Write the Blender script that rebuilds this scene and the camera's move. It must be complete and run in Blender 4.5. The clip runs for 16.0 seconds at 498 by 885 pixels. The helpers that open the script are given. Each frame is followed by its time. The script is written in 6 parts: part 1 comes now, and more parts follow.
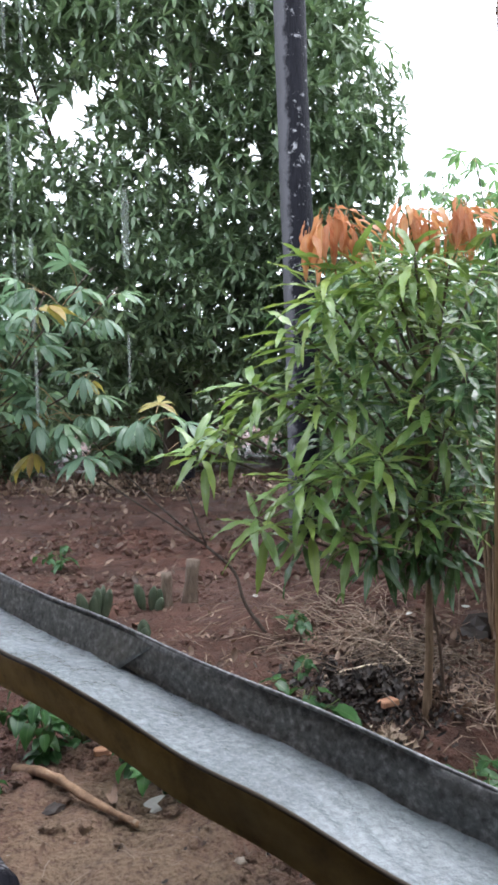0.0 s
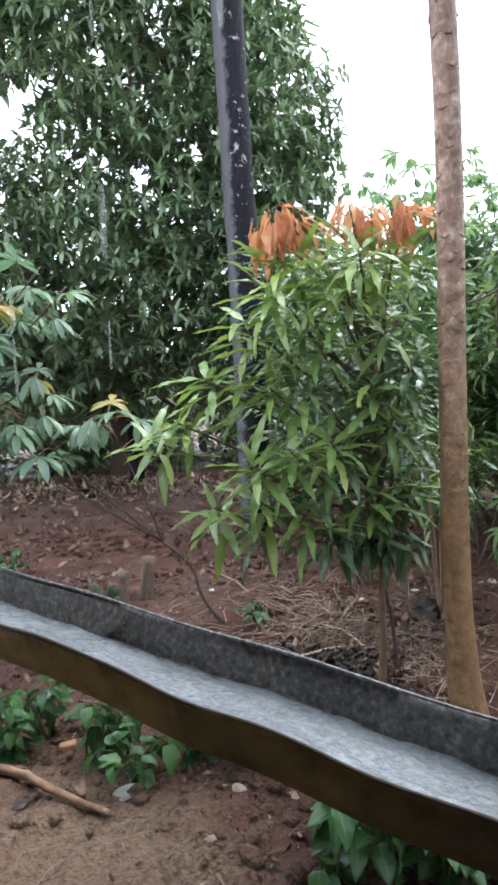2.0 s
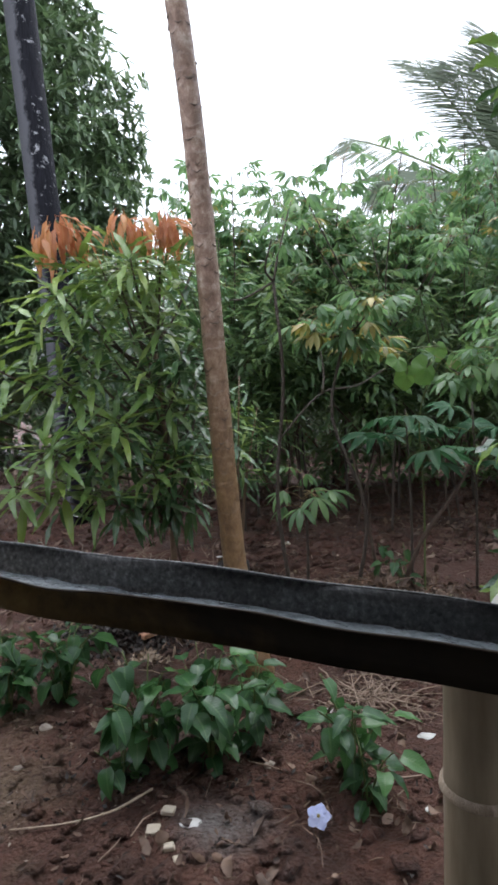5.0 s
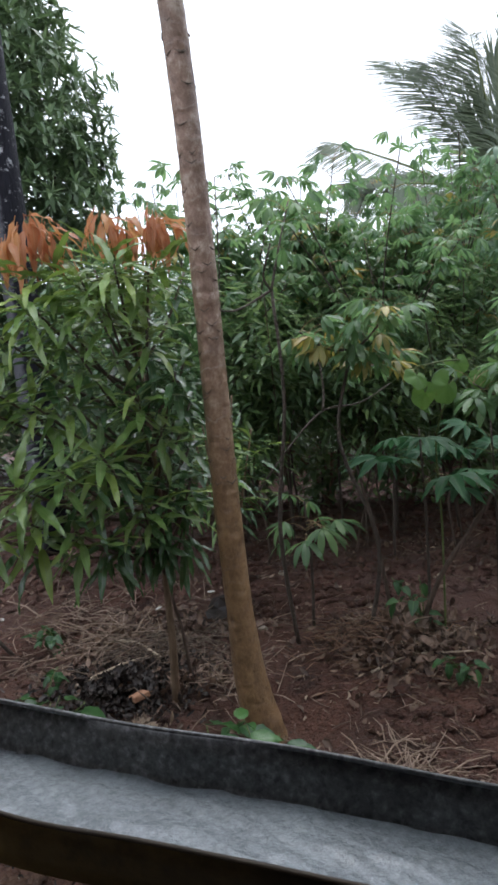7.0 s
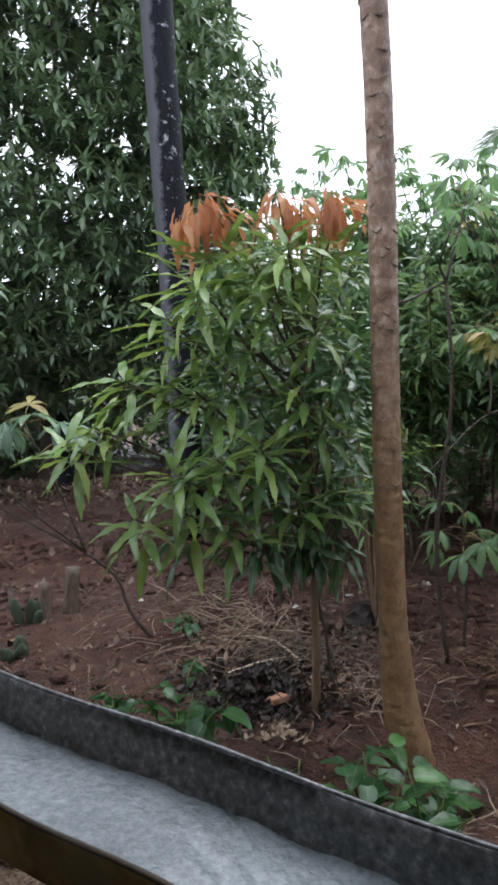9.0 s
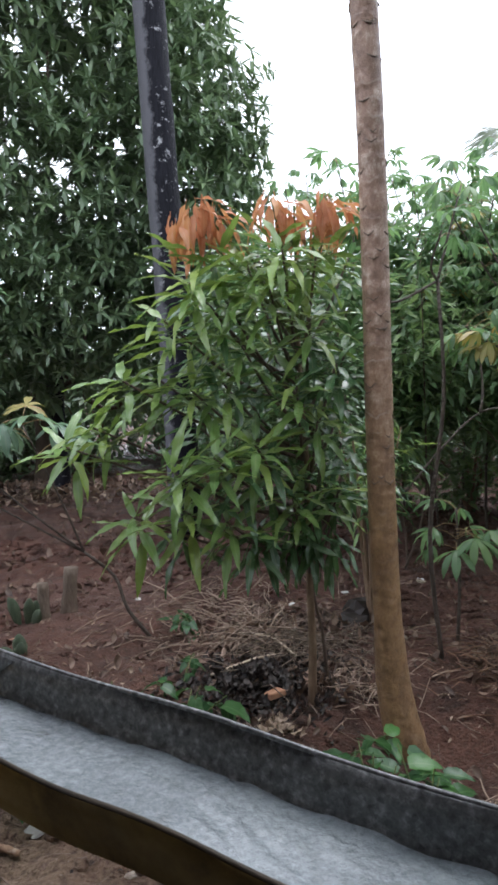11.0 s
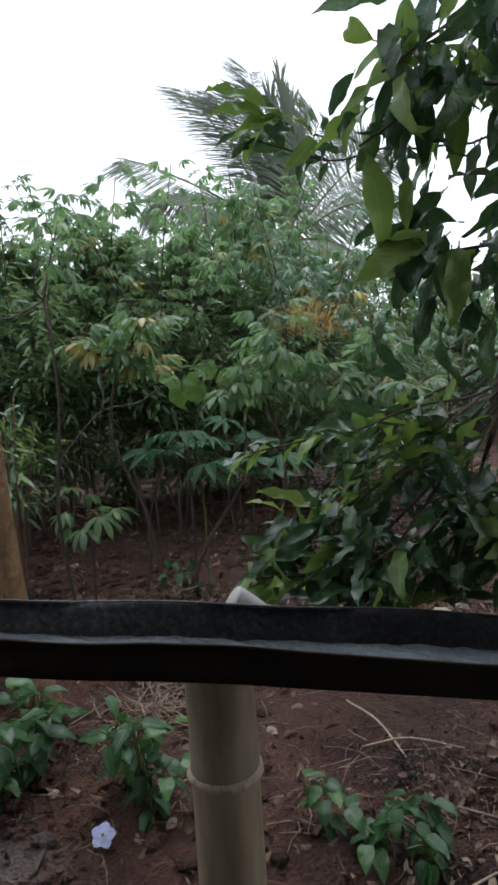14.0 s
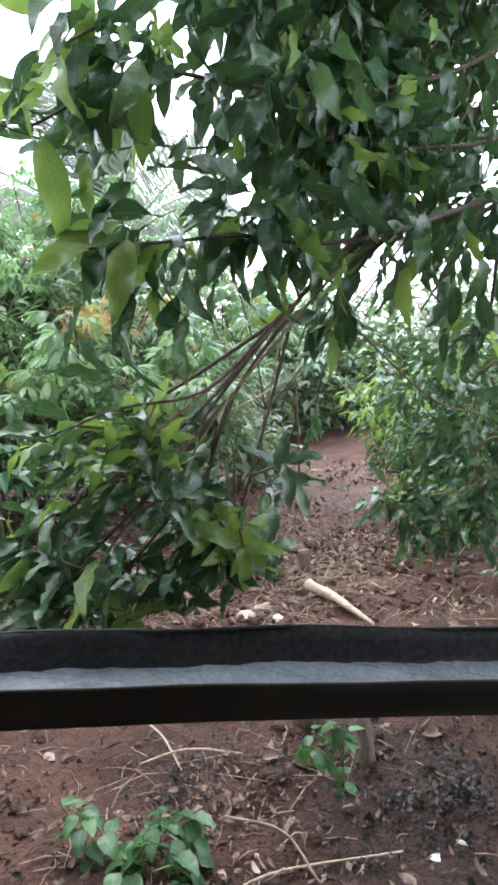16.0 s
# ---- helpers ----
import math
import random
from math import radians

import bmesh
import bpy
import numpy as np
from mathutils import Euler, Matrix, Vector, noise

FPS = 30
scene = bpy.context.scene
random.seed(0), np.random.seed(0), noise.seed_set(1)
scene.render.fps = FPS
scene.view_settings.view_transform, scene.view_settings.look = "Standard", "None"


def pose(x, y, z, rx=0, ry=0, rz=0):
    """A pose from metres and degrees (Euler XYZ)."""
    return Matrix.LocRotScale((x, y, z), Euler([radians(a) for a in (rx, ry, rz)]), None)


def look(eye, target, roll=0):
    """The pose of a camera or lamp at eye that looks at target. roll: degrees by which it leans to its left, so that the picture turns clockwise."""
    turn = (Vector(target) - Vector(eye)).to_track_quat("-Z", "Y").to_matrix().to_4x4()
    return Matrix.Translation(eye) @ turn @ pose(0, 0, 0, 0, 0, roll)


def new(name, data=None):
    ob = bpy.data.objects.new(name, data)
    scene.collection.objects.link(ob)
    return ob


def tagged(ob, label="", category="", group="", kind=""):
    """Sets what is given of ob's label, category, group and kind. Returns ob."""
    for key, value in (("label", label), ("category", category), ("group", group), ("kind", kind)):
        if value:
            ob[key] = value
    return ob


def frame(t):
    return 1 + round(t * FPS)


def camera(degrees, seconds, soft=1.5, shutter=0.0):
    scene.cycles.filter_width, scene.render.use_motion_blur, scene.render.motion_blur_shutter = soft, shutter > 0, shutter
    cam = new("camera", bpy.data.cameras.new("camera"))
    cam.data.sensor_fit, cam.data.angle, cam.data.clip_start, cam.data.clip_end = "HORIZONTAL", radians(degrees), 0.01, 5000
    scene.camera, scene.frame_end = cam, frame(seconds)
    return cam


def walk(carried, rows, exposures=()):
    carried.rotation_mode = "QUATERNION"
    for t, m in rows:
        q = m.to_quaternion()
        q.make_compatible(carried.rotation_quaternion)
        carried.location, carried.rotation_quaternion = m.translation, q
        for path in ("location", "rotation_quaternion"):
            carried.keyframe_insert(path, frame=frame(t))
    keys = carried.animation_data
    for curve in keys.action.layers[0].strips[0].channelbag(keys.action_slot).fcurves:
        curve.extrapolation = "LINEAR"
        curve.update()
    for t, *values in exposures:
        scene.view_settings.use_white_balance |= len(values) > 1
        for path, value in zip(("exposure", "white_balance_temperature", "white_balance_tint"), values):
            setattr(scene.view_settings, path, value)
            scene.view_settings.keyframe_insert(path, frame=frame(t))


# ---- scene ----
cam = camera(40.87, 16.0, soft=3.0)
PATH = [
    (0, (0.0075, -0.0034, 1.4411), (-0.0169, 1.9876, 1.2539), -0.94),
    (0.5, (-0.0089, 0.0171, 1.4364), (-0.1030, 2.0056, 1.2445), -0.86),
    (1, (-0.0085, -0.0024, 1.4378), (-0.1174, 1.9836, 1.2289), -1.50),
    (1.5, (-0.0066, -0.0209, 1.4207), (-0.0465, 1.9689, 1.2229), -1.74),
    (2, (-0.0299, -0.0746, 1.4161), (0.1051, 1.9118, 1.2263), -2.20),
    (2.5, (-0.0089, -0.1338, 1.4118), (0.2573, 1.8416, 1.2486), -2.42),
    (3, (0.0697, -0.2334, 1.4181), (0.3150, 1.7450, 1.2578), -2.21),
    (3.5, (0.1915, -0.3501, 1.3822), (0.4263, 1.6245, 1.1679), -2.03),
    (4, (0.2034, -0.4281, 1.3839), (0.5415, 1.5335, 1.1900), -2.74),
    (4.5, (0.1372, -0.5050, 1.3751), (0.6538, 1.4137, 1.1471), -3.91),
    (4.7, (0.1110, -0.5403, 1.3678), (0.6959, 1.3585, 1.1392), -3.93),
    (6.8, (0.1752, -0.1515, 1.4087), (0.8114, 1.7323, 1.1924), -3.58),
    (7, (0.1177, -0.0957, 1.4216), (0.8044, 1.7717, 1.2182), -4.80),
    (7.5, (0.0662, 0.0077, 1.4140), (0.6944, 1.8903, 1.1669), -2.74),
    (8, (0.0572, 0.0727, 1.4191), (0.5334, 2.0042, 1.2133), -2.33),
    (8.5, (0.0394, 0.0960, 1.4177), (0.3806, 2.0579, 1.2317), -1.21),
    (8.7, (0.0357, 0.0936, 1.4239), (0.3643, 2.0562, 1.2236), -1.60),
    (10.8, (0.0356, 0.0403, 1.4179), (0.3411, 2.0091, 1.2425), -2.94),
    (11, (0.0242, 0.0424, 1.4192), (0.3573, 2.0046, 1.2217), -2.38),
    (11.5, (0.0292, 0.0073, 1.4142), (0.4778, 1.9497, 1.2536), -2.68),
    (12, (0.0415, -0.0703, 1.4066), (0.6140, 1.8390, 1.2432), -3.22),
    (12.5, (0.1184, -0.1935, 1.4040), (0.7694, 1.6930, 1.2733), -2.97),
    (13, (0.2249, -0.3873, 1.3789), (1.0345, 1.4308, 1.1813), -0.57),
    (13.5, (0.2283, -0.5299, 1.3895), (1.2442, 1.1838, 1.2135), -3.40),
    (14, (0.1688, -0.6295, 1.3779), (1.3108, 0.9969, 1.1526), -4.68),
    (14.5, (0.1871, -0.7156, 1.3711), (1.4433, 0.8180, 1.1063), -4.53),
    (15, (0.2981, -0.7573, 1.3705), (1.6359, 0.7054, 1.1045), -6.20),
    (15.5, (0.3865, -0.7769, 1.3679), (1.7904, 0.6203, 1.0904), -6.41),
    (16, (0.4533, -0.7701, 1.3415), (1.9087, 0.5802, 1.0997), -4.46),
]
walk(cam, [(t, look(eye, target, roll)) for t, eye, target, roll in PATH],
     exposures=[(0, 1.56, 6200, 12), (1.5, 1.64, 6200, 12), (2.5, 1.50, 6200, 12), (3.5, 1.35, 6200, 12), (4.7, 1.05, 6200, 12), (7, 0.62, 6200, 12), (8, 0.62, 6200, 12), (8.5, 0.75, 6200, 12), (11, 1.02, 6200, 12), (12.5, 0.72, 6200, 12), (13, 0.57, 6200, 12), (13.5, 0.42, 6200, 12), (14, 0.44, 6200, 12), (14.5, 0.57, 6200, 12), (15, 1.12, 6120, 12), (15.5, 1.58, 6120, 12), (16, 2.08, 6120, 12)])

# ---- world and light ----
world = bpy.data.worlds.new("overcast_sky")
scene.world = world
world.use_nodes = True
wn, wl = world.node_tree.nodes, world.node_tree.links
wn.clear()
sky = wn.new("ShaderNodeTexSky")
sky.sky_type = "NISHITA"
sky.sun_disc = False
sky.sun_elevation, sky.sun_rotation = radians(62), radians(35)
sky.dust_density, sky.air_density = 4.0, 1.0
grey = wn.new("ShaderNodeHueSaturation")
grey.inputs["Saturation"].default_value = 0.12
veil = wn.new("ShaderNodeMix")
veil.data_type = "RGBA"
veil.inputs["Factor"].default_value = 0.8
veil.inputs["B"].default_value = (8.8, 9.3, 10.3, 1)
back = wn.new("ShaderNodeBackground")
back.inputs["Strength"].default_value = 0.15
wout = wn.new("ShaderNodeOutputWorld")
wl.new(sky.outputs["Color"], grey.inputs["Color"])
wl.new(grey.outputs["Color"], veil.inputs["A"])
wl.new(veil.outputs["Result"], back.inputs["Color"])
wl.new(back.outputs["Background"], wout.inputs["Surface"])
sun_data = bpy.data.lights.new("sun", "SUN")
sun_data.energy, sun_data.angle, sun_data.color = 0.7, radians(40), (1.0, 0.97, 0.93)
sun = new("sun", sun_data)
sun.matrix_world = look((4, 6, 12), (0, 1, 0))


# ---- materials ----
class Nodes:
    """A short way to wire a material."""

    def __init__(self, name):
        self.mat = bpy.data.materials.new(name)
        self.mat.use_nodes = True
        self.t = self.mat.node_tree
        self.t.nodes.clear()
        self.out = self.t.nodes.new("ShaderNodeOutputMaterial")

    def node(self, kind, links=(), **values):
        n = self.t.nodes.new("ShaderNode" + kind)
        for key, value in values.items():
            setattr(n, key, value)
        for key, value in dict(links).items():
            self.put(n.inputs[key], value)
        return n

    def put(self, socket, value):
        if hasattr(value, "is_linked") or hasattr(value, "links"):
            self.t.links.new(value, socket)
        elif isinstance(value, tuple) and len(value) == 3 and socket.type == "RGBA":
            socket.default_value = (*value, 1)
        else:
            socket.default_value = value

    def coords(self, which="Object"):
        return self.node("TexCoord").outputs[which]

    def noise(self, scale, detail=4.0, rough=0.6, vector=None, stretch=None):
        vector = vector or self.coords()
        if stretch:
            vector = self.node("Mapping", {"Vector": vector, "Scale": stretch}).outputs[0]
        return self.node("TexNoise", {"Vector": vector, "Scale": scale, "Detail": detail, "Roughness": rough}).outputs["Fac"]

    def ramp(self, fac, stops):
        n = self.node("ValToRGB", {"Fac": fac})
        while len(n.color_ramp.elements) < len(stops):
            n.color_ramp.elements.new(0.5)
        for e, (at, colour) in zip(n.color_ramp.elements, stops):
            e.position = at
            e.color = (*colour, 1) if isinstance(colour, tuple) else (colour, colour, colour, 1)
        return n.outputs["Color"]

    def mix(self, fac, a, b, blend="MIX"):
        n = self.node("Mix", data_type="RGBA", blend_type=blend)
        self.put(n.inputs["Factor"], fac)
        self.put(n.inputs["A"], a)
        self.put(n.inputs["B"], b)
        return n.outputs["Result"]

    def math(self, op, a, b=0.0):
        n = self.node("Math", operation=op)
        self.put(n.inputs[0], a)
        self.put(n.inputs[1], b)
        return n.outputs[0]

    def bump(self, height, strength=0.4, distance=0.01):
        return self.node("Bump", {"Height": height, "Strength": strength, "Distance": distance}).outputs["Normal"]

    def principled(self, **v):
        names = {"color": "Base Color", "rough": "Roughness", "metal": "Metallic", "normal": "Normal", "spec": "Specular IOR Level",
                 "coat": "Coat Weight", "trans": "Transmission Weight", "ior": "IOR", "alpha": "Alpha", "coat_rough": "Coat Roughness"}
        return self.node("BsdfPrincipled", {names[k]: x for k, x in v.items()}).outputs[0]

    def done(self, shader):
        self.t.links.new(shader, self.out.inputs["Surface"])
        return self.mat


def leaf_material(name, young, mature, old, rib, rough=0.33, through_light=0.3, spots=(0.16, 0.11, 0.03), rich=0.85, spec=0.7):
    """A wet leaf: hue varies from leaf to leaf, with a pale midrib, side veins and a few blemishes."""
    m = Nodes(name)
    own = m.math("FRACT", m.math("ADD", m.node("ObjectInfo").outputs["Random"], m.node("NewGeometry").outputs["Random Per Island"]))
    base = m.ramp(own, [(0.0, mature), (0.55, mature), (0.8, young), (1.0, old)])
    cloud = m.noise(9.0, 3.0)
    base = m.mix(m.math("MULTIPLY", cloud, 0.55), base, m.mix(0.5, base, young))
    spot = m.ramp(m.noise(42.0, 2.0), [(0.66, 0.0), (0.74, 0.75)])
    base = m.mix(spot, base, spots)
    uv = m.node("SeparateXYZ", {"Vector": m.coords("UV")})
    off = m.math("ABSOLUTE", m.math("SUBTRACT", uv.outputs["X"], 0.5))
    ribs = m.ramp(off, [(0.0, 1.0), (0.035, 0.75), (0.07, 0.0)])
    side = m.math("SINE", m.math("MULTIPLY", m.math("SUBTRACT", uv.outputs["Y"], m.math("MULTIPLY", off, 0.35)), 80.0))
    base = m.mix(m.math("MULTIPLY", ribs, 0.6), base, rib)
    base = m.mix(m.math("MULTIPLY", m.ramp(side, [(0.6, 0.0), (1.0, 0.3)]), 0.22), base, rib)
    base = m.node("HueSaturation", {"Color": base, "Saturation": rich, "Value": 1.0}).outputs[0]
    normal = m.bump(m.math("ADD", m.math("MULTIPLY", side, 0.07), m.noise(45.0, 3.0)), 0.35, 0.005)
    gloss = m.principled(color=base, rough=m.math("ADD", m.math("MULTIPLY", m.noise(25.0, 2.0), 0.25), rough - 0.15), spec=spec, normal=normal)
    light = m.node("BsdfTranslucent", {"Color": m.mix(0.45, base, young), "Normal": normal}).outputs[0]
    both = m.node("MixShader", {"Fac": through_light})
    m.t.links.new(gloss, both.inputs[1])
    m.t.links.new(light, both.inputs[2])
    return m.done(both.outputs[0])


def bark_material(name, dark, light, ring=0.0, fleck=None, rough=0.7, grain=(9.0, 9.0, 2.0), lines=0.5, spec=0.4, lit_side=None):
    m = Nodes(name)
    n1 = m.noise(7.0, 6.0, 0.65, stretch=grain)
    n2 = m.noise(1.6, 3.0)
    base = m.ramp(n1, [(0.3, dark), (0.72, light)])
    base = m.mix(m.math("MULTIPLY", n2, lines), base, dark)
    if fleck:
        base = m.mix(m.ramp(m.noise(11.0, 5.0, 0.7), [(0.6, 0.0), (0.68, 0.85)]), base, fleck)
    # Paler -x side: sky light on wet wood, painted with a ragged edge.
    if lit_side:
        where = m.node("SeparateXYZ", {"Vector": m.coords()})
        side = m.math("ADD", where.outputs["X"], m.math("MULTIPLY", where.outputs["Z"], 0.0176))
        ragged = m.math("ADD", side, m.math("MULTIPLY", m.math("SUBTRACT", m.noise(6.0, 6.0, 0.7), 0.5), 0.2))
        base = m.mix(m.ramp(m.math("ADD", m.math("MULTIPLY", ragged, 2.0), 0.5), [(0.33, 0.8), (0.4, 0.0)]), base, lit_side)
    h = n1
    if ring:
        w = m.node("TexWave", {"Vector": m.coords(), "Scale": ring, "Distortion": 6.0, "Detail": 3.0, "Detail Scale": 2.0}, bands_direction="Z").outputs["Fac"]
        base = m.mix(m.math("MULTIPLY", m.ramp(w, [(0.75, 0.0), (0.95, 0.8)]), 0.25), base, light)
        h = m.math("ADD", h, m.math("MULTIPLY", w, 0.3))
    return m.done(m.principled(color=base, rough=m.math("ADD", m.math("MULTIPLY", n2, 0.2), rough - 0.1), spec=spec, normal=m.bump(h, 0.7, 0.012)))


def soil_material():
    m = Nodes("wet_red_brown_soil")
    p = m.coords("Object")
    big, mid, fine = m.noise(0.55, 4.0, 0.6, p), m.noise(3.2, 6.0, 0.65, p), m.noise(38.0, 6.0, 0.7, p)
    base = m.ramp(mid, [(0.25, (0.026, 0.015, 0.011)), (0.5, (0.13, 0.059, 0.041)), (0.78, (0.23, 0.114, 0.08))])
    base = m.mix(m.ramp(big, [(0.42, 0.0), (0.66, 0.55)]), base, (0.125, 0.072, 0.055))
    base = m.mix(m.math("MULTIPLY", m.ramp(fine, [(0.3, 1.0), (0.55, 0.0)]), 0.55), base, (0.028, 0.017, 0.013))
    grit = m.node("TexVoronoi", {"Vector": p, "Scale": 70.0}).outputs["Distance"]
    base = m.mix(m.math("MULTIPLY", m.ramp(grit, [(0.05, 0.7), (0.16, 0.0)]), m.ramp(mid, [(0.5, 0.0), (0.66, 1.0)])), base, (0.28, 0.22, 0.17))
    # Dark patch at (2.05, 0.1): blackened soil plus painted eave and tree shade.
    for cx, cy, wide, stain_or_shade in ((0.6, 2.9, 0.5, (0.034, 0.021, 0.017)), (2.05, 0.1, 1.25, (0.032, 0.019, 0.015)), (-0.5, 1.9, 0.75, (0.33, 0.235, 0.155)), (0.52, 1.3, 0.2, (0.24, 0.225, 0.21)), (-0.3, 4.6, 0.9, (0.17, 0.095, 0.075)), (2.6, 3.2, 0.8, (0.16, 0.09, 0.072))):
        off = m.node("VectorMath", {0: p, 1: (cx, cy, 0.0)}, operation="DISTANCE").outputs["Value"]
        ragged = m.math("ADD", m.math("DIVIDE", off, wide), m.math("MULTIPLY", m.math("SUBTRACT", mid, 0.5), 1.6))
        base = m.mix(m.math("MULTIPLY", m.ramp(ragged, [(0.25, 0.8), (0.95, 0.0)]), m.ramp(fine, [(0.35, 0.25), (0.55, 1.0)])), base, stain_or_shade)
    wet = m.ramp(m.noise(1.3, 4.0, 0.6, p), [(0.42, 0.42), (0.62, 0.85)])
    h = m.math("ADD", m.math("MULTIPLY", mid, 1.6), m.math("ADD", fine, m.math("MULTIPLY", grit, -0.5)))
    return m.done(m.principled(color=base, rough=wet, spec=0.3, normal=m.bump(h, 1.0, 0.03)))


def zinc_material():
    m = Nodes("weathered_galvanised_sheet")
    n = m.noise(110.0, 5.0, 0.65)
    spangle = m.node("TexVoronoi", {"Vector": m.coords(), "Scale": 170.0}).outputs["Color"]
    streak = m.noise(9.0, 4.0, 0.6, stretch=(2.0, 2.0, 0.4))
    base = m.ramp(n, [(0.36, (0.07, 0.073, 0.073)), (0.54, (0.16, 0.163, 0.165)), (0.7, (0.36, 0.365, 0.365))])
    base = m.mix(0.1, base, m.node("RGBToBW", {"Color": spangle}).outputs[0])
    base = m.mix(m.ramp(streak, [(0.5, 0.0), (0.7, 0.35)]), base, (0.06, 0.06, 0.058))
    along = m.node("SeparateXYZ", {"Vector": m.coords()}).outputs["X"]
    # Zinc darkens towards +x: shade at that end put into its colour.
    shade_x = m.math("ADD", along, m.math("MULTIPLY", m.math("SUBTRACT", m.noise(6.0, 5.0), 0.5), 0.7))
    base = m.mix(m.ramp(m.math("MULTIPLY", shade_x, 0.5), [(0.1, 0.0), (0.45, 0.8)]), base, (0.022, 0.022, 0.022))
    return m.done(m.principled(color=base, metal=0.55, rough=m.math("ADD", m.math("MULTIPLY", n, 0.3), 0.36), normal=m.bump(n, 0.25, 0.004)))


def rust_material():
    m = Nodes("rust_brown_sheet_back")
    n, s = m.noise(14.0, 6.0, 0.7), m.noise(5.0, 4.0, 0.6, stretch=(1.0, 1.0, 0.3))
    base = m.ramp(n, [(0.3, (0.19, 0.115, 0.035)), (0.5, (0.46, 0.29, 0.085)), (0.75, (0.62, 0.43, 0.15))])
    base = m.mix(m.math("MULTIPLY", s, 0.5), base, (0.05, 0.034, 0.015))
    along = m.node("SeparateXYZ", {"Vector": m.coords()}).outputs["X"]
    # Near side fades to black along +x, painting in the shade below the eave.
    shade_x = m.math("ADD", along, m.math("MULTIPLY", m.math("SUBTRACT", m.noise(6.0, 5.0), 0.5), 0.7))
    base = m.mix(m.ramp(m.math("ADD", m.math("MULTIPLY", shade_x, 0.5), 0.5), [(0.38, 0.0), (0.56, 0.7), (0.72, 0.97)]), base, (0.004, 0.0035, 0.003))
    return m.done(m.principled(color=base, metal=0.0, spec=0.25, rough=0.62, normal=m.bump(n, 0.4, 0.004)))


def water_material():
    m = Nodes("rippling_rain_water")
    r1 = m.noise(85.0, 5.0, 0.65)
    r2 = m.node("TexVoronoi", {"Vector": m.coords(), "Scale": 110.0}, feature="SMOOTH_F1").outputs["Distance"]
    foam = m.ramp(m.math("ADD", m.math("MULTIPLY", m.noise(115.0, 5.0, 0.75), 0.6), m.math("MULTIPLY", m.noise(7.0, 3.0), 0.4)), [(0.36, 0.0), (0.66, 0.75)])
    base = m.mix(foam, (0.17, 0.195, 0.21), (0.42, 0.475, 0.5))
    nrm = m.bump(m.math("ADD", r1, m.math("MULTIPLY", r2, 0.3)), 0.6, 0.009)
    return m.done(m.principled(color=base, rough=0.2, spec=0.8, coat=0.5, coat_rough=0.08, normal=nrm))


def bamboo_material():
    m = Nodes("yellow_green_bamboo_culm")
    g = m.noise(6.0, 4.0, 0.6, stretch=(5.0, 5.0, 0.8))
    big = m.noise(4.0, 3.0)
    base = m.ramp(g, [(0.3, (0.27, 0.205, 0.125)), (0.7, (0.44, 0.355, 0.24))])
    base = m.mix(m.ramp(big, [(0.5, 0.0), (0.75, 0.5)]), base, (0.2, 0.17, 0.12))
    return m.done(m.principled(color=base, rough=0.42, normal=m.bump(g, 0.2, 0.003)))


def plain_material(name, a, b, scale=12.0, rough=0.6, metal=0.0, bump=0.4, distance=0.004):
    m = Nodes(name)
    own = m.math("FRACT", m.math("ADD", m.node("ObjectInfo").outputs["Random"], m.node("NewGeometry").outputs["Random Per Island"]))
    n = m.noise(scale, 5.0, 0.65)
    base = m.ramp(m.math("ADD", m.math("MULTIPLY", n, 0.65), m.math("MULTIPLY", own, 0.35)), [(0.25, a), (0.78, b)])
    return m.done(m.principled(color=base, rough=rough, metal=metal, normal=m.bump(n, bump, distance)))


SOIL, ZINC, RUST, WATER, BAMBOO = soil_material(), zinc_material(), rust_material(), water_material(), bamboo_material()
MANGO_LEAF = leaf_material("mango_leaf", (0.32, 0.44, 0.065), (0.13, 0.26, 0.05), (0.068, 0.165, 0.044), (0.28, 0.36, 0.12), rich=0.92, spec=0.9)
# Darker copy of the mango green for back, inner and lowest leaves.
DARK_MANGO_LEAF = leaf_material("dark_mango_leaf", (0.1, 0.21, 0.055), (0.054, 0.14, 0.045), (0.038, 0.105, 0.04), (0.2, 0.27, 0.11), 0.27, spec=0.9)
YOUNG_LEAF = leaf_material("copper_young_leaf", (0.62, 0.31, 0.14), (0.52, 0.21, 0.11), (0.56, 0.28, 0.1), (0.6, 0.38, 0.22), 0.5, 0.45, (0.45, 0.14, 0.06), 1.0, 0.4)
TREE_LEAF = leaf_material("dark_tree_leaf", (0.18, 0.28, 0.09), (0.092, 0.168, 0.072), (0.058, 0.115, 0.056), (0.17, 0.24, 0.12), 0.36, 0.3, rich=0.8, spec=0.6)
CASSAVA_LEAF = leaf_material("cassava_leaf", (0.23, 0.38, 0.13), (0.093, 0.2, 0.088), (0.06, 0.14, 0.075), (0.18, 0.29, 0.13), 0.38, 0.55, rich=0.95, spec=0.6)
# Greyer, bluer copy of the cassava green: sky sheen put into the colour.
WET_SHEEN_CASSAVA_LEAF = leaf_material("wet_sheen_cassava_leaf", (0.2, 0.35, 0.15), (0.1, 0.205, 0.12), (0.075, 0.165, 0.105), (0.2, 0.29, 0.17), 0.38, 0.38, rich=0.82, spec=0.65)
LUSH_LEAF = leaf_material("blue_green_lobed_leaf", (0.065, 0.18, 0.07), (0.036, 0.12, 0.052), (0.027, 0.09, 0.045), (0.1, 0.22, 0.09), 0.5, 0.35, rich=0.95, spec=0.3)
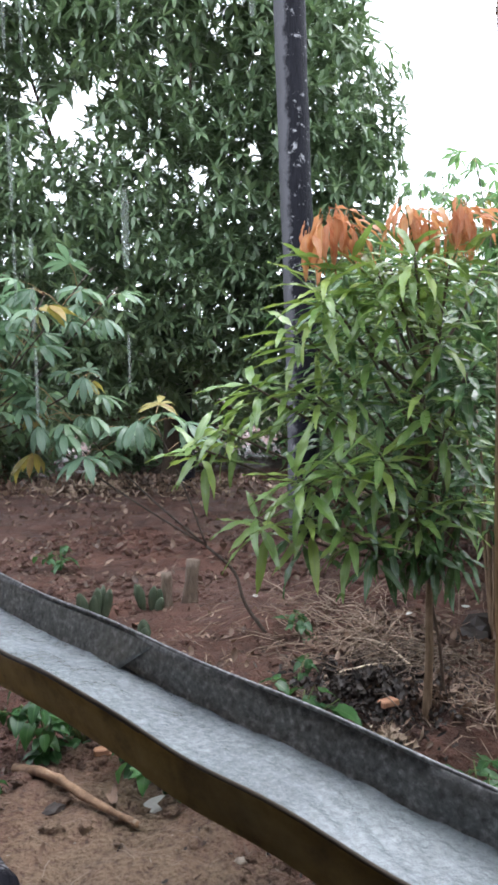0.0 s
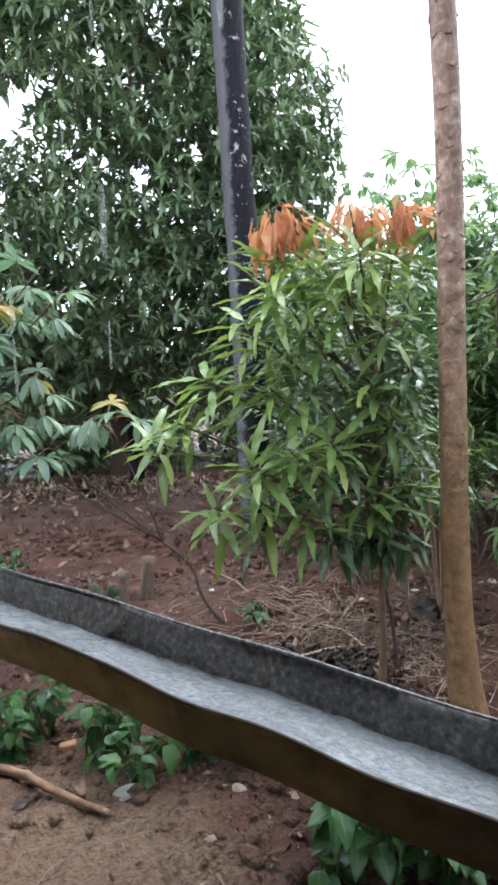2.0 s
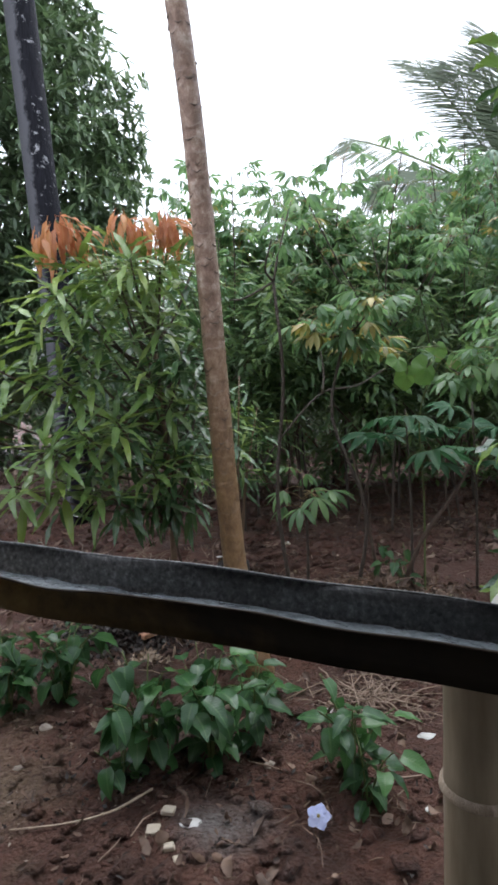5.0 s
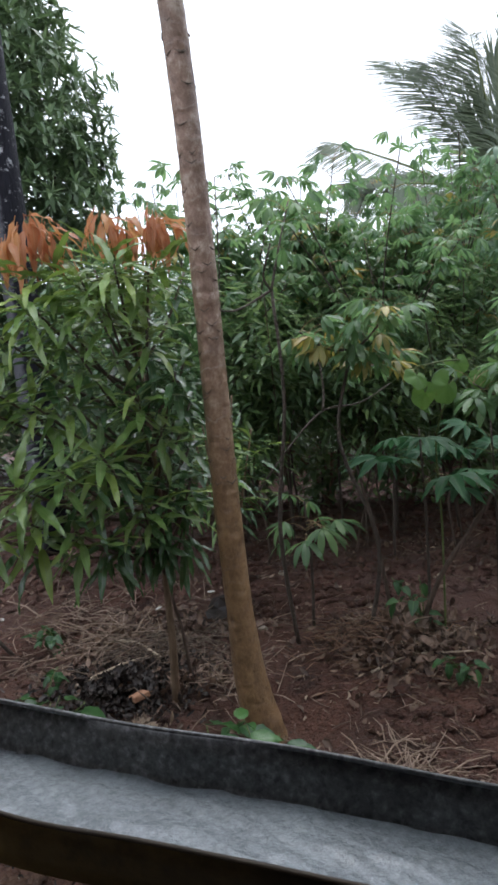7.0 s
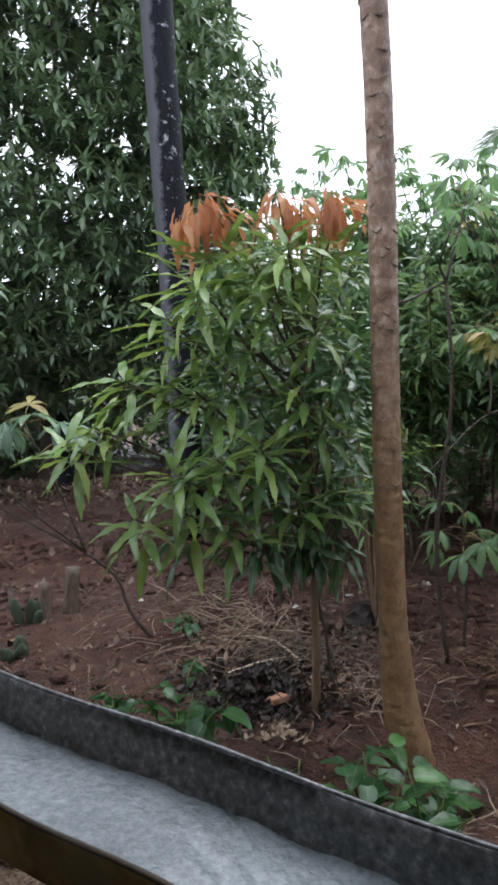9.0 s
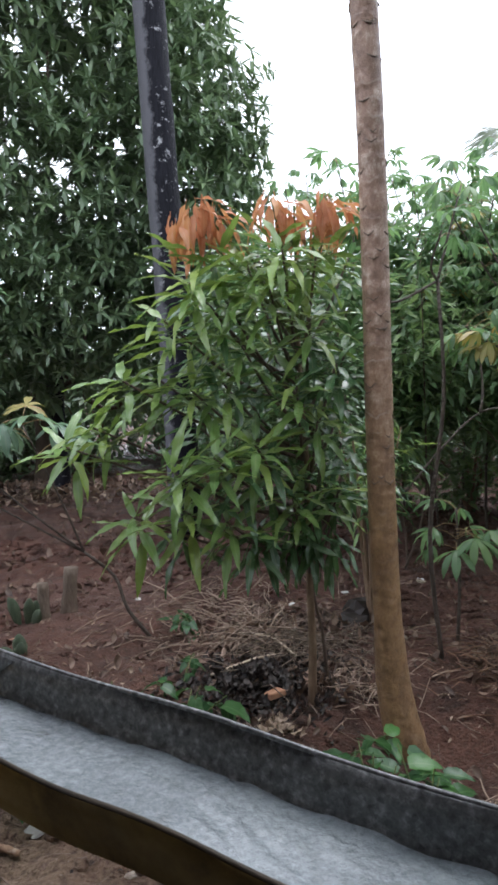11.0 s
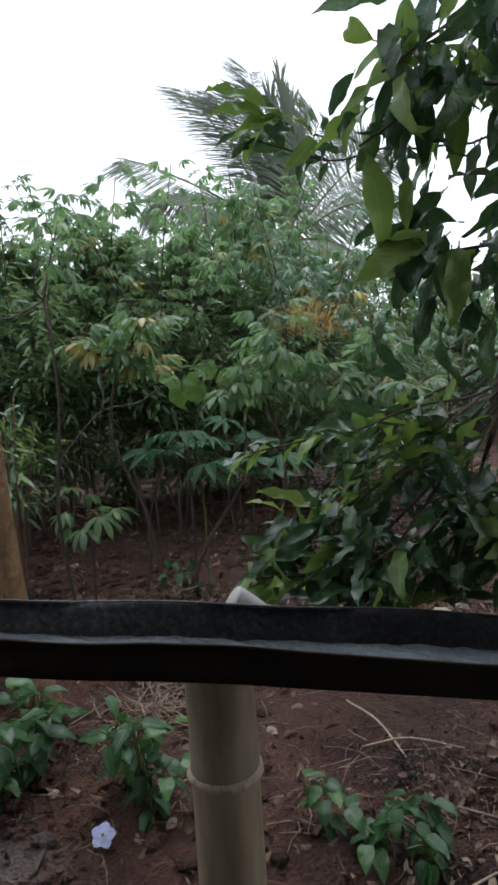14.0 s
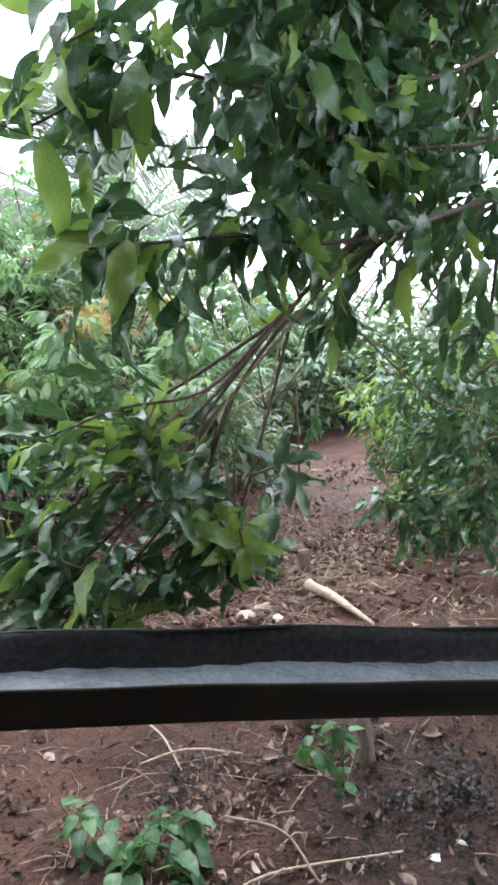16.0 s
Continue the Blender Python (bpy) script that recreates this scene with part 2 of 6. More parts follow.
YELLOW_LEAF = leaf_material("yellowing_leaf", (0.46, 0.38, 0.05), (0.33, 0.29, 0.05), (0.36, 0.17, 0.035), (0.45, 0.34, 0.1), 0.5, 0.35)
BROAD_LEAF = leaf_material("glossy_broad_leaf", (0.1, 0.2, 0.05), (0.03, 0.088, 0.038), (0.017, 0.052, 0.027), (0.11, 0.18, 0.08), 0.32, 0.27, rich=0.95, spec=0.55)
BRIGHT_LEAF = leaf_material("bright_broad_leaf", (0.28, 0.42, 0.06), (0.17, 0.32, 0.045), (0.1, 0.22, 0.04), (0.26, 0.38, 0.12), 0.36, 0.42, rich=0.9, spec=0.5)
GOURD_LEAF = leaf_material("gourd_leaf", (0.22, 0.37, 0.07), (0.13, 0.27, 0.055), (0.09, 0.2, 0.045), (0.17, 0.31, 0.08), 0.5, 0.42, rich=0.92, spec=0.3)
WEED_LEAF = leaf_material("weed_leaf", (0.085, 0.22, 0.05), (0.034, 0.1, 0.036), (0.022, 0.07, 0.03), (0.14, 0.27, 0.09), 0.36, 0.34, rich=0.95, spec=0.55)
HEDGE_LEAF = leaf_material("small_hedge_leaf", (0.24, 0.34, 0.11), (0.085, 0.165, 0.075), (0.052, 0.115, 0.062), (0.12, 0.2, 0.09), 0.32, 0.48, rich=0.95, spec=0.75)
PALM_LEAF = leaf_material("palm_leaflet", (0.17, 0.22, 0.11), (0.11, 0.16, 0.085), (0.08, 0.12, 0.07), (0.2, 0.24, 0.12), 0.4, 0.3)
def papaya_material():
    m = Nodes("papaya_bark")
    n, broad = m.noise(22.0, 6.0, 0.75, stretch=(1.0, 1.0, 0.7)), m.noise(3.0, 4.0)
    rise = m.math("ADD", m.node("SeparateXYZ", {"Vector": m.coords()}).outputs["Z"], m.math("MULTIPLY", m.math("SUBTRACT", broad, 0.5), 0.9))
    low = m.ramp(n, [(0.3, (0.15, 0.08, 0.036)), (0.7, (0.44, 0.268, 0.13))])
    high = m.ramp(n, [(0.32, (0.16, 0.088, 0.058)), (0.52, (0.335, 0.21, 0.145)), (0.66, (0.6, 0.47, 0.37))])
    base = m.mix(m.ramp(m.math("MULTIPLY", rise, 0.4), [(0.36, 0.0), (0.72, 1.0)]), low, high)
    w = m.node("TexWave", {"Vector": m.coords(), "Scale": 5.2, "Distortion": 5.0, "Detail": 4.0, "Detail Scale": 2.5}, bands_direction="Z").outputs["Fac"]
    base = m.mix(m.math("MULTIPLY", m.ramp(w, [(0.9, 0.0), (0.99, 0.5)]), m.math("MULTIPLY", m.ramp(m.noise(9.0, 4.0, 0.7), [(0.48, 0.0), (0.62, 1.0)]), m.ramp(m.math("MULTIPLY", rise, 0.4), [(0.25, 0.15), (0.6, 1.0)]))), base, (0.52, 0.42, 0.34))
    base = m.mix(m.ramp(m.noise(2.2, 3.0), [(0.55, 0.0), (0.75, 0.5)]), base, (0.07, 0.045, 0.03))
    h = m.math("ADD", n, m.math("MULTIPLY", w, 0.2))
    return m.done(m.principled(color=base, rough=0.42, spec=0.6, normal=m.bump(h, 0.9, 0.012)))


PAPAYA_BARK = papaya_material()
FALLEN_BARK = bark_material("orange_brown_branch", (0.13, 0.07, 0.04), (0.46, 0.29, 0.17), rough=0.7, grain=(3.0, 3.0, 3.0), fleck=(0.5, 0.4, 0.3))
MANGO_BARK = bark_material("mango_bark", (0.06, 0.04, 0.03), (0.17, 0.12, 0.085))
GREEN_STEM = bark_material("green_stem", (0.09, 0.12, 0.035), (0.2, 0.24, 0.08), rough=0.5)
CASSAVA_STEM = bark_material("cassava_stem", (0.045, 0.034, 0.027), (0.13, 0.1, 0.075), ring=14.0, rough=0.6)
RED_STALK = bark_material("reddish_stalk", (0.28, 0.16, 0.09), (0.4, 0.32, 0.14), rough=0.5)
TWIG = bark_material("twig_bark", (0.14, 0.085, 0.05), (0.33, 0.23, 0.15))
PALE_STICK = bark_material("pale_peeled_stick", (0.42, 0.32, 0.22), (0.68, 0.56, 0.43), rough=0.6)
DARK_POLE = bark_material("wet_black_wood", (0.008, 0.008, 0.012), (0.03, 0.029, 0.038), fleck=(0.42, 0.42, 0.45), rough=0.5, grain=(10.0, 10.0, 1.2), spec=0.15)
# Black pole wood whose left side carries painted sky reflection.
LIT_SIDE_POLE = bark_material("wet_black_wood_lit_left", (0.006, 0.006, 0.008), (0.022, 0.021, 0.027), fleck=(0.42, 0.42, 0.43), rough=0.6, grain=(10.0, 10.0, 1.2), spec=0.08, lit_side=(0.13, 0.13, 0.14))
STUMP = bark_material("rotting_stump_wood", (0.09, 0.06, 0.045), (0.3, 0.23, 0.17))
STRAW = plain_material("dry_straw", (0.14, 0.09, 0.065), (0.46, 0.34, 0.25), 20.0, 0.7)
DEAD_LEAF = plain_material("dead_leaf", (0.04, 0.022, 0.015), (0.27, 0.17, 0.115), 30.0, 0.6)
PALE_LEAF = plain_material("pale_dry_leaf", (0.2, 0.13, 0.085), (0.52, 0.4, 0.29), 30.0, 0.65)
DARK_DEBRIS = plain_material("black_rotting_debris", (0.01, 0.007, 0.006), (0.045, 0.028, 0.02), 30.0, 0.6)
PALE_BIT = plain_material("white_scrap", (0.5, 0.48, 0.44), (0.78, 0.76, 0.72), 25.0, 0.55)
STONE = plain_material("pale_stone", (0.28, 0.22, 0.17), (0.52, 0.44, 0.36), 22.0, 0.75, 0.0, 0.6, 0.008)
BRICK = plain_material("orange_brick_chip", (0.33, 0.15, 0.085), (0.48, 0.26, 0.15), 26.0, 0.75, 0.0, 0.6, 0.006)
CHIP = plain_material("cream_tile_chip", (0.42, 0.35, 0.26), (0.62, 0.54, 0.42), 30.0, 0.7)
RED_STRAW = plain_material("reddish_dry_grass", (0.1, 0.055, 0.035), (0.33, 0.19, 0.12), 20.0, 0.7)
CACTUS = bark_material("grey_green_cactus", (0.05, 0.075, 0.045), (0.14, 0.17, 0.1), rough=0.6)
DODDER = plain_material("orange_yellow_strand", (0.5, 0.2, 0.03), (0.62, 0.42, 0.07), 20.0, 0.5)
PETAL = plain_material("pale_blue_petal", (0.5, 0.56, 0.86), (0.66, 0.7, 0.92), 20.0, 0.5)
CEMENT = plain_material("worn_cement", (0.10, 0.095, 0.085), (0.18, 0.17, 0.155), 6.0, 0.8)
PLASTER = plain_material("faded_plaster", (0.14, 0.11, 0.085), (0.22, 0.18, 0.14), 4.0, 0.85)
TIN = plain_material("old_roof_tin", (0.06, 0.045, 0.038), (0.16, 0.13, 0.11), 9.0, 0.5, 0.5)
def drip_material():
    m = Nodes("falling_rain_water")
    clear = m.node("BsdfTransparent", {"Color": (0.93, 0.97, 0.95)}).outputs[0]
    milky = m.node("BsdfTranslucent", {"Color": (0.9, 0.95, 0.93)}).outputs[0]
    shine = m.principled(color=(0.8, 0.85, 0.83), rough=0.2, spec=0.8)
    a, b = m.node("MixShader", {"Fac": 0.5}), m.node("MixShader", {"Fac": 0.15})
    for n, (p, q) in ((a, (milky, shine)), (b, (clear, a.outputs[0]))):
        m.t.links.new(p, n.inputs[1])
        m.t.links.new(q, n.inputs[2])
    return m.done(b.outputs[0])


DRIP = drip_material()
# Darkened sheet brown for the near rim, the side's shade in its colour.
DARK_SHEET = plain_material("shaded_sheet", (0.022, 0.015, 0.009), (0.075, 0.05, 0.028), 14.0, 0.6, 0.2)


# ---- mesh tools ----
def rand(a, b):
    return random.uniform(a, b)


class Shape:
    """Vertices, triangles, texture places and material slots, joined as they are added."""

    def __init__(self):
        self.v, self.t, self.uv, self.slot, self.n = [], [], [], [], 0

    def add(self, v, t, uv, slot=0):
        v, t = np.asarray(v, float), np.asarray(t, int)
        self.v.append(v)
        self.t.append(t + self.n)
        self.uv.append(np.asarray(uv, float))
        self.slot.append(np.full(len(t), slot))
        self.n += len(v)
        return self

    def join(self, other, m=None, slot=None):
        """Adds another shape, moved by the matrix m."""
        v, t, uv, s = other.arrays()
        if m is not None:
            a = np.array(m)
            v = v @ a[:3, :3].T + a[:3, 3]
        self.v.append(v)
        self.t.append(t + self.n)
        self.uv.append(uv)
        self.slot.append(s if slot is None else np.full(len(t), slot))
        self.n += len(v)
        return self

    def arrays(self):
        if len(self.v) > 1:
            self.v, self.t, self.uv, self.slot = [np.concatenate(self.v)], [np.concatenate(self.t)], [np.concatenate(self.uv)], [np.concatenate(self.slot)]
        return self.v[0], self.t[0], self.uv[0], self.slot[0]

    def mesh(self, name, *materials):
        v, t, uv, slot = self.arrays()
        me = bpy.data.meshes.new(name)
        me.vertices.add(len(v))
        me.vertices.foreach_set("co", v.ravel())
        me.loops.add(3 * len(t))
        me.loops.foreach_set("vertex_index", t.ravel())
        me.polygons.add(len(t))
        me.polygons.foreach_set("loop_start", np.arange(0, 3 * len(t), 3))
        me.polygons.foreach_set("use_smooth", np.ones(len(t), bool))
        me.uv_layers.new(name="UVMap").data.foreach_set("uv", uv[t.ravel()].ravel())
        for m in materials:
            me.materials.append(m)
        me.polygons.foreach_set("material_index", slot)
        me.update()
        me.validate()
        return me


def thing(name, label, category, place=(0, 0, 0), group="", kind=""):
    ob = new(name)
    ob.empty_display_size = 0.05
    ob.location = place
    return tagged(ob, label, category, group, kind)


def part(name, data, parent, label="", m=None):
    ob = new(name, data)
    ob.parent = parent
    if m is not None:
        ob.matrix_local = m
    return tagged(ob, label)


def tube(points, radii, sides=8, ripple=0.0, cap=True):
    """A round stem through the points; radii one each or a pair (foot, tip)."""
    pts = [Vector(p) for p in points]
    k = len(pts)
    if len(radii) == 2 and k != 2:
        radii = [radii[0] + (radii[1] - radii[0]) * i / (k - 1) for i in range(k)]
    s, v, uv, t, length = Shape(), [], [], [], 0.0
    side = None
    for i, p in enumerate(pts):
        d = (pts[min(i + 1, k - 1)] - pts[max(i - 1, 0)]).normalized()
        if side is None:
            side = d.orthogonal().normalized()
        side = (side - d * side.dot(d)).normalized()
        other = d.cross(side)
        length += (p - pts[i - 1]).length if i else 0
        for j in range(sides):
            a = 2 * math.pi * j / sides
            r = radii[i] * (1 + (rand(-ripple, ripple) if ripple else 0))
            v.append(p + (side * math.cos(a) + other * math.sin(a)) * r)
            uv.append((j / sides, length))
    for i in range(k - 1):
        for j in range(sides):
            a, b = i * sides + j, i * sides + (j + 1) % sides
            t += [(a, b, b + sides), (a, b + sides, a + sides)]
    if cap:
        for end, flip in ((0, True), (k - 1, False)):
            v.append(pts[end])
            uv.append((0.5, length * (end > 0)))
            c = len(v) - 1
            for j in range(sides):
                a, b = end * sides + j, end * sides + (j + 1) % sides
                t.append((b, a, c) if flip else (a, b, c))
    return s.add([tuple(p) for p in v], t, uv)


def bow(points, steps=4):
    """A smooth line through the points (Catmull-Rom)."""
    p = [Vector(q) for q in points]
    p = [2 * p[0] - p[1], *p, 2 * p[-1] - p[-2]]
    line = []
    for i in range(1, len(p) - 2):
        for j in range(steps):
            u = j / steps
            line.append(0.5 * (2 * p[i] + (p[i + 1] - p[i - 1]) * u + (2 * p[i - 1] - 5 * p[i] + 4 * p[i + 1] - p[i + 2]) * u * u
                               + (3 * p[i] - p[i - 1] - 3 * p[i + 1] + p[i + 2]) * u ** 3))
    return line + [p[-2]]


def blade(length, width, profile, fold=0.25, droop=0.5, wave=0.0, steps=7, phase=0.0):
    """A leaf blade along +y that bends down, folded along its midrib. profile gives the half width from foot to tip."""
    v, uv, t = [], [], []
    y = z = 0.0
    for i in range(steps + 1):
        u = i / steps
        a = -droop * u
        if i:
            y += math.cos(a) * length / steps
            z += math.sin(a) * length / steps
        w = max(profile(u), 0.004) * width
        w_wave = wave * width * math.sin(phase + u * 14.0)
        lift = fold * w
        v += [(-w, y, z + lift + w_wave), (0, y, z), (w, y, z + lift - w_wave)]
        uv += [(0.0, u), (0.5, u), (1.0, u)]
        if i:
            for j in (0, 1):
                a0, b0 = 3 * (i - 1) + j, 3 * i + j
                t += [(a0, a0 + 1, b0 + 1), (a0, b0 + 1, b0)]
    return Shape().add(v, t, uv)


def lance(u):
    return 0.5 * (math.sin(math.pi * min(1, u ** 0.8 * 0.98 + 0.02)) ** 0.8) * (1 - 0.25 * u)


def oval(u):
    return 0.5 * math.sin(math.pi * min(1.0, u ** 0.85)) ** 0.62


def heart(u):
    return 0.5 * (math.sin(math.pi * min(1.0, (u * 0.94 + 0.06) ** 0.62)) ** 0.85)


def lobe(u):
    return 0.5 * math.sin(math.pi * min(1.0, u ** 1.25)) ** 0.9 + 0.05 * (1 - u)


def aim(place, way, up=(0, 0, 1), size=1.0):
    """The matrix that lays a blade (+y along, +z its face) at a place."""
    y = Vector(way).normalized()
    x = y.cross(Vector(up))
    if x.length < 1e-3:
        x = y.orthogonal()
    x.normalize()
    z = x.cross(y)
    m = Matrix((x, y, z)).transposed() * size
    m = m.to_4x4()
    m.translation = Vector(place)
    return m


def leaf_kinds(make, count):
    return [make(i) for i in range(count)]


def mango_leaf(i):
    s = blade(0.2, 0.039, lance, 0.35, 0.1 + 0.2 * i, 0.12, 8, i * 1.3)
    return s.join(tube([(0, -0.025, 0.004), (0, 0.0, 0)], (0.0022, 0.0018), 3, cap=False))


def drooping_leaf(i):
    s = blade(0.165, 0.036, lance, 0.35, 0.5 + 0.3 * i, 0.14, 8, i * 1.9)
    return s.join(tube([(0, -0.02, 0.004), (0, 0.0, 0)], (0.002, 0.0016), 3, cap=False))


def palmate_leaf(i, lobes=7, reach=0.2, width=0.046, stalk=0.17, steps=5):
    """A cassava leaf: finger lobes round the end of a long stalk, which is slot 1."""
    s = Shape()
    s.join(tube(bow([(0, 0, 0), (0, stalk * 0.5, 0.02), (0, stalk, 0.0)], 3), (0.0028, 0.0018), 4, cap=False), slot=1)
    for j in range(lobes):
        a = (j - (lobes - 1) / 2) * (math.radians(215) / (lobes - 1))
        size = 1.0 - 0.32 * abs(j - (lobes - 1) / 2) / ((lobes - 1) / 2)
        b = blade(reach * size, width * size, lobe, 0.3, 0.5 + 0.3 * ((i + j) % 3), 0.05, steps, i + j)
        s.join(b, Matrix.Translation((0, stalk, 0)) @ Matrix.Rotation(-a, 4, "Z") @ Matrix.Rotation(-0.04 - 0.18 * i, 4, "X"))
    return s


def star_leaf(i, lobes=7, reach=0.19, cut=0.55, stalk=0.2, droop=1.6):
    """A lobed leaf cut from one sheet: pointed lobes round the end of its stalk, which is slot 1."""
    s = Shape()
    s.join(tube(bow([(0, 0, 0), (0, stalk * 0.5, 0.02), (0, stalk, 0.0)], 3), (0.0035, 0.0022), 4, cap=False), slot=1)
    n = lobes * 6
    v, uv, t = [(0, stalk, 0)], [(0.5, 0.0)], []
    for ring in (0.35, 0.7, 1.0):
        for j in range(n + 1):
            u = j / n
            a = math.radians(-155 + 310 * u)
            point = 1 - abs((u * lobes) % 1.0 - 0.5) * 2
            r = reach * (1 - cut * (1 - point) ** 0.8 * ring) * (1 - 0.3 * abs(2 * u - 1)) * ring
            lift = 0.06 * reach * math.sin(u * lobes * 6.283 + i) * ring * (1 if cut > 0.3 else 0.3) - droop * r * r + 0.006 * math.sin(a * 3 + i)
            v.append((math.sin(a) * r, stalk + math.cos(a) * r, lift))
            uv.append(((u * lobes) % 1.0, ring))
    m = n + 1
    for j in range(n):
        t.append((0, 1 + j + 1, 1 + j))
        for k in (0, 1):
            a, b = 1 + k * m + j, 1 + (k + 1) * m + j
            t += [(a, a + 1, b + 1), (a, b + 1, b)]
    return s.add(v, t, uv)


def lobed_leaf(i):
    return star_leaf(i, 9, 0.21, 0.48, 0.2, 1.2 + 0.8 * i)


def gourd_leaf(i):
    return star_leaf(i, 5, 0.09, 0.1, 0.06, 2.0 + 1.2 * i)


def pointed(u):
    return 0.5 * math.sin(math.pi * min(1.0, u ** 0.85)) ** 0.8 * (1 - 0.12 * u)


def broad_leaf(i):
    s = blade(0.145, 0.046, pointed, 0.45, 0.3 + 0.35 * i, 0.14, 8, i * 1.7)
    return s.join(tube([(0, -0.012, 0.003), (0, 0, 0)], (0.002, 0.0018), 3, cap=False))


def heart_leaf(i):
    s = blade(0.11, 0.064, heart, 0.3, 0.35 + 0.3 * i, 0.05, 7, i)
    return s.join(tube([(0, -0.035, 0.006), (0, 0, 0)], (0.0014, 0.0012), 3, cap=False))


def tree_leaf(i):
    return blade(0.17, 0.056, lance, 0.3, 0.1 + 0.25 * i, 0.0, 3)


def small_leaf(i):
    return blade(0.15, 0.06, oval, 0.3, 0.1 + 0.25 * i, 0.0, 2)


TREE_SHAPES = leaf_kinds(tree_leaf, 3)
MANGO_SHAPES, YOUNG_SHAPES, CASSAVA_SHAPES = leaf_kinds(mango_leaf, 5), leaf_kinds(drooping_leaf, 3), leaf_kinds(palmate_leaf, 4)
BROAD_SHAPES, HEART_SHAPES, SMALL_SHAPES = leaf_kinds(broad_leaf, 4), leaf_kinds(heart_leaf, 3), leaf_kinds(small_leaf, 3)
FAR_PALMATE = [palmate_leaf(i, 7, 0.19, 0.046, 0.16, 3) for i in range(4)]
MANGO_MESH = [s.mesh("leaf", MANGO_LEAF) for s in MANGO_SHAPES]
DARK_MANGO_MESH = [s.mesh("leaf", DARK_MANGO_LEAF) for s in MANGO_SHAPES]
YOUNG_MESH = [s.mesh("leaf", YOUNG_LEAF) for s in YOUNG_SHAPES]
CASSAVA_MESH = [s.mesh("leaf", CASSAVA_LEAF, RED_STALK) for s in CASSAVA_SHAPES]
LOBED_SHAPES, GOURD_SHAPES = leaf_kinds(lobed_leaf, 3), leaf_kinds(gourd_leaf, 3)
LOBED_MESH = [s.mesh("leaf", LUSH_LEAF, GREEN_STEM) for s in LOBED_SHAPES]
WET_SHEEN_MESH = [s.mesh("leaf", WET_SHEEN_CASSAVA_LEAF, RED_STALK) for s in CASSAVA_SHAPES]
YELLOW_MESH = [s.mesh("leaf", YELLOW_LEAF, RED_STALK) for s in CASSAVA_SHAPES]
BROAD_MESH = [s.mesh("leaf", BROAD_LEAF) for s in BROAD_SHAPES]
BRIGHT_MESH = [s.mesh("leaf", BRIGHT_LEAF) for s in BROAD_SHAPES]
VINE_MESH = [s.mesh("leaf", GOURD_LEAF, GREEN_STEM) for s in GOURD_SHAPES]
WEED_MESH = [s.mesh("leaf", WEED_LEAF) for s in HEART_SHAPES]


def turned(az, el):
    """A way by its bearing and its rise, in radians."""
    return Vector((math.cos(az) * math.cos(el), math.sin(az) * math.cos(el), math.sin(el)))


LEAF_KINDS = {"mango": (MANGO_SHAPES, MANGO_MESH, (MANGO_LEAF,)), "dark_mango": (MANGO_SHAPES, DARK_MANGO_MESH, (DARK_MANGO_LEAF,)), "young": (YOUNG_SHAPES, YOUNG_MESH, (YOUNG_LEAF,)), "cassava": (CASSAVA_SHAPES, CASSAVA_MESH, (CASSAVA_LEAF, RED_STALK)),
              "wet_sheen_cassava": (CASSAVA_SHAPES, WET_SHEEN_MESH, (WET_SHEEN_CASSAVA_LEAF, RED_STALK)), "yellow": (CASSAVA_SHAPES, YELLOW_MESH, (YELLOW_LEAF, RED_STALK)), "broad": (BROAD_SHAPES, BROAD_MESH, (BROAD_LEAF,)), "bright": (BROAD_SHAPES, BRIGHT_MESH, (BRIGHT_LEAF,)),
              "weed": (HEART_SHAPES, WEED_MESH, (WEED_LEAF,)), "vine": (GOURD_SHAPES, VINE_MESH, (GOURD_LEAF, GREEN_STEM))}


class Leaves:
    """The leaves of one plant: the 300 towards the veranda are parts of their own, the rest is one joined part a kind."""

    def __init__(self, top, limit=300):
        self.top, self.limit, self.all = top, limit, []

    def add(self, kind, m):
        self.all.append((kind, m, random.randrange(len(LEAF_KINDS[kind][0]))))

    def finish(self):
        self.all.sort(key=lambda q: q[1].translation.y + 0.8 * q[1].translation.x)
        for kind, m, i in self.all[:self.limit]:
            part("leaf", LEAF_KINDS[kind][1][i], self.top, m=m)
        rest = {}
        for kind, m, i in self.all[self.limit:]:
            rest.setdefault(kind, Shape()).join(LEAF_KINDS[kind][0][i], m)
        for kind, s in rest.items():
            tagged(part("foliage", s.mesh("foliage", *LEAF_KINDS[kind][2]), self.top), kind="stuff")


# ---- ground ----
LATTICE = np.random.RandomState(4).rand(256, 256)


def value_noise(x, y):
    xi, yi = np.floor(x).astype(int), np.floor(y).astype(int)
    fx, fy = x - xi, y - yi
    fx, fy = fx * fx * (3 - 2 * fx), fy * fy * (3 - 2 * fy)
    g = lambda a, b: LATTICE[a % 256, b % 256]
    return (g(xi, yi) * (1 - fx) + g(xi + 1, yi) * fx) * (1 - fy) + (g(xi, yi + 1) * (1 - fx) + g(xi + 1, yi + 1) * fx) * fy


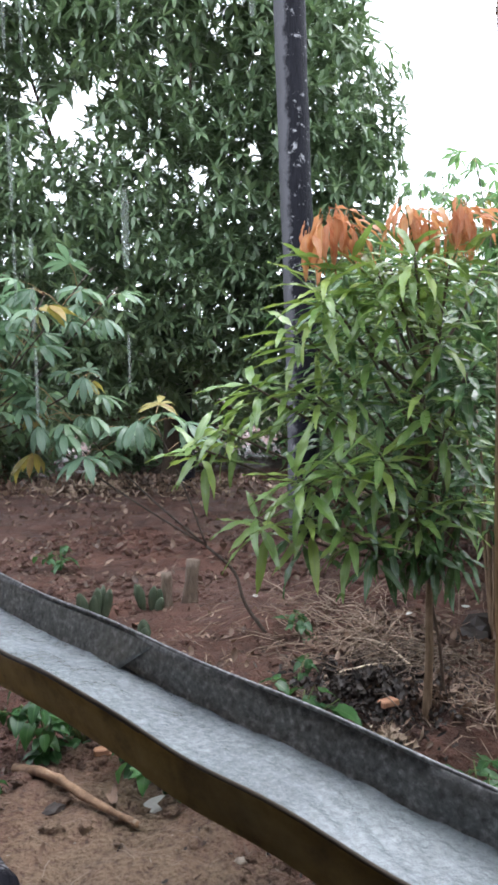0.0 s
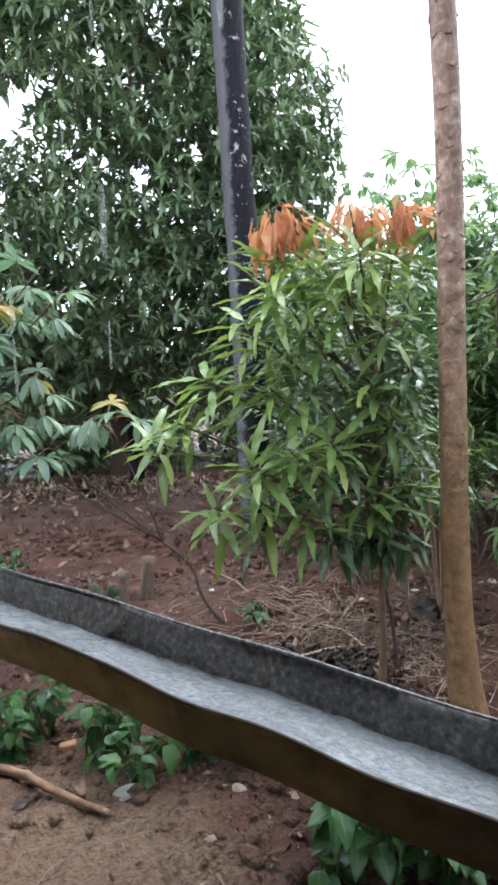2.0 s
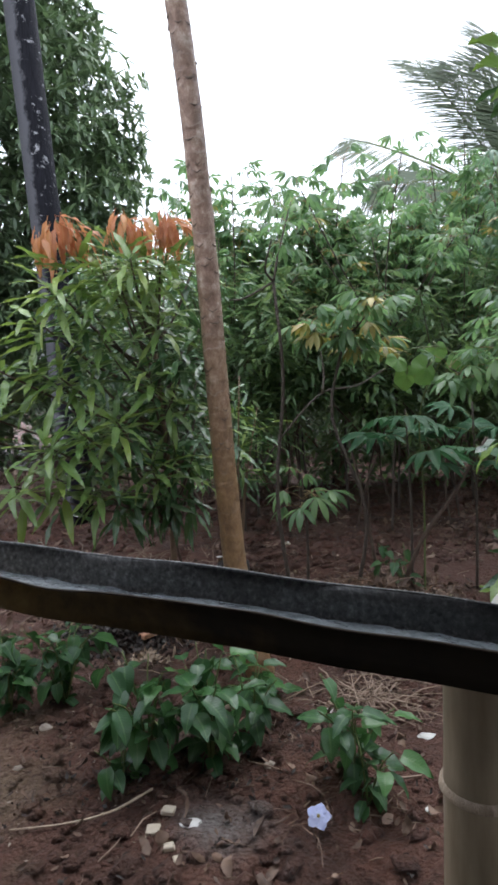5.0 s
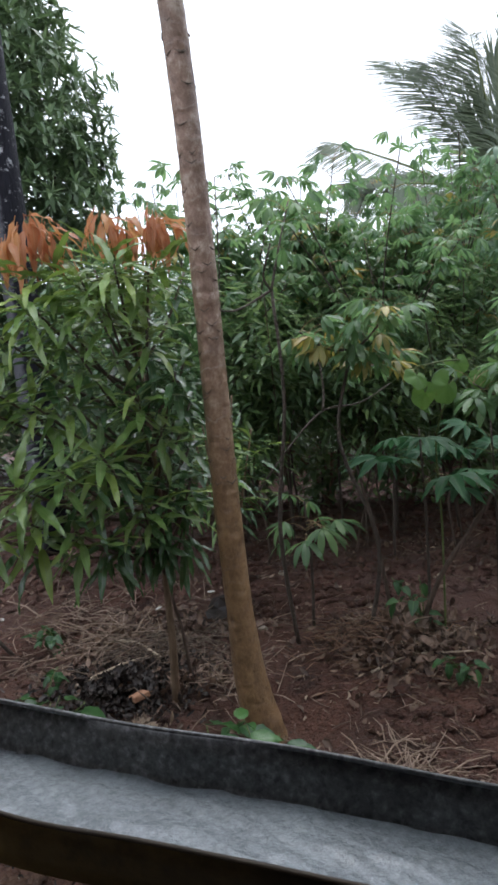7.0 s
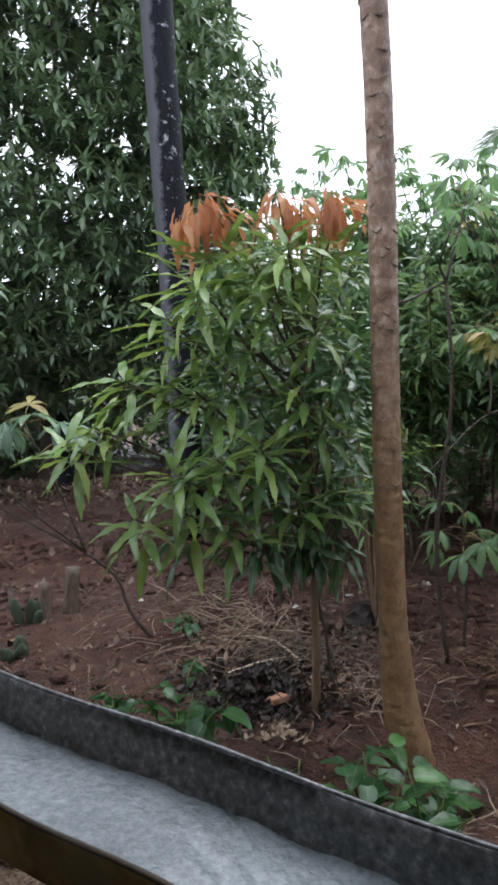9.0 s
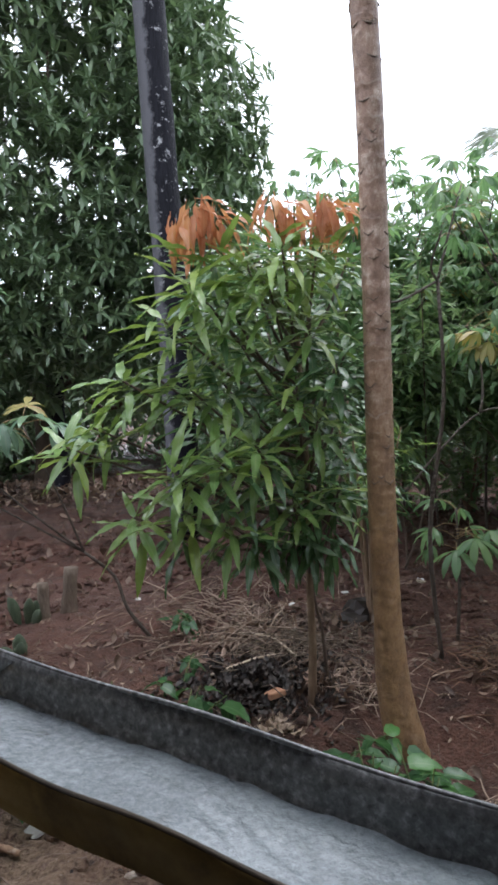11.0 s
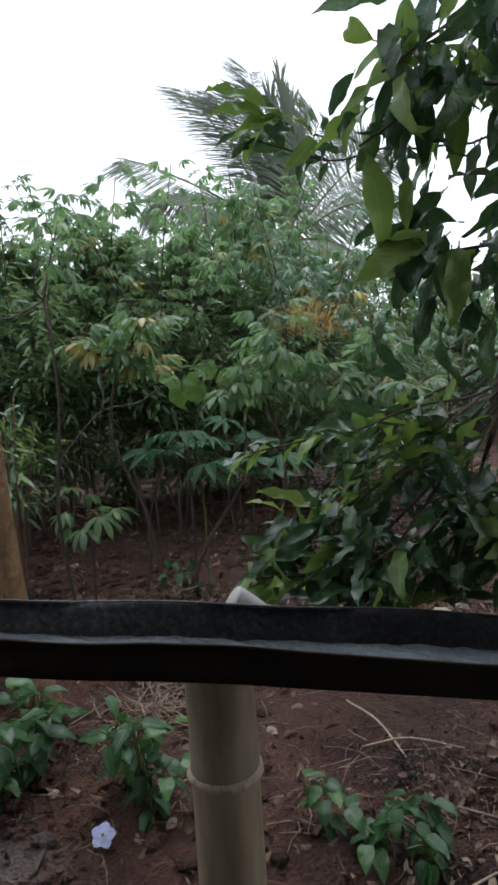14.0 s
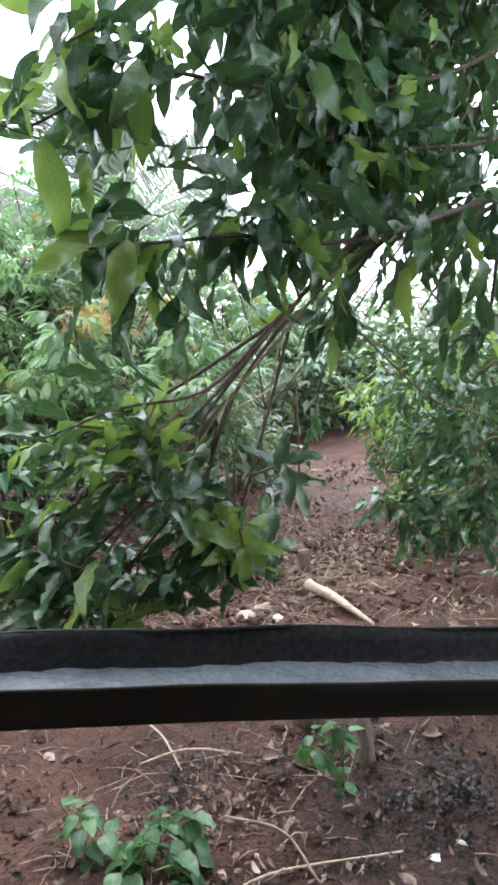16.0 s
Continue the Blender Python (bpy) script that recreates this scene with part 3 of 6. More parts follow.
def ground_height(x, y):
    x, y = np.asarray(x, float), np.asarray(y, float)
    near = np.exp(-((x - 1) ** 2 + (y - 3) ** 2) / 90.0)
    h = 0.10 * (value_noise(x * 0.7 + 40, y * 0.7 + 40) - 0.5) + 0.055 * (value_noise(x * 2.3 + 9, y * 2.3 + 70) - 0.5)
    h = h + 0.042 * (value_noise(x * 7.0 + 90, y * 7.0 + 20) - 0.5) + 0.024 * (value_noise(x * 19.0 + 50, y * 19.0 + 80) - 0.5)
    hollow = 0.12 * np.exp(-((x - 1.02) ** 2 + (y - 2.32) ** 2) / 0.09)
    return h * (0.35 + 0.65 * near) - 0.012 - hollow


def on_ground(x, y, lift=0.0):
    return Vector((x, y, float(ground_height(x, y)) + lift))


def ground_axis(lo, hi, step, far):
    line = list(np.arange(lo, hi + 1e-6, step))
    d, a, b = step, [], []
    x = lo
    while x > -far:
        d *= 1.22
        x -= d
        a.append(x)
    d, x = step, hi
    while x < far:
        d *= 1.22
        x += d
        b.append(x)
    return np.array(a[::-1] + line + b)


def build_ground():
    xs, ys = ground_axis(-2.6, 5.2, 0.035, 400), ground_axis(-0.6, 6.2, 0.035, 400)
    gx, gy = np.meshgrid(xs, ys)
    gz = ground_height(gx, gy)
    nx, ny = len(xs), len(ys)
    i = (np.arange(ny - 1)[:, None] * nx + np.arange(nx - 1)[None, :]).ravel()
    t = np.concatenate([np.stack([i, i + 1, i + nx + 1], 1), np.stack([i, i + nx + 1, i + nx], 1)])
    v = np.stack([gx.ravel(), gy.ravel(), gz.ravel()], 1)
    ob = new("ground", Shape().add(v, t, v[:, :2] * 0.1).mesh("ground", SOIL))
    return tagged(ob, "wet reddish-brown bare garden soil with scattered litter", "ground", kind="structure")


ground = build_ground()


# ---- house under whose eaves the camera stands ----
UX, UY, NX, NY = 0.782, -0.624, 0.624, 0.782
HOUSE = Matrix(((UX, NX, 0, 0.0), (UY, NY, 0, 0.66), (0, 0, 1, 0), (0, 0, 0, 1)))


def box(name, x0, x1, y0, y1, z0, z1, material, label, category, kind="structure", bevel=0.008):
    bm = bmesh.new()
    bmesh.ops.create_cube(bm, size=1)
    for q in bm.verts:
        q.co = Vector(((x0 + x1) / 2 + q.co.x * (x1 - x0), (y0 + y1) / 2 + q.co.y * (y1 - y0), (z0 + z1) / 2 + q.co.z * (z1 - z0)))
    bmesh.ops.bevel(bm, geom=bm.edges[:], offset=bevel, segments=2, affect="EDGES")
    bm.transform(HOUSE)
    me = bpy.data.meshes.new(name)
    bm.to_mesh(me)
    bm.free()
    me.materials.append(material)
    return tagged(new(name, me), label, category, kind=kind)


box("veranda_floor", -5, 5, -2.4, -0.12, -0.2, 0.12, CEMENT, "worn grey cement veranda floor beside the garden", "floor")
box("wall_house", -5, 5, -2.6, -2.4, -0.2, 3.0, PLASTER, "plain faded plaster house wall behind the veranda", "wall")


def veranda_roof():
    v, uv, t = [], [], []
    n = 200
    for i in range(n + 1):
        x = -5 + 10 * i / n
        wave = 0.016 * math.sin(2 * math.pi * x / 0.1)
        for y, z in ((-2.6, 2.98), (0.02, 2.2)):
            for off in (0.0, 0.012):
                v.append(HOUSE @ Vector((x, y, z + wave + off)))
                uv.append((x, y))
    for i in range(n):
        a, b = 4 * i, 4 * i + 4
        for p, q in ((0, 2), (3, 1), (2, 3), (1, 0)):
            t += [(a + p, b + p, b + q), (a + p, b + q, a + q)]
    ob = new("veranda_roof", Shape().add(v, t, uv).mesh("veranda_roof", TIN))
    return tagged(ob, "corrugated rusty tin veranda roof above the gutter", "roof", kind="structure")


veranda_roof()


# ---- rain gutter on its bamboo post ----
def eased(c, x, lo=-0.75, hi=1.45):
    q = min(max(x, lo), hi)
    return c[0] + c[1] * q + c[2] * q * q + c[3] * q ** 3 + (c[1] + 2 * c[2] * q + 3 * c[3] * q * q) * (x - q)


FAR_Y, FAR_Z = (0.7401, -0.8092, 0.0366, -0.0189), (1.0901, -0.0750, -0.0197, -0.0122)
NEAR_OFF = (-0.1997, 0.0400, -0.0043, -0.0293)


def dents(x):
    """Waves along the bent near edge of the sheet."""
    waves = ((-0.0000, -0.660), (-0.0000, -0.575), (-0.0000, -0.490), (-0.0038, -0.405), (-0.0043, -0.320), (0.0068, -0.235), (0.0043, -0.150), (-0.0085, -0.065), (0.0031, 0.020), (-0.0088, 0.105), (0.0013, 0.190), (0.0044, 0.275), (0.0071, 0.360), (0.0013, 0.445), (0.0070, 0.530), (0.0078, 0.615), (0.0021, 0.700), (-0.0008, 0.785), (-0.0030, 0.870), (-0.0014, 0.955), (-0.0036, 1.040), (-0.0045, 1.125), (-0.0020, 1.210), (-0.0001, 1.295), (-0.0000, 1.380), (-0.0000, 1.465))
    return sum(h * math.exp(-((x - c) / 0.055) ** 2) for h, c in waves)


def gutter_section(x):
    """Far rim, far foot, near foot, near rim at x."""
    far = Vector((x, eased(FAR_Y, x), eased(FAR_Z, x) + 0.002 * math.sin(x * 23)))
    rim_y, rim_z = far.y + NEAR_OFF[0] + NEAR_OFF[1] * x, eased(FAR_Z, x) + NEAR_OFF[2] + NEAR_OFF[3] * x
    near = Vector((x, rim_y - 0.7 * dents(x), rim_z + dents(x)))
    base = Vector((x, rim_y + 0.01 + 0.3 * dents(x), rim_z - 0.05 + 0.3 * dents(x)))
    foot = Vector((x, far.y - 0.014, far.z - 0.062))
    return far, foot, base, near


def build_gutter():
    top = thing("rain_gutter", "bent galvanised sheet-metal rain gutter carrying rushing water", "gutter")
    xs = np.linspace(-1.5, 2.9, 261)
    names = (("far_side", 0, 1, ZINC, "grey weathered zinc side"), ("bottom", 1, 2, ZINC, ""), ("near_side", 2, 3, RUST, "rust-brown stained side"), ("near_side_lap", 2, 3, RUST, "rust-brown side with painted-in shade"))
    for name, a, b, material, label in names:
        v, uv, t = [], [], []
        span = xs if not name.startswith("near_side") else [x for x in xs if (x < -0.09 if name == "near_side" else x > -0.12)]
        for x in span:
            c = gutter_section(x)
            p, q = c[a], c[b]
            if name == "near_side_lap":
                p, q = p - Vector((0, 0.002, 0)), q - Vector((0, 0.002, 0))
            across = Vector((1, -0.8, 0)).normalized()
            normal = across.cross(q - p).normalized() * 0.0016
            for w in (0.0, 0.33, 0.67, 1.0):
                m = p.lerp(q, w)
                if name == "far_side":
                    m = m + Vector((0.6, 0.8, 0)) * (0.004 * math.sin(x * 19 + w * 2) * (1 - w))
                v += [m + normal, m - normal]
                uv += [(x, w), (x, w)]
        for i in range(len(span) - 1):
            o, n = 8 * i, 8 * i + 8
            for j in range(3):
                for s in (0, 1):
                    k = 2 * j + s
                    t += [(o + k, n + k, n + k + 2), (o + k, n + k + 2, o + k + 2)]
            for k in (0, 6):
                t += [(o + k, n + k, n + k + 1), (o + k, n + k + 1, o + k + 1)]
        me = Shape().add(v, t, uv).mesh(name, material)
        part(name, me, top, label)
    v, uv, t = [], [], []
    for i in range(61):
        for j in range(4):
            w = j / 3
            x = -0.75 + (0.62 - 0.06 * w) * i / 60
            far, foot, base, near = gutter_section(x)
            inward = Vector((-0.62, -0.78, 0.0))
            m = far.lerp(foot, 0.06 + 0.94 * w) + inward * (0.004 + 0.004 * w + 0.006 * w * max(0, (i - 48) / 12))
            v += [m + inward * 0.0008, m - inward * 0.0008]
            uv += [(x, w), (x, w)]
    for i in range(60):
        o, n = 8 * i, 8 * i + 8
        for j in range(3):
            for s in (0, 1):
                k = 2 * j + s
                t += [(o + k, n + k, n + k + 2), (o + k, n + k + 2, o + k + 2)]
    for j in range(3):
        a = 480 + 2 * j
        t += [(a, a + 1, a + 3), (a, a + 3, a + 2)]
    part("lap_sheet", Shape().add(v, t, uv).mesh("lap_sheet", ZINC), top, "overlapping zinc sheet end")
    lip = Shape()
    for end in (0, 3):
        lip.join(tube([gutter_section(x)[end] for x in xs], [0.0028] * len(xs), 6))
        part("rim_far" if end == 0 else "rim_near", lip.mesh("rim", ZINC if end == 0 else DARK_SHEET), top, "folded sheet edge")
        lip = Shape()
    return top


def build_water():
    v, uv, t = [], [], []
    xs, k = np.linspace(-1.48, 2.88, 640), 13
    for x in xs:
        far, foot, base, near = gutter_section(x)
        a, b = foot.lerp(far, 0.2), base.lerp(near, 0.3)
        for j in range(k):
            p = a.lerp(b, 0.015 + 0.97 * j / (k - 1))
            along = x * 1.28
            rip = 0.004 * (float(value_noise(along * 26 + 10, j * 0.9 + x * 9)) - 0.5) + 0.003 * (float(value_noise(along * 70 + 40, j * 1.7)) - 0.5)
            v.append((p.x, p.y, p.z + rip))
            uv.append((along, j / k))
    for i in range(len(xs) - 1):
        for j in range(k - 1):
            a, b = i * k + j, (i + 1) * k + j
            t += [(a, a + 1, b + 1), (a, b + 1, b)]
    ob = new("gutter_water", Shape().add(v, t, uv).mesh("gutter_water", WATER))
    return tagged(ob, "shallow grey-white rain water rushing along the gutter", "water", kind="structure")


gutter = build_gutter()
build_water()


def bamboo_pole(name, label, foot, head, r, nodes, group="", material=BAMBOO):
    """A culm with swollen nodes; each node ring is a part."""
    top = thing(name, label, "post", foot, group)
    f, h = Vector((0, 0, 0)), Vector(head) - Vector(foot)
    length = h.length
    steps = 60
    pts, radii = [], []
    for i in range(steps + 1):
        u = i / steps
        pts.append(h * u + Vector((0.002 * math.sin(u * 9), 0.002 * math.cos(u * 7), 0)))
        near = min(abs(u * length - n) for n in nodes)
        radii.append(r * (1.0 + 0.03 * math.exp(-(near / 0.03) ** 2)) * (1.04 - 0.08 * u))
    part("culm", tube(pts, radii, 28).mesh("culm", material), top)
    for n in nodes:
        c, d = h * (n / length), h.normalized() * 0.006
        part("node_ring", tube([c - d * 1.6, c - d * 0.6, c + d * 0.5, c + d * 1.4], [r * 1.0, r * 1.11, r * 1.09, r * 1.0], 28, cap=False).mesh("node_ring", PALE_STICK), top, "pale raised bamboo node")
    return top


bamboo_pole("bamboo_post", "thick yellowish bamboo post holding up the gutter", (0.694, 0.285, -0.05), (0.688, 0.245, 0.962), 0.057, (0.16, 0.46, 0.785))
bamboo_pole("bamboo_post", "thick yellowish bamboo post holding up the gutter", (-1.42, 1.82, -0.05), (-1.42, 1.82, 1.07), 0.05, (0.2, 0.5, 0.8))
bamboo_pole("bamboo_peg", "short pale bamboo peg wedged behind the gutter", (0.85, 0.205, 0.885), (0.742, 0.272, 0.998), 0.027, (0.06, 0.11), material=PALE_BIT)


# ---- trees ----
def papaya_trunk():
    top = thing("papaya_tree", "slender ringed brown papaya trunk rising out of the soil", "tree", (1.011, 2.427, -0.03))
    line = bow([(0.035, 0.000, -0.17), (0.000, 0.000, -0.02), (-0.032, 0.000, 0.12), (-0.055, 0.000, 0.3), (-0.078, -0.019, 0.63), (-0.097, -0.045, 1), (-0.112, -0.076, 1.35), (-0.130, -0.119, 1.75), (-0.157, -0.176, 2.2), (-0.205, -0.250, 2.7), (-0.283, -0.337, 3.2), (-0.372, -0.416, 3.6), (-0.527, -0.527, 4.1)], 16)
    radii = []
    for i, p in enumerate(line):
        scar = 0.5 + 0.5 * math.sin(p.z * 105 + 2.5 * math.sin(p.z * 9))
        r = 0.078 - 0.022 * min(1, max(0, p.z) / 0.5) - 0.0045 * max(0, p.z)
        radii.append(r * (1 + (0.003 + 0.013 * min(1, max(0, p.z - 0.9))) * scar ** 3 + 0.2 * max(0, -0.04 - p.z) / 0.12))
    part("trunk", tube(line, radii, 18, 0.018).mesh("trunk", PAPAYA_BARK), top)
    for i in range(120):
        z = rand(1.0, 3.6)
        k = min(range(len(line)), key=lambda j: abs(line[j].z - z))
        a = rand(0, 6.28)
        c = line[k] + Vector((math.cos(a), math.sin(a), 0)) * radii[k] * 0.99
        t = Vector((-math.sin(a), math.cos(a), 0)) * rand(0.012, 0.022)
        up = Vector((0, 0, rand(0.003, 0.008)))
        out = Vector((math.cos(a), math.sin(a), 0)) * rand(0.002, 0.005)
        part("leaf_scar", tube([c - t + up - out * 0.8, c + out - up, c + t + up - out * 0.8], (0.002, 0.003, 0.002), 4).mesh("leaf_scar", STUMP), top)
    head = line[-1]
    stalks, crown = Shape(), Shape()
    for i in range(11):
        a, e = i * 2.4, rand(0.0, 0.7)
        d = turned(a, e)
        end = head + d * rand(0.55, 0.75)
        stalks.join(tube(bow([head - Vector((0, 0, rand(0, 0.15))), head + d * 0.35 + Vector((0, 0, 0.06)), end], 3), (0.009, 0.005), 6))
        crown.join(CASSAVA_SHAPES[i % 4], aim(end - d * 0.1, d, size=2.2))
    part("leaf_stalks", stalks.mesh("leaf_stalks", GREEN_STEM), top)
    part("crown", crown.mesh("crown", WEED_LEAF, GREEN_STEM), top)
    return top


papaya_trunk()


def rosette(leaves, place, axis, count, kind, size=1.0, sag=0.35, spread=0.9):
    """Whorl of leaves round the end of a shoot."""
    axis = Vector(axis).normalized()
    side = axis.orthogonal().normalized()
    turn0 = rand(0, 6.28)
    for i in range(count):
        a = turn0 + i * 2.399
        u = i / max(1, count - 1)
        out = (Matrix.Rotation(a, 3, axis) @ side) * spread + axis * (0.85 - 1.0 * u + rand(-.2, .2)) + Vector((0, 0, -sag * rand(0.1, 1.9)))
        p = Vector(place) - axis * (0.1 * u) + out.normalized() * 0.018
        leaves.add(kind, aim(p, out, Vector((0, 0, 1)) + axis * 0.2 + Vector((rand(-.35, .35), rand(-.35, .35), 0)), size * rand(0.75, 1.15)))


def young_mango():
    base = Vector((0.70, 2.70, -0.03))
    top = thing("young_mango_tree", "young mango tree with glossy green leaves and copper-orange new leaves", "tree", base)
    wood = Shape()
    crotch = [Vector((0.01, 0.0, 0.55)), Vector((0.02, 0.01, 0.95)), Vector((0.0, 0.0, 1.35)), Vector((0.0, 0.03, 1.7))]
    part("trunk", tube(bow([(0, 0, -0.03), (0.01, -0.01, 0.3), *crotch], 4), (0.02, 0.008), 10, 0.07).mesh("trunk", TWIG), top)
    part("side_stem", tube(bow([(0.13, 0.16, -0.03), (0.09, 0.12, 0.3), (0.035, 0.06, 0.62), (0.1, 0.05, 1.2)], 5), (0.009, 0.005), 8, 0.06).mesh("side_stem", MANGO_BARK), top)
    tips = [(0.28, 2.46, 2.03, 1), (0.22, 2.5, 1.99, 1), (0.36, 2.5, 2.01, 1), (0.56, 2.5, 2.06, 1), (0.65, 2.52, 2.04, 1), (0.74, 2.42, 2.05, 1), (0.8, 2.5, 2.03, 1),
            (0.24, 2.4, 1.75, 0), (0.15, 2.5, 1.63, 0), (-0.01, 2.5, 1.42, 0), (0.12, 2.55, 1.42, 0), (0.336, 2.5, 1.42, 0), (0.14, 2.35, 1.1, 0), (0.29, 2.35, 1.14, 0), (-0.235, 2.55, 1.19, 0), (-0.13, 2.6, 1.25, 0),
            (0.56, 2.35, 1.85, 0), (0.45, 2.45, 1.82, 0), (0.7, 2.42, 1.84, 0), (0.76, 2.4, 1.45, 0), (0.0, 2.5, 0.92, 0), (0.33, 2.4, 0.9, 0), (0.18, 2.45, 0.94, 0), (0.42, 2.5, 1.55, 0), (0.62, 2.45, 1.38, 0),
            (0.71, 2.5, 1.24, 0), (0.6, 2.5, 0.95, 0), (0.73, 2.55, 1.03, 0), (0.52, 2.4, 1.73, 0), (0.37, 2.45, 1.69, 0), (0.68, 2.45, 1.62, 0), (0.83, 2.5, 1.5, 0), (0.23, 2.5, 1.38, 0), (0.45, 2.42, 1.17, 0),
            (0.95, 2.8, 1.9, 0), (0.97, 2.85, 1.6, 0), (0.92, 2.8, 1.32, 0), (0.55, 2.75, 1.9, 0), (0.3, 2.75, 1.75, 0), (0.8, 2.9, 1.75, 0), (0.6, 2.85, 1.6, 0), (0.45, 2.8, 1.4, 0), (0.75, 2.85, 1.4, 0),
            (0.6, 2.8, 1.2, 0), (0.88, 2.75, 1.12, 0), (0.5, 2.75, 1.02, 0), (0.28, 2.7, 1.22, 0), (0.82, 2.6, 0.95, 0), (0.7, 2.62, 0.8, 2), (0.6, 2.6, 0.82, 2), (0.8, 2.68, 0.78, 2), (0.48, 2.58, 0.84, 2), (0.66, 2.74, 0.88, 2), (0.86, 2.7, 0.98, 2)]
    random.seed(17)
    leaves = Leaves(top)
    for x, y, z, young in tips:
        tip = Vector((x, y, z)) - base
        start = crotch[0].lerp(crotch[3], min(1, max(0, (tip.z - 0.75) / 1.25)) * 0.9)
        mid = start.lerp(tip, 0.5) + Vector((0, 0, 0.04 if young == 1 else -0.05))
        part("branch", tube(bow([start, mid, tip], 4), (0.009, 0.004), 6).mesh("branch", GREEN_STEM if young == 1 else MANGO_BARK), top)
        way = (tip - mid).normalized() * 0.6 + Vector((rand(-.25, .25), rand(-.5, .0), 0.6))
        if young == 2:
            rosette(leaves, tip, way, 12, "dark_mango", 1.0, 1.3, 0.8)
        elif young:
            for i in range(14):
                d = turned(i * 2.399 + rand(-.4, .4), rand(-1.35, -0.75) if i % 5 else rand(-0.5, 0.0))
                at = tip + Vector((d.x, d.y, 0)).normalized() * rand(0.01, 0.045) + Vector((0, 0, rand(-0.05, 0.015)))
                leaves.add("young", aim(at, d, (d.x + rand(-.2, .2), d.y + rand(-.2, .2), 0.5), rand(0.7, 1.05)))
            rosette(leaves, tip - Vector((0, 0, 0.15)), (0, 0, 1), 6, "mango", 0.9, 0.25)
        else:
            # Back and inner whorls go darker: crown shade is put into leaf colour.
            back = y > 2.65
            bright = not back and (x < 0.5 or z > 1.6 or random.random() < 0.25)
            rosette(leaves, tip, way, random.choice((14, 16, 18)), "mango" if bright else "dark_mango", 1.0, 0.12, 1.25)
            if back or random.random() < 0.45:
                rosette(leaves, tip.lerp(mid, 0.45), way, 7, "dark_mango", 0.95, 0.5, 1.1)
    leaves.finish()
    return top


young_mango()


def big_tree():
    """The large dark mango tree behind, with gaps in its crown."""
    base = Vector((-1.2, 9.8, -0.05))
    top = thing("mango_tree", "large dense mango tree with dark green glossy foliage", "tree", base)
    part("trunk", tube(bow([(0, 0, 0), (0.05, 0, 0.8), (-0.05, 0.05, 1.6), (0.05, 0, 2.6)], 4), (0.24, 0.14), 12, 0.06).mesh("trunk", MANGO_BARK), top)
    lobes = [(-1.2, 7.2, 3.0, 1.5), (0.2, 7.0, 3.2, 1.15), (0.55, 7.2, 4.2, 1.0), (-0.6, 7.0, 4.6, 1.3), (-2.4, 7.2, 2.6, 1.3), (-2.6, 7.5, 5.4, 1.2), (0.1, 7.6, 5.6, 1.1), (-1.3, 7.8, 6.0, 1.3),
             (-0.3, 6.8, 2.2, 0.9), (0.6, 7.1, 2.5, 0.8), (1.0, 7.3, 3.4, 0.62), (1.15, 7.2, 4.0, 0.45), (-3.4, 8.0, 3.6, 1.3), (0.6, 7.3, 5.0, 0.6), (-1.5, 8.6, 2.6, 1.2), (-3.2, 7.6, 2.0, 0.9), (-4.4, 8.2, 4.8, 1.6), (-4.6, 8.5, 2.6, 1.4),
             (-1.3, 7.2, 1.7, 0.7), (-2.2, 7.4, 1.4, 0.7), (0.3, 7.4, 1.6, 0.7)]
    random.seed(19)
    gaps = [(rand(-2.3, -1.3), 7.0, rand(3.85, 4.55), rand(0.05, 0.12)) for i in range(16)] + [(rand(-2.6, 0.9), 7.0, rand(2.9, 5.6), rand(0.03, 0.07)) for i in range(26)]
    gaps += [(-1.75, 7.0, 4.22, 0.2), (-1.95, 7.0, 4.1, 0.14), (-1.58, 7.0, 4.33, 0.12), (0.03, 7.0, 3.78, 0.11), (-2.25, 7.0, 3.72, 0.16), (-0.55, 7.0, 3.5, 0.12), (-2.0, 7.0, 3.35, 0.12), (-0.9, 7.0, 4.7, 0.12)]
    eye = Vector((0.0, 0.0, 1.42))
    crown = Shape()
    for lx, ly, lz, r in lobes:
        c = eye + (Vector((lx, ly, lz)) - eye) * ((ly + 0.75) / ly)
        r *= 1.13
        if lx > -2.8:
            part("bough", tube(bow([(0, 0, rand(1.3, 2.4)), (c - base) * 0.55 + Vector((0, 0, 0.2)), c - base], 4), (0.05, 0.015), 7).mesh("bough", MANGO_BARK), top)
        for i in range(int(390 * r * r)):
            d = Vector((random.gauss(0, 1), random.gauss(0, 1), random.gauss(0, 1))).normalized()
            if d.y > 0.35:
                continue
            p = c + d * r * rand(0.55, 1.06)
            if p.z < 0.9 or p.y < 6.5:
                continue
            hole = False
            for gx, gy, gz, gr in gaps:
                q = eye + (p - eye) * ((gy - eye.y) / (p.y - eye.y))
                if (q.x - gx) ** 2 + (q.z - gz) ** 2 < gr * gr * rand(0.75, 1.2):
                    hole = True
            if hole:
                continue
            out = (d + Vector((0, -0.2, 0.25))).normalized()
            side = out.orthogonal().normalized()
            a0 = rand(0, 6.28)
            for k in range(random.choice((7, 8, 9))):
                w = (Matrix.Rotation(a0 + k * 2.4, 3, out) @ side) + out * rand(-0.1, 0.9) + Vector((0, 0, rand(-0.3, 0.45)))
                crown.join(TREE_SHAPES[k % 3], aim(p - base, w, out * 0.25 + Vector((rand(-.4, .4), rand(-.3, .3), 1.0)), rand(0.65, 1.1)))
    for i in range(5200):
        x, z = rand(-6.5, 1.6), rand(0.9, 7.2)
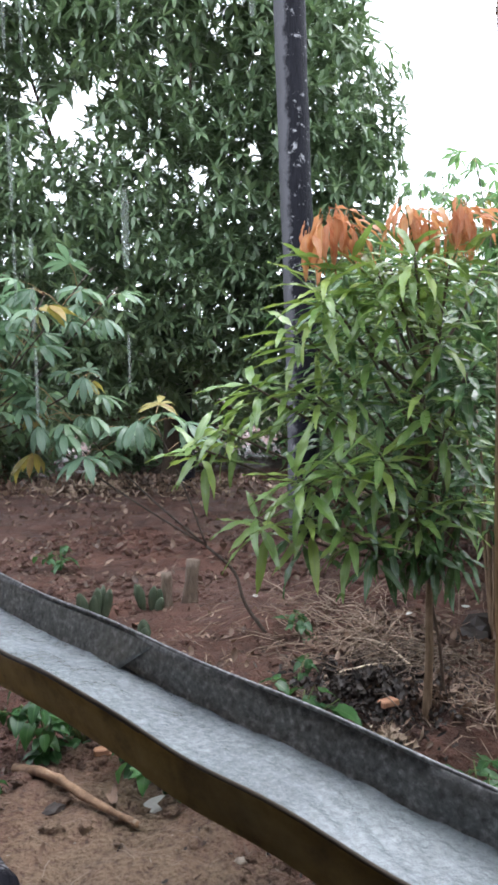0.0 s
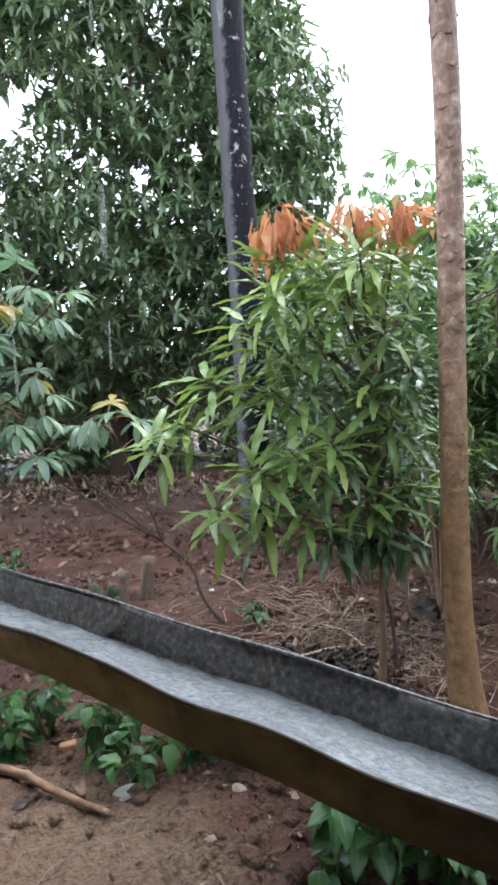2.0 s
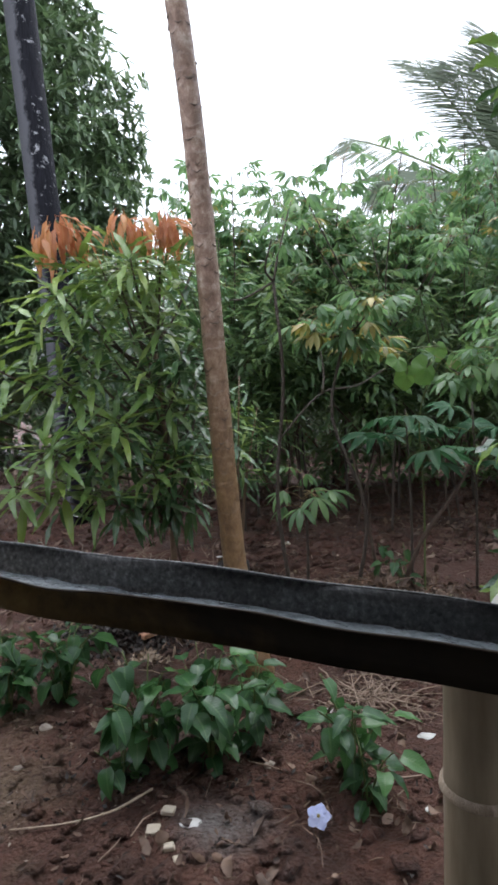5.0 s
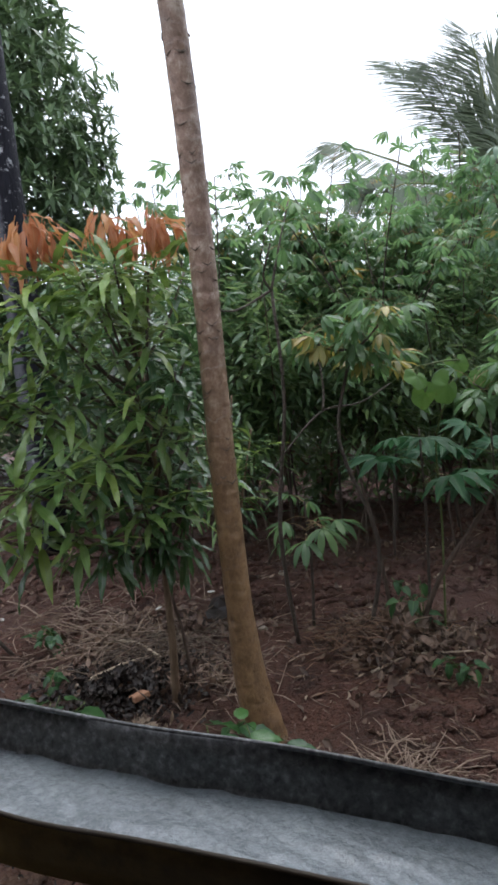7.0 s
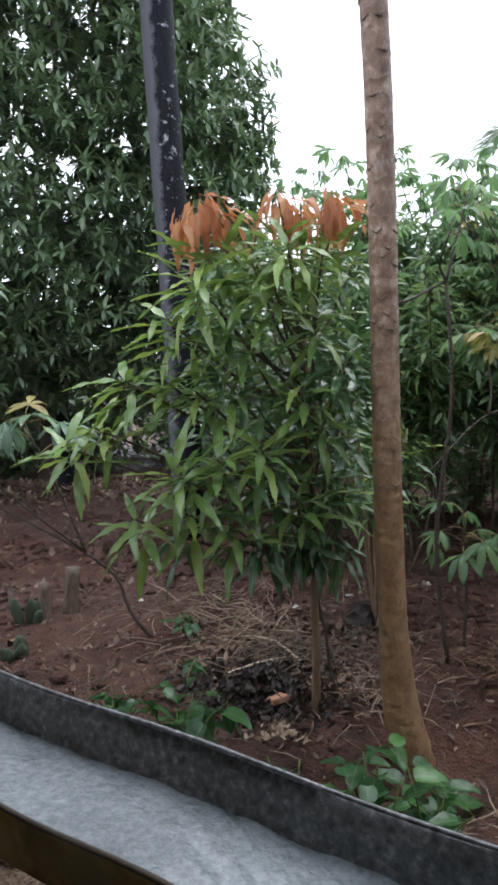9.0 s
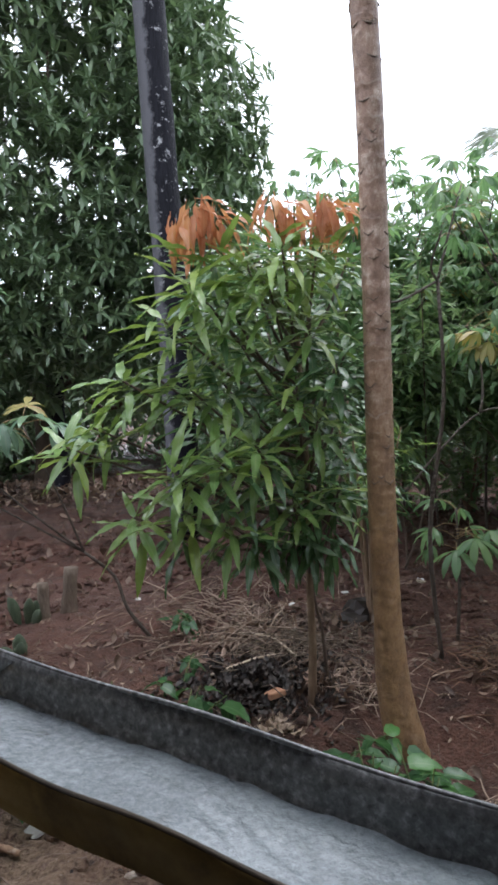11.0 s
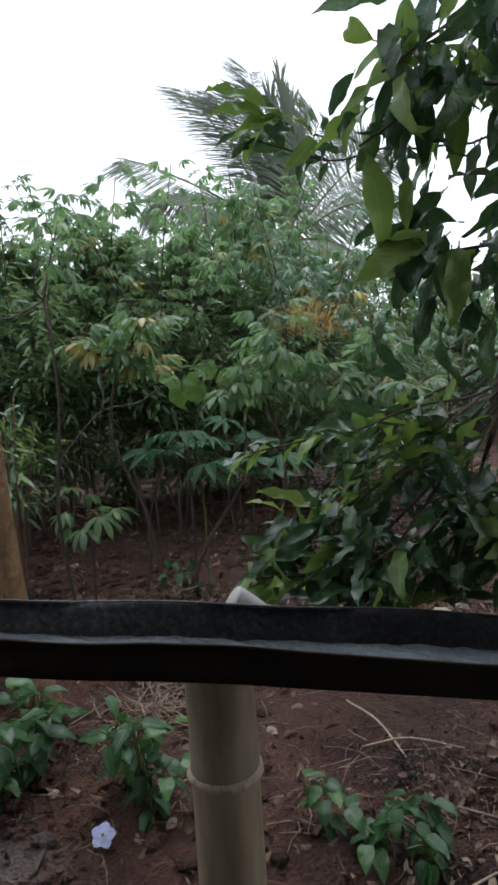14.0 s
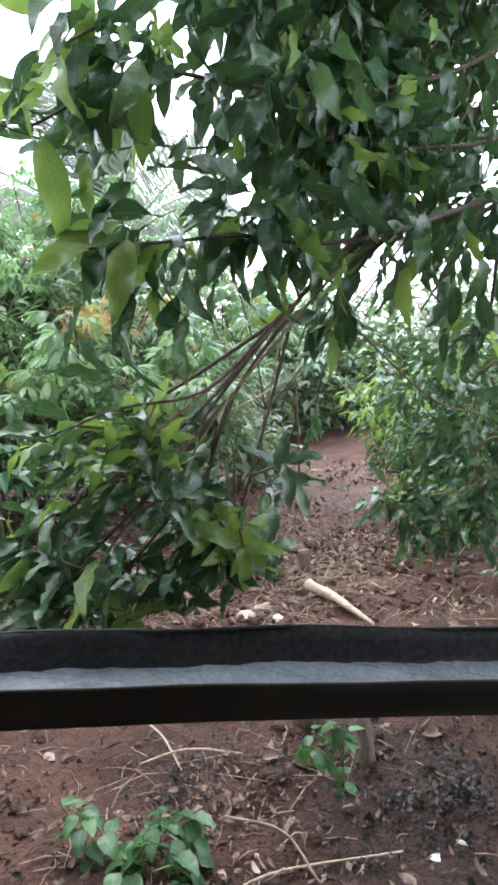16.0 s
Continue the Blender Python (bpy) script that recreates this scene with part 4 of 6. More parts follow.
        if not any((x - lx) ** 2 + (z - lz) ** 2 < (0.88 * r) ** 2 for lx, ly, lz, r in lobes):
            continue
        p = Vector((x, rand(7.7, 9.0), z))
        q = eye + (p - eye) * ((7.0 - eye.y) / (p.y - eye.y))
        if any((q.x - gx) ** 2 + (q.z - gz) ** 2 < gr * gr for gx, gy, gz, gr in gaps):
            continue
        for k in range(4):
            crown.join(SMALL_SHAPES[k % 3], aim(p - base, turned(rand(0, 6.28), rand(-1.0, 0.6)), (rand(-.5, .5), -0.6, 1), rand(1.3, 2.2)))
    tagged(part("crown", crown.mesh("crown", TREE_LEAF), top), kind="stuff")
    return top


big_tree()


def dark_post(name, label, x, y, height, r, lean=(0, 0), material=DARK_POLE, stub=False):
    top = thing(name, label, "post", (x, y, -0.05))
    line = [Vector((lean[0] * u + 0.012 * math.sin(u * 8), lean[1] * u, height * u)) for u in np.linspace(0, 1, 30)]
    part("shaft", tube(line, [r * (1.06 - 0.12 * i / 29) for i in range(30)], 14, 0.035).mesh("shaft", material), top)
    if stub:
        part("broken_top", tube([line[-1] + Vector((-r * 0.5, 0, -0.01)), line[-1] + Vector((0, 0, 0.02)), line[-1] + Vector((r * 1.6, 0, 0.035))], (r * 0.5, r * 0.4, r * 0.2), 8).mesh("broken_top", STUMP), top, "pale broken wood end")
    return top


dark_post("wooden_pole", "tall wet blackened wooden pole with pale flecks", 0.445, 6.2, 8.5, 0.14, (-0.15, 0), LIT_SIDE_POLE)
dark_post("broken_post", "dark broken wooden post with a pale splintered top", -0.95, 8.9, 2.0, 0.1, (0.02, 0), DARK_POLE, True)


# ---- cassava ----
def cassava(name, label, x, y, height, seed, leaves, single, size=1.0, forks=2, bare=0.45, yellow=0.0, lean=(0.0, 0.0), group="cassava plants", tops=(), reach=0.95, low=0.0, wide=0.45):
    """A cassava shrub: knobbly bare stems that fork, palmate leaves towards the ends. single: every leaf an object of its own."""
    random.seed(seed)
    top = thing(name, label, "shrub", on_ground(x, y, -0.03), group)
    stems, ends = [], []
    main = [Vector((0, 0, 0)), Vector((lean[0] * 0.2 + rand(-.07, .07), lean[1] * 0.2 + rand(-.05, .05), height * bare * 0.35)), Vector((lean[0] * 0.45 + rand(-.08, .08), lean[1] * 0.45 + rand(-.05, .05), height * bare * 0.7)), Vector((lean[0] * 0.7, lean[1] * 0.7, height * bare))]
    part("stem", tube(bow(main, 4), (0.012, 0.008), 7, 0.06).mesh("stem", CASSAVA_STEM), top)
    targets = [Vector(q) for q in tops] or [Vector((lean[0] + math.cos(a) * rand(0.15, wide), lean[1] + math.sin(a) * rand(0.15, wide), height * rand(0.7, 1.0))) for a in [rand(0, 1) + 6.28 * i / forks for i in range(forks)]]
    for q in targets:
        line = bow([main[-1], main[-1].lerp(q, 0.5) + Vector((rand(-.05, .05), rand(-.05, .05), -0.04)), q], 5)
        part("branch", tube(line, (0.007, 0.004), 6, 0.06).mesh("branch", CASSAVA_STEM), top)
        ends.append(line)
    far, old, near = Shape(), Shape(), Leaves(top)
    for i in range(leaves):
        line = ends[i % len(ends)]
        u = 1 - rand(0, 1) ** 1.25 * reach
        k = min(len(line) - 1, int(u * (len(line) - 1) + 0.5))
        if line[k].z < low:
            continue
        d = turned(i * 2.399 + rand(-.3, .3), rand(-0.15, 0.75) * (0.4 + 0.6 * u))
        m = aim(line[k], d, (rand(-.2, .2), rand(-.2, .2), 1), size * rand(0.8, 1.15))
        aged = random.random() < yellow * (1.6 - u)
        if single:
            near.add("yellow" if aged else "wet_sheen_cassava" if x < 0.3 or x > 3.0 else "cassava", m)
        else:
            (old if aged else far).join(random.choice(FAR_PALMATE), m)
    near.finish()
    if far.n:
        tagged(part("foliage", far.mesh("foliage", CASSAVA_LEAF, RED_STALK), top), kind="stuff")
    if old.n:
        tagged(part("old_foliage", old.mesh("old_foliage", YELLOW_LEAF, RED_STALK), top, "yellowing leaves"), kind="stuff")
    return top


CASSAVA = "tall cassava shrub with drooping green palmate leaves"
cassava("cassava_shrub", "leaning cassava shrub with drooping wet palmate leaves", -2.2, 3.95, 2.0, 11, 54, True, 1.0, 4, 0.6, 0.03, (0.75, -0.4), tops=[(0.92, -0.46, 2.10), (1.10, -0.39, 1.99), (1.35, -0.34, 2.14), (1.47, -0.30, 2.04), (1.03, -0.38, 1.80), (0.79, -0.46, 1.68), (1.35, -0.28, 1.56), (0.82, -0.44, 1.42), (1.07, -0.36, 1.35)], reach=0.35)
cassava("cassava_shrub", "leaning cassava shrub with drooping wet palmate leaves", -1.9, 3.7, 2.25, 12, 44, True, 1.1, 4, 0.45, 0.0, (0.1, -0.1), reach=0.55, low=1.0)
cassava("cassava_shrub", "leaning cassava stem with a tuft of drooping leaves", 0.06, 3.72, 1.2, 13, 20, True, 1.05, 1, 0.45, 0.12, (-0.5, 0.0), tops=[(-1.06, -0.1, 1.27), (-0.62, -0.02, 1.25), (-1.2, -0.1, 1.15)], reach=0.25)
for x, y, h, seed, n, old, low in [(1.42, 2.95, 2.42, 21, 34, 0.0, 1.95), (1.78, 2.85, 2.0, 22, 54, 0.24, 1.3), (2.25, 2.15, 1.7, 27, 44, 0.0, 1.15), (2.75, 1.85, 1.65, 29, 60, 0.05, 0.9)]:
    cassava("cassava_shrub", "slender cassava plant with broad drooping palmate leaves" + (" turning yellow" if old > 0.1 else ""), x, y, h, seed, int(1.3 * n), True, 0.72, 3, 0.75, old, low=low, wide=0.35)
near_right = [(2.2, 3.3, 2.4, 23, 200, 0.04), (1.35, 3.75, 2.3, 24, 160, 0.0), (2.9, 2.75, 2.3, 25, 200, 0.04), (3.3, 1.95, 1.65, 129, 140, 0.05)]


def set_back(x, y, h):
    """Moves a shrub away from the veranda, taller in step."""
    d = math.hypot(x, y)
    k = 1 + 0.24 * min(1, max(0, (7.2 - d) / 2.5))
    return x * k, y * k, 1.72 + (h - 1.37) * k


for x, y, h, s, n, old in near_right:
    x, y, h = set_back(x, y, h)
    cassava("cassava_shrub", CASSAVA + (" and yellowing old leaves" if old > 0.08 else ""), x, y, h, s, n, True, 0.64, 7, 0.5, old, low=rand(1.05, 1.3), wide=0.85)
mid_right = [(2.2, 4.6, 2.6, 31, 0.0), (3.2, 3.8, 2.6, 32, 0.05), (1.5, 5.2, 2.6, 34, 0.0), (3.6, 4.6, 2.7, 36, 0.0), (4.4, 3.3, 2.3, 37, 0.05), (2.9, 5.6, 2.6, 38, 0.0), (4.8, 4.4, 2.45, 40, 0.0), (0.95, 6.2, 2.5, 47, 0.0), (6.0, 3.7, 2.3, 50, 0.0)]
skyline = [(1.95, 5.1, 3.02, 141), (2.35, 5.05, 3.05, 142), (2.75, 4.9, 3.1, 144), (3.15, 4.7, 3.1, 145), (3.6, 4.45, 3.0, 146)]
for x, y, h, s in skyline:
    cassava("cassava_shrub", "tall cassava shrub whose drooping leaf tufts stand against the sky", x, y, h, s, 150, False, 0.9, 6, 0.62, 0.03, low=1.7, wide=0.6)
for x, y, h, s, old in mid_right:
    x, y, h = set_back(x, y, h)
    cassava("cassava_shrub", CASSAVA, x, y, h, s, 400, False, 0.62, 9, 0.5, old, low=rand(1.1, 1.4), wide=0.95)
random.seed(5)


def fine_shrub(x, y, h, seed):
    """A loose shrub of many narrow leaves among the cassava."""
    random.seed(seed)
    top = thing("narrow_leaved_shrub", "loose shrub with fine narrow grey-green leaves in the hedge", "shrub", on_ground(x, y, -0.03), "hedge shrubs")
    leaf = [blade(0.115, 0.034, lance, 0.3, 0.1 + 0.25 * i, 0.0, 3) for i in range(3)]
    crown = Shape()
    fork = Vector((rand(-.25, .25), rand(-.15, .15), 0.33 * h))
    part("stem", tube(bow([(0, 0, 0), fork * 0.5 + Vector((rand(-.08, .08), 0, 0)), fork], 4), (0.009, 0.007), 6).mesh("stem", MANGO_BARK), top)
    for i in range(8):
        a = i * 0.785 + rand(-.3, .3)
        tip = Vector((math.cos(a) * rand(0.2, 0.9), math.sin(a) * rand(0.2, 0.6), h * rand(0.58, 1.0)))
        line = bow([fork, fork.lerp(tip, 0.5) + Vector((0, 0, 0.06)), tip], 6)
        part("branch", tube(line, (0.008, 0.003), 5).mesh("branch", MANGO_BARK), top)
        for j in range(300):
            k = random.randint(2 if h > 2 else 4, len(line) - 1)
            d = turned(rand(0, 6.28), rand(-0.7, 0.6))
            crown.join(random.choice(leaf), aim(line[k] + d * rand(0.0, 0.26), d + Vector((0, 0, rand(-.4, .4))), (rand(-.6, .6), rand(-.6, .6), 1), rand(0.5, 1.2)))
    tagged(part("foliage", crown.mesh("foliage", HEDGE_LEAF), top), kind="stuff")
    return top


for i, (x, y, h) in enumerate([(1.95, 4.6, 2.35), (2.75, 4.5, 2.35), (3.5, 4.3, 2.3), (1.4, 4.8, 2.4), (1.85, 4.45, 1.95), (2.55, 4.35, 1.95), (3.25, 4.05, 1.85), (3.85, 3.4, 1.7), (1.35, 4.5, 1.9), (4.3, 3.3, 2.2), (2.4, 5.2, 2.8), (1.2, 5.4, 2.55), (3.1, 4.7, 2.6), (2.6, 6.2, 2.7), (3.6, 5.6, 2.6), (4.6, 5.0, 2.5), (1.6, 6.2, 2.6), (5.4, 4.4, 2.3), (3.2, 7.0, 2.9), (5.2, 6.0, 2.6)]):
    fine_shrub(x, y, h, 700 + i)


def far_bush(name, label, x, y, w, h, seed, shapes, material, count=420, size=1.6, group="far bushes", low=0.1):
    """A loose bush of many leaves round a few stems."""
    random.seed(seed)
    top = thing(name, label, "bush", on_ground(x, y, -0.04), group)
    crown = Shape()
    for i in range(6):
        a = rand(0, 6.28)
        tip = Vector((math.cos(a) * w * rand(.3, .8), math.sin(a) * w * rand(.3, .8), h * rand(.6, .95)))
        part("stem", tube(bow([(0, 0, 0), tip * 0.45 + Vector((0, 0, 0.1 * h)), tip], 3), (0.022, 0.006), 5).mesh("stem", TWIG), top)
        for j in range(count // 6):
            u = rand(0.25, 1.1)
            p = tip * u + Vector((random.gauss(0, .28) * w, random.gauss(0, .28) * w, random.gauss(0, .14) * h))
            p.z = min(max(p.z, low * h), 1.05 * h * rand(0.9, 1.0))
            crown.join(random.choice(shapes), aim(p, turned(rand(0, 6.28), rand(-0.7, 0.5)), (rand(-.4, .4), rand(-.4, .4), 1), size * rand(0.7, 1.3)))
    tagged(part("foliage", crown.mesh("foliage", material), top), kind="stuff")
    return top


for i, (x, y, h) in enumerate([(0.9, 7.2, 1.1), (1.7, 6.9, 1.2), (2.5, 6.4, 1.2), (3.2, 6.0, 1.2), (3.9, 5.6, 1.1), (4.6, 5.1, 1.1), (5.3, 4.6, 1.0), (6.0, 4.1, 1.0)]):
    far_bush("bush", "low dark bush in the shade behind the hedge", x, y, 0.75, h, 460 + i, SMALL_SHAPES, HEDGE_LEAF, 900, 0.9, "low hedge bushes", 0.02)


BUSHES = [(8.4, 5.2, 1.2, 1.7), (9.8, 6.8, 1.6, 2.4), (9.2, 3.9, 1.2, 1.6), (11.5, 7.5, 2.0, 2.6), (7.6, 2.2, 1.2, 2.0), (7.4, 0.6, 1.2, 2.4), (6.6, -0.6, 1.2, 2.6), (-0.6, 8.8, 1.1, 1.8), (0.9, 8.6, 1.2, 2.1), (2.2, 8.2, 1.2, 2.3), (3.4, 7.6, 1.3, 2.5), (4.7, 6.8, 1.3, 2.5), (6.0, 5.9, 1.3, 2.3), (-2.2, 9.4, 1.2, 2.0), (-3.8, 9.0, 1.4, 2.4), (-5.4, 8.6, 1.5, 2.6), (7.0, 7.5, 1.6, 2.8),
          (7.2, 5.0, 1.3, 2.0), (8.6, 6.2, 1.8, 2.6), (-1.7, 8.4, 0.9, 1.5), (11, 5.4, 1.8, 2.4), (1.7, 8.0, 0.9, 1.2), (3.0, 7.4, 0.9, 1.2), (4.4, 6.6, 0.9, 1.2), (5.4, 5.6, 0.9, 1.2), (0.4, 9.6, 1.4, 2.6), (-1.6, 10.4, 1.6, 2.8), (-3.0, 8.0, 1.0, 1.5), (-4.4, 7.2, 1.0, 1.7), (9.5, 4.4, 1.4, 1.7), (6.5, 8.5, 1.8, 3.2), (4.2, 9.0, 1.8, 3.2), (2.0, 9.8, 1.8, 3.0)]
for i, (x, y, w, h) in enumerate(BUSHES):
    far_bush("bush", "dense dark green bush at the back of the garden", 1.25 * x, 1.25 * y, w, 1.12 * h, 60 + i, SMALL_SHAPES, TREE_LEAF, 1300, 1.45)


for i in range(30):
    a = radians(-12 + i * 5.2)
    far_bush("bush", "dense dark green bush at the edge of the garden", 13.5 * math.cos(a) + rand(-1, 1), 13.5 * math.sin(a), 1.6, rand(1.9, 3.0), 400 + i, SMALL_SHAPES, TREE_LEAF, 420, 2.6)


def far_woods():
    """Distant tree line round the place, one object."""
    random.seed(77)
    s = Shape()
    for i in range(150):
        a = 6.2832 * i / 150 + rand(-0.02, 0.02)
        r = rand(26, 38)
        c = Vector((math.cos(a) * r, math.sin(a) * r, 0))
        h, w = rand(1.8, 4.2), rand(1.3, 2.4)
        for j in range(70):
            d = Vector((random.gauss(0, .5) * w, random.gauss(0, .5) * w, abs(random.gauss(0.45, .3)) * h))
            s.join(SMALL_SHAPES[j % 3], aim(c + d, turned(rand(0, 6.28), rand(-0.8, 0.6)), size=rand(3.5, 6.5)))
    return tagged(new("far_woods", s.mesh("far_woods", TREE_LEAF)), "distant line of dark green trees", "woods", kind="stuff")


far_woods()


def palm(x, y, height):
    random.seed(8)
    top = thing("coconut_palm", "young coconut palm with ragged feathery fronds behind the hedge", "palm tree", on_ground(x, y, -0.05))
    head = Vector((0.0, 0, height))
    part("trunk", tube(bow([(0, 0, 0), (0.12, 0, height * 0.5), head], 8), (0.09, 0.06), 12, 0.03).mesh("trunk", MANGO_BARK), top)
    right, ahead, up = Vector((0.8, -0.6, 0)), Vector((0.6, 0.8, 0)), Vector((0, 0, 1))
    ways = [right * a + ahead * b + up * c for a, b, c in ((-2.05, 0.0, 1.2), (-1.2, 0.1, 2.0), (-0.85, 0.3, 1.9), (-0.35, 0.0, 2.1), (-0.45, 0.3, 1.9), (-0.2, 0.2, 1.9), (-0.75, 0.2, 1.9), (0.5, 0.2, 1.5), (1.15, 0.0, 1.05), (1.4, -0.3, 0.3),
            (0.95, -0.6, -0.5), (-1.3, -0.6, 0.4), (0.35, -0.8, -0.6), (-0.5, -0.8, -0.4), (1.5, 0.8, 0.7), (0.3, 1.8, 0.9), (-1.0, 1.7, 0.8), (-1.75, -0.3, 0.55), (0.6, 1.2, -0.4))]
    for a, c in ((-0.28, 1.35), (-0.12, 1.75), (0.02, 1.95), (0.12, 1.6), (-0.4, 1.15), (0.24, 1.25)):
        spear = bow([head + Vector((0, 0, -0.1)), head + right * a * 0.5 + up * c * 0.5, head + right * a + up * c], 8)
        frond = part("frond", tube(spear, (0.03, 0.006), 6).mesh("frond", GREEN_STEM), top)
        folded = Shape()
        for k in range(3, len(spear)):
            for q in range(10):
                p = spear[k - 1].lerp(spear[k], q / 10)
                along = (spear[k] - spear[k - 1]).normalized()
                out = along + right * rand(-.32, .32) + ahead * rand(-.25, .25)
                folded.join(blade(rand(0.3, 0.5), 0.026, lance, 0.3, 0.1, 0, 3), aim(p, out, (-0.5, -0.7, rand(-.4, .4))))
        tagged(part("foliage", folded.mesh("foliage", PALM_LEAF), frond), kind="stuff")
    for w in ways:
        d = w
        reach = d.length
        arch = Vector((0, 0, 0.13 * reach if d.z < 0.8 else 0.05 * reach))
        line = bow([head, head + d * 0.45 + arch * 0.9, head + d * 0.8 + arch * 0.6, head + d], 10)
        frond = part("frond", tube(line, (0.02, 0.005), 6).mesh("frond", GREEN_STEM), top)
        leaflets = Shape()
        for k in range(4, len(line)):
            for sub in (0.0, 0.25, 0.5, 0.75):
                p = line[k - 1].lerp(line[k], sub)
                along = (line[k] - line[k - 1]).normalized()
                side = along.cross(Vector((0.2, -0.7, 0.6))).normalized()
                u = k / len(line)
                for sgn in (-1, 1):
                    out = side * sgn * (1.15 - 0.3 * u) + along * (0.35 + 0.4 * u) + Vector((0, 0, -0.3)) + Vector((rand(-.05, .05), rand(-.1, .1), rand(-.05, .05)))
                    leaflets.join(blade(0.8 * math.sin(math.pi * (0.3 + 0.5 * u)) * rand(.85, 1.1), 0.02, lance, 0.3, rand(0.05, 0.4), 0, 3), aim(p, out, (-0.5, -0.7, 0.45)))
        tagged(part("foliage", leaflets.mesh("foliage", PALM_LEAF), frond), kind="stuff")
    return top


palm(5.90, 6.24, 3.02)


# ---- broad-leaved tree that overhangs the gutter ----
def overhanging_tree():
    random.seed(31)
    base = Vector((3.05, -0.55, -0.05))
    top = thing("broadleaf_tree", "broad-leaved tree whose glossy dark branches hang over the gutter", "tree", base)
    trunk = [Vector(p) - base for p in ((3.05, -0.55, -0.05), (3.02, -0.5, 0.7), (2.95, -0.4, 1.35), (2.85, -0.3, 2.0), (2.8, -0.2, 2.9))]
    part("trunk", tube(bow(trunk, 5), (0.085, 0.05), 12, 0.05).mesh("trunk", TWIG), top)
    upper = [[(2.9, -0.35, 1.6), (2.53, -0.13, 1.75), (2.16, -0.04, 1.69), (1.87, 0.03, 1.61), (1.66, 0.1, 1.58), (1.47, 0.15, 1.59), (1.31, 0.17, 1.57), (1.14, 0.2, 1.55)],
             [(2.85, -0.3, 2.1), (2.66, 0.0, 2.49), (2.21, 0.13, 2.2), (1.85, 0.16, 1.88), (1.62, 0.16, 1.69), (1.47, 0.16, 1.6)],
             [(2.82, -0.2, 2.4), (2.56, -0.04, 2.52), (1.99, 0.08, 2.32), (1.6, 0.18, 2.16), (1.32, 0.23, 2.0), (1.15, 0.25, 1.89)],
             [(2.85, -0.3, 2.0), (2.69, -0.07, 2.24), (2.25, 0.07, 2.06), (1.86, 0.17, 1.95), (1.54, 0.2, 1.91), (1.31, 0.22, 1.88), (1.1, 0.27, 1.76)],
             [(2.88, -0.3, 1.8), (2.66, -0.08, 1.97), (2.28, 0.01, 1.87), (2.03, 0.12, 1.84), (1.76, 0.17, 1.76)],
             [(2.16, -0.04, 1.69), (1.92, 0.06, 1.62), (1.83, 0.13, 1.52), (1.8, 0.21, 1.42)],
             [(2.3, -0.07, 1.71), (2.26, 0.0, 1.68), (2.19, 0.05, 1.56), (2.12, 0.11, 1.44)],
             [(2.5, -0.1, 1.74), (2.41, -0.01, 1.69), (2.34, 0.02, 1.41), (2.26, 0.09, 1.35)],
             [(2.8, -0.2, 2.5), (2.5, 0.3, 2.45), (2.1, 0.4, 2.25), (1.8, 0.4, 2.1)],
             [(2.85, -0.3, 2.0), (2.6, 0.3, 2.1), (2.3, 0.4, 1.95), (2.0, 0.35, 1.85)],
             [(2.82, -0.2, 2.6), (2.4, 0.0, 2.75), (1.9, 0.15, 2.6), (1.5, 0.2, 2.45), (1.3, 0.25, 2.2)]]
    lower = [[(1.92, 0.06, 1.66), (1.8, 0.15, 1.57), (1.64, 0.2, 1.43), (1.45, 0.26, 1.29), (1.3, 0.3, 1.2)],
             [(1.9, 0.05, 1.62), (1.78, 0.14, 1.53), (1.62, 0.19, 1.39), (1.47, 0.24, 1.25), (1.36, 0.27, 1.12)],
             [(1.74, 0.16, 1.56), (1.78, 0.19, 1.5), (1.93, 0.15, 1.36), (2.11, 0.08, 1.2), (2.29, 0.02, 1.14)],
             [(1.66, 0.19, 1.46), (1.5, 0.25, 1.3), (1.32, 0.31, 1.17), (1.18, 0.38, 1.09), (1.07, 0.41, 0.98)],
             [(1.68, 0.2, 1.45), (1.53, 0.26, 1.27), (1.45, 0.33, 1.02), (1.34, 0.33, 0.87)],
             [(1.64, 0.2, 1.44), (1.44, 0.25, 1.29), (1.23, 0.28, 1.27), (1.1, 0.34, 1.23)],
             [(1.67, 0.2, 1.44), (1.52, 0.28, 1.24), (1.42, 0.35, 0.95), (1.23, 0.43, 0.85)],
             [(1.63, 0.21, 1.42), (1.4, 0.27, 1.2), (1.17, 0.3, 0.99), (1.06, 0.33, 0.93)]]
    upper.append([(2.8, -0.2, 2.7), (2.459, 0.778, 2.181), (2.251, 1.002, 2.117), (1.995, 1.018, 2.085), (1.803, 1.066, 2.037), (1.627, 1.114, 2.069), (1.499, 1.146, 2.101)])
    lower += [[(1.62, 0.21, 1.42), (1.42, 0.3, 1.22), (1.2, 0.42, 1.05), (1.02, 0.52, 0.97)], [(1.5, 0.26, 1.26), (1.3, 0.36, 1.05), (1.14, 0.45, 0.92), (0.97, 0.53, 0.92)], [(1.45, 0.3, 1.1), (1.3, 0.36, 0.95), (1.2, 0.42, 0.86), (1.08, 0.45, 0.85)], [(1.66, 0.2, 1.4), (1.58, 0.22, 1.2), (1.5, 0.24, 1.02), (1.45, 0.25, 0.9)]]
    leaves = Leaves(top)
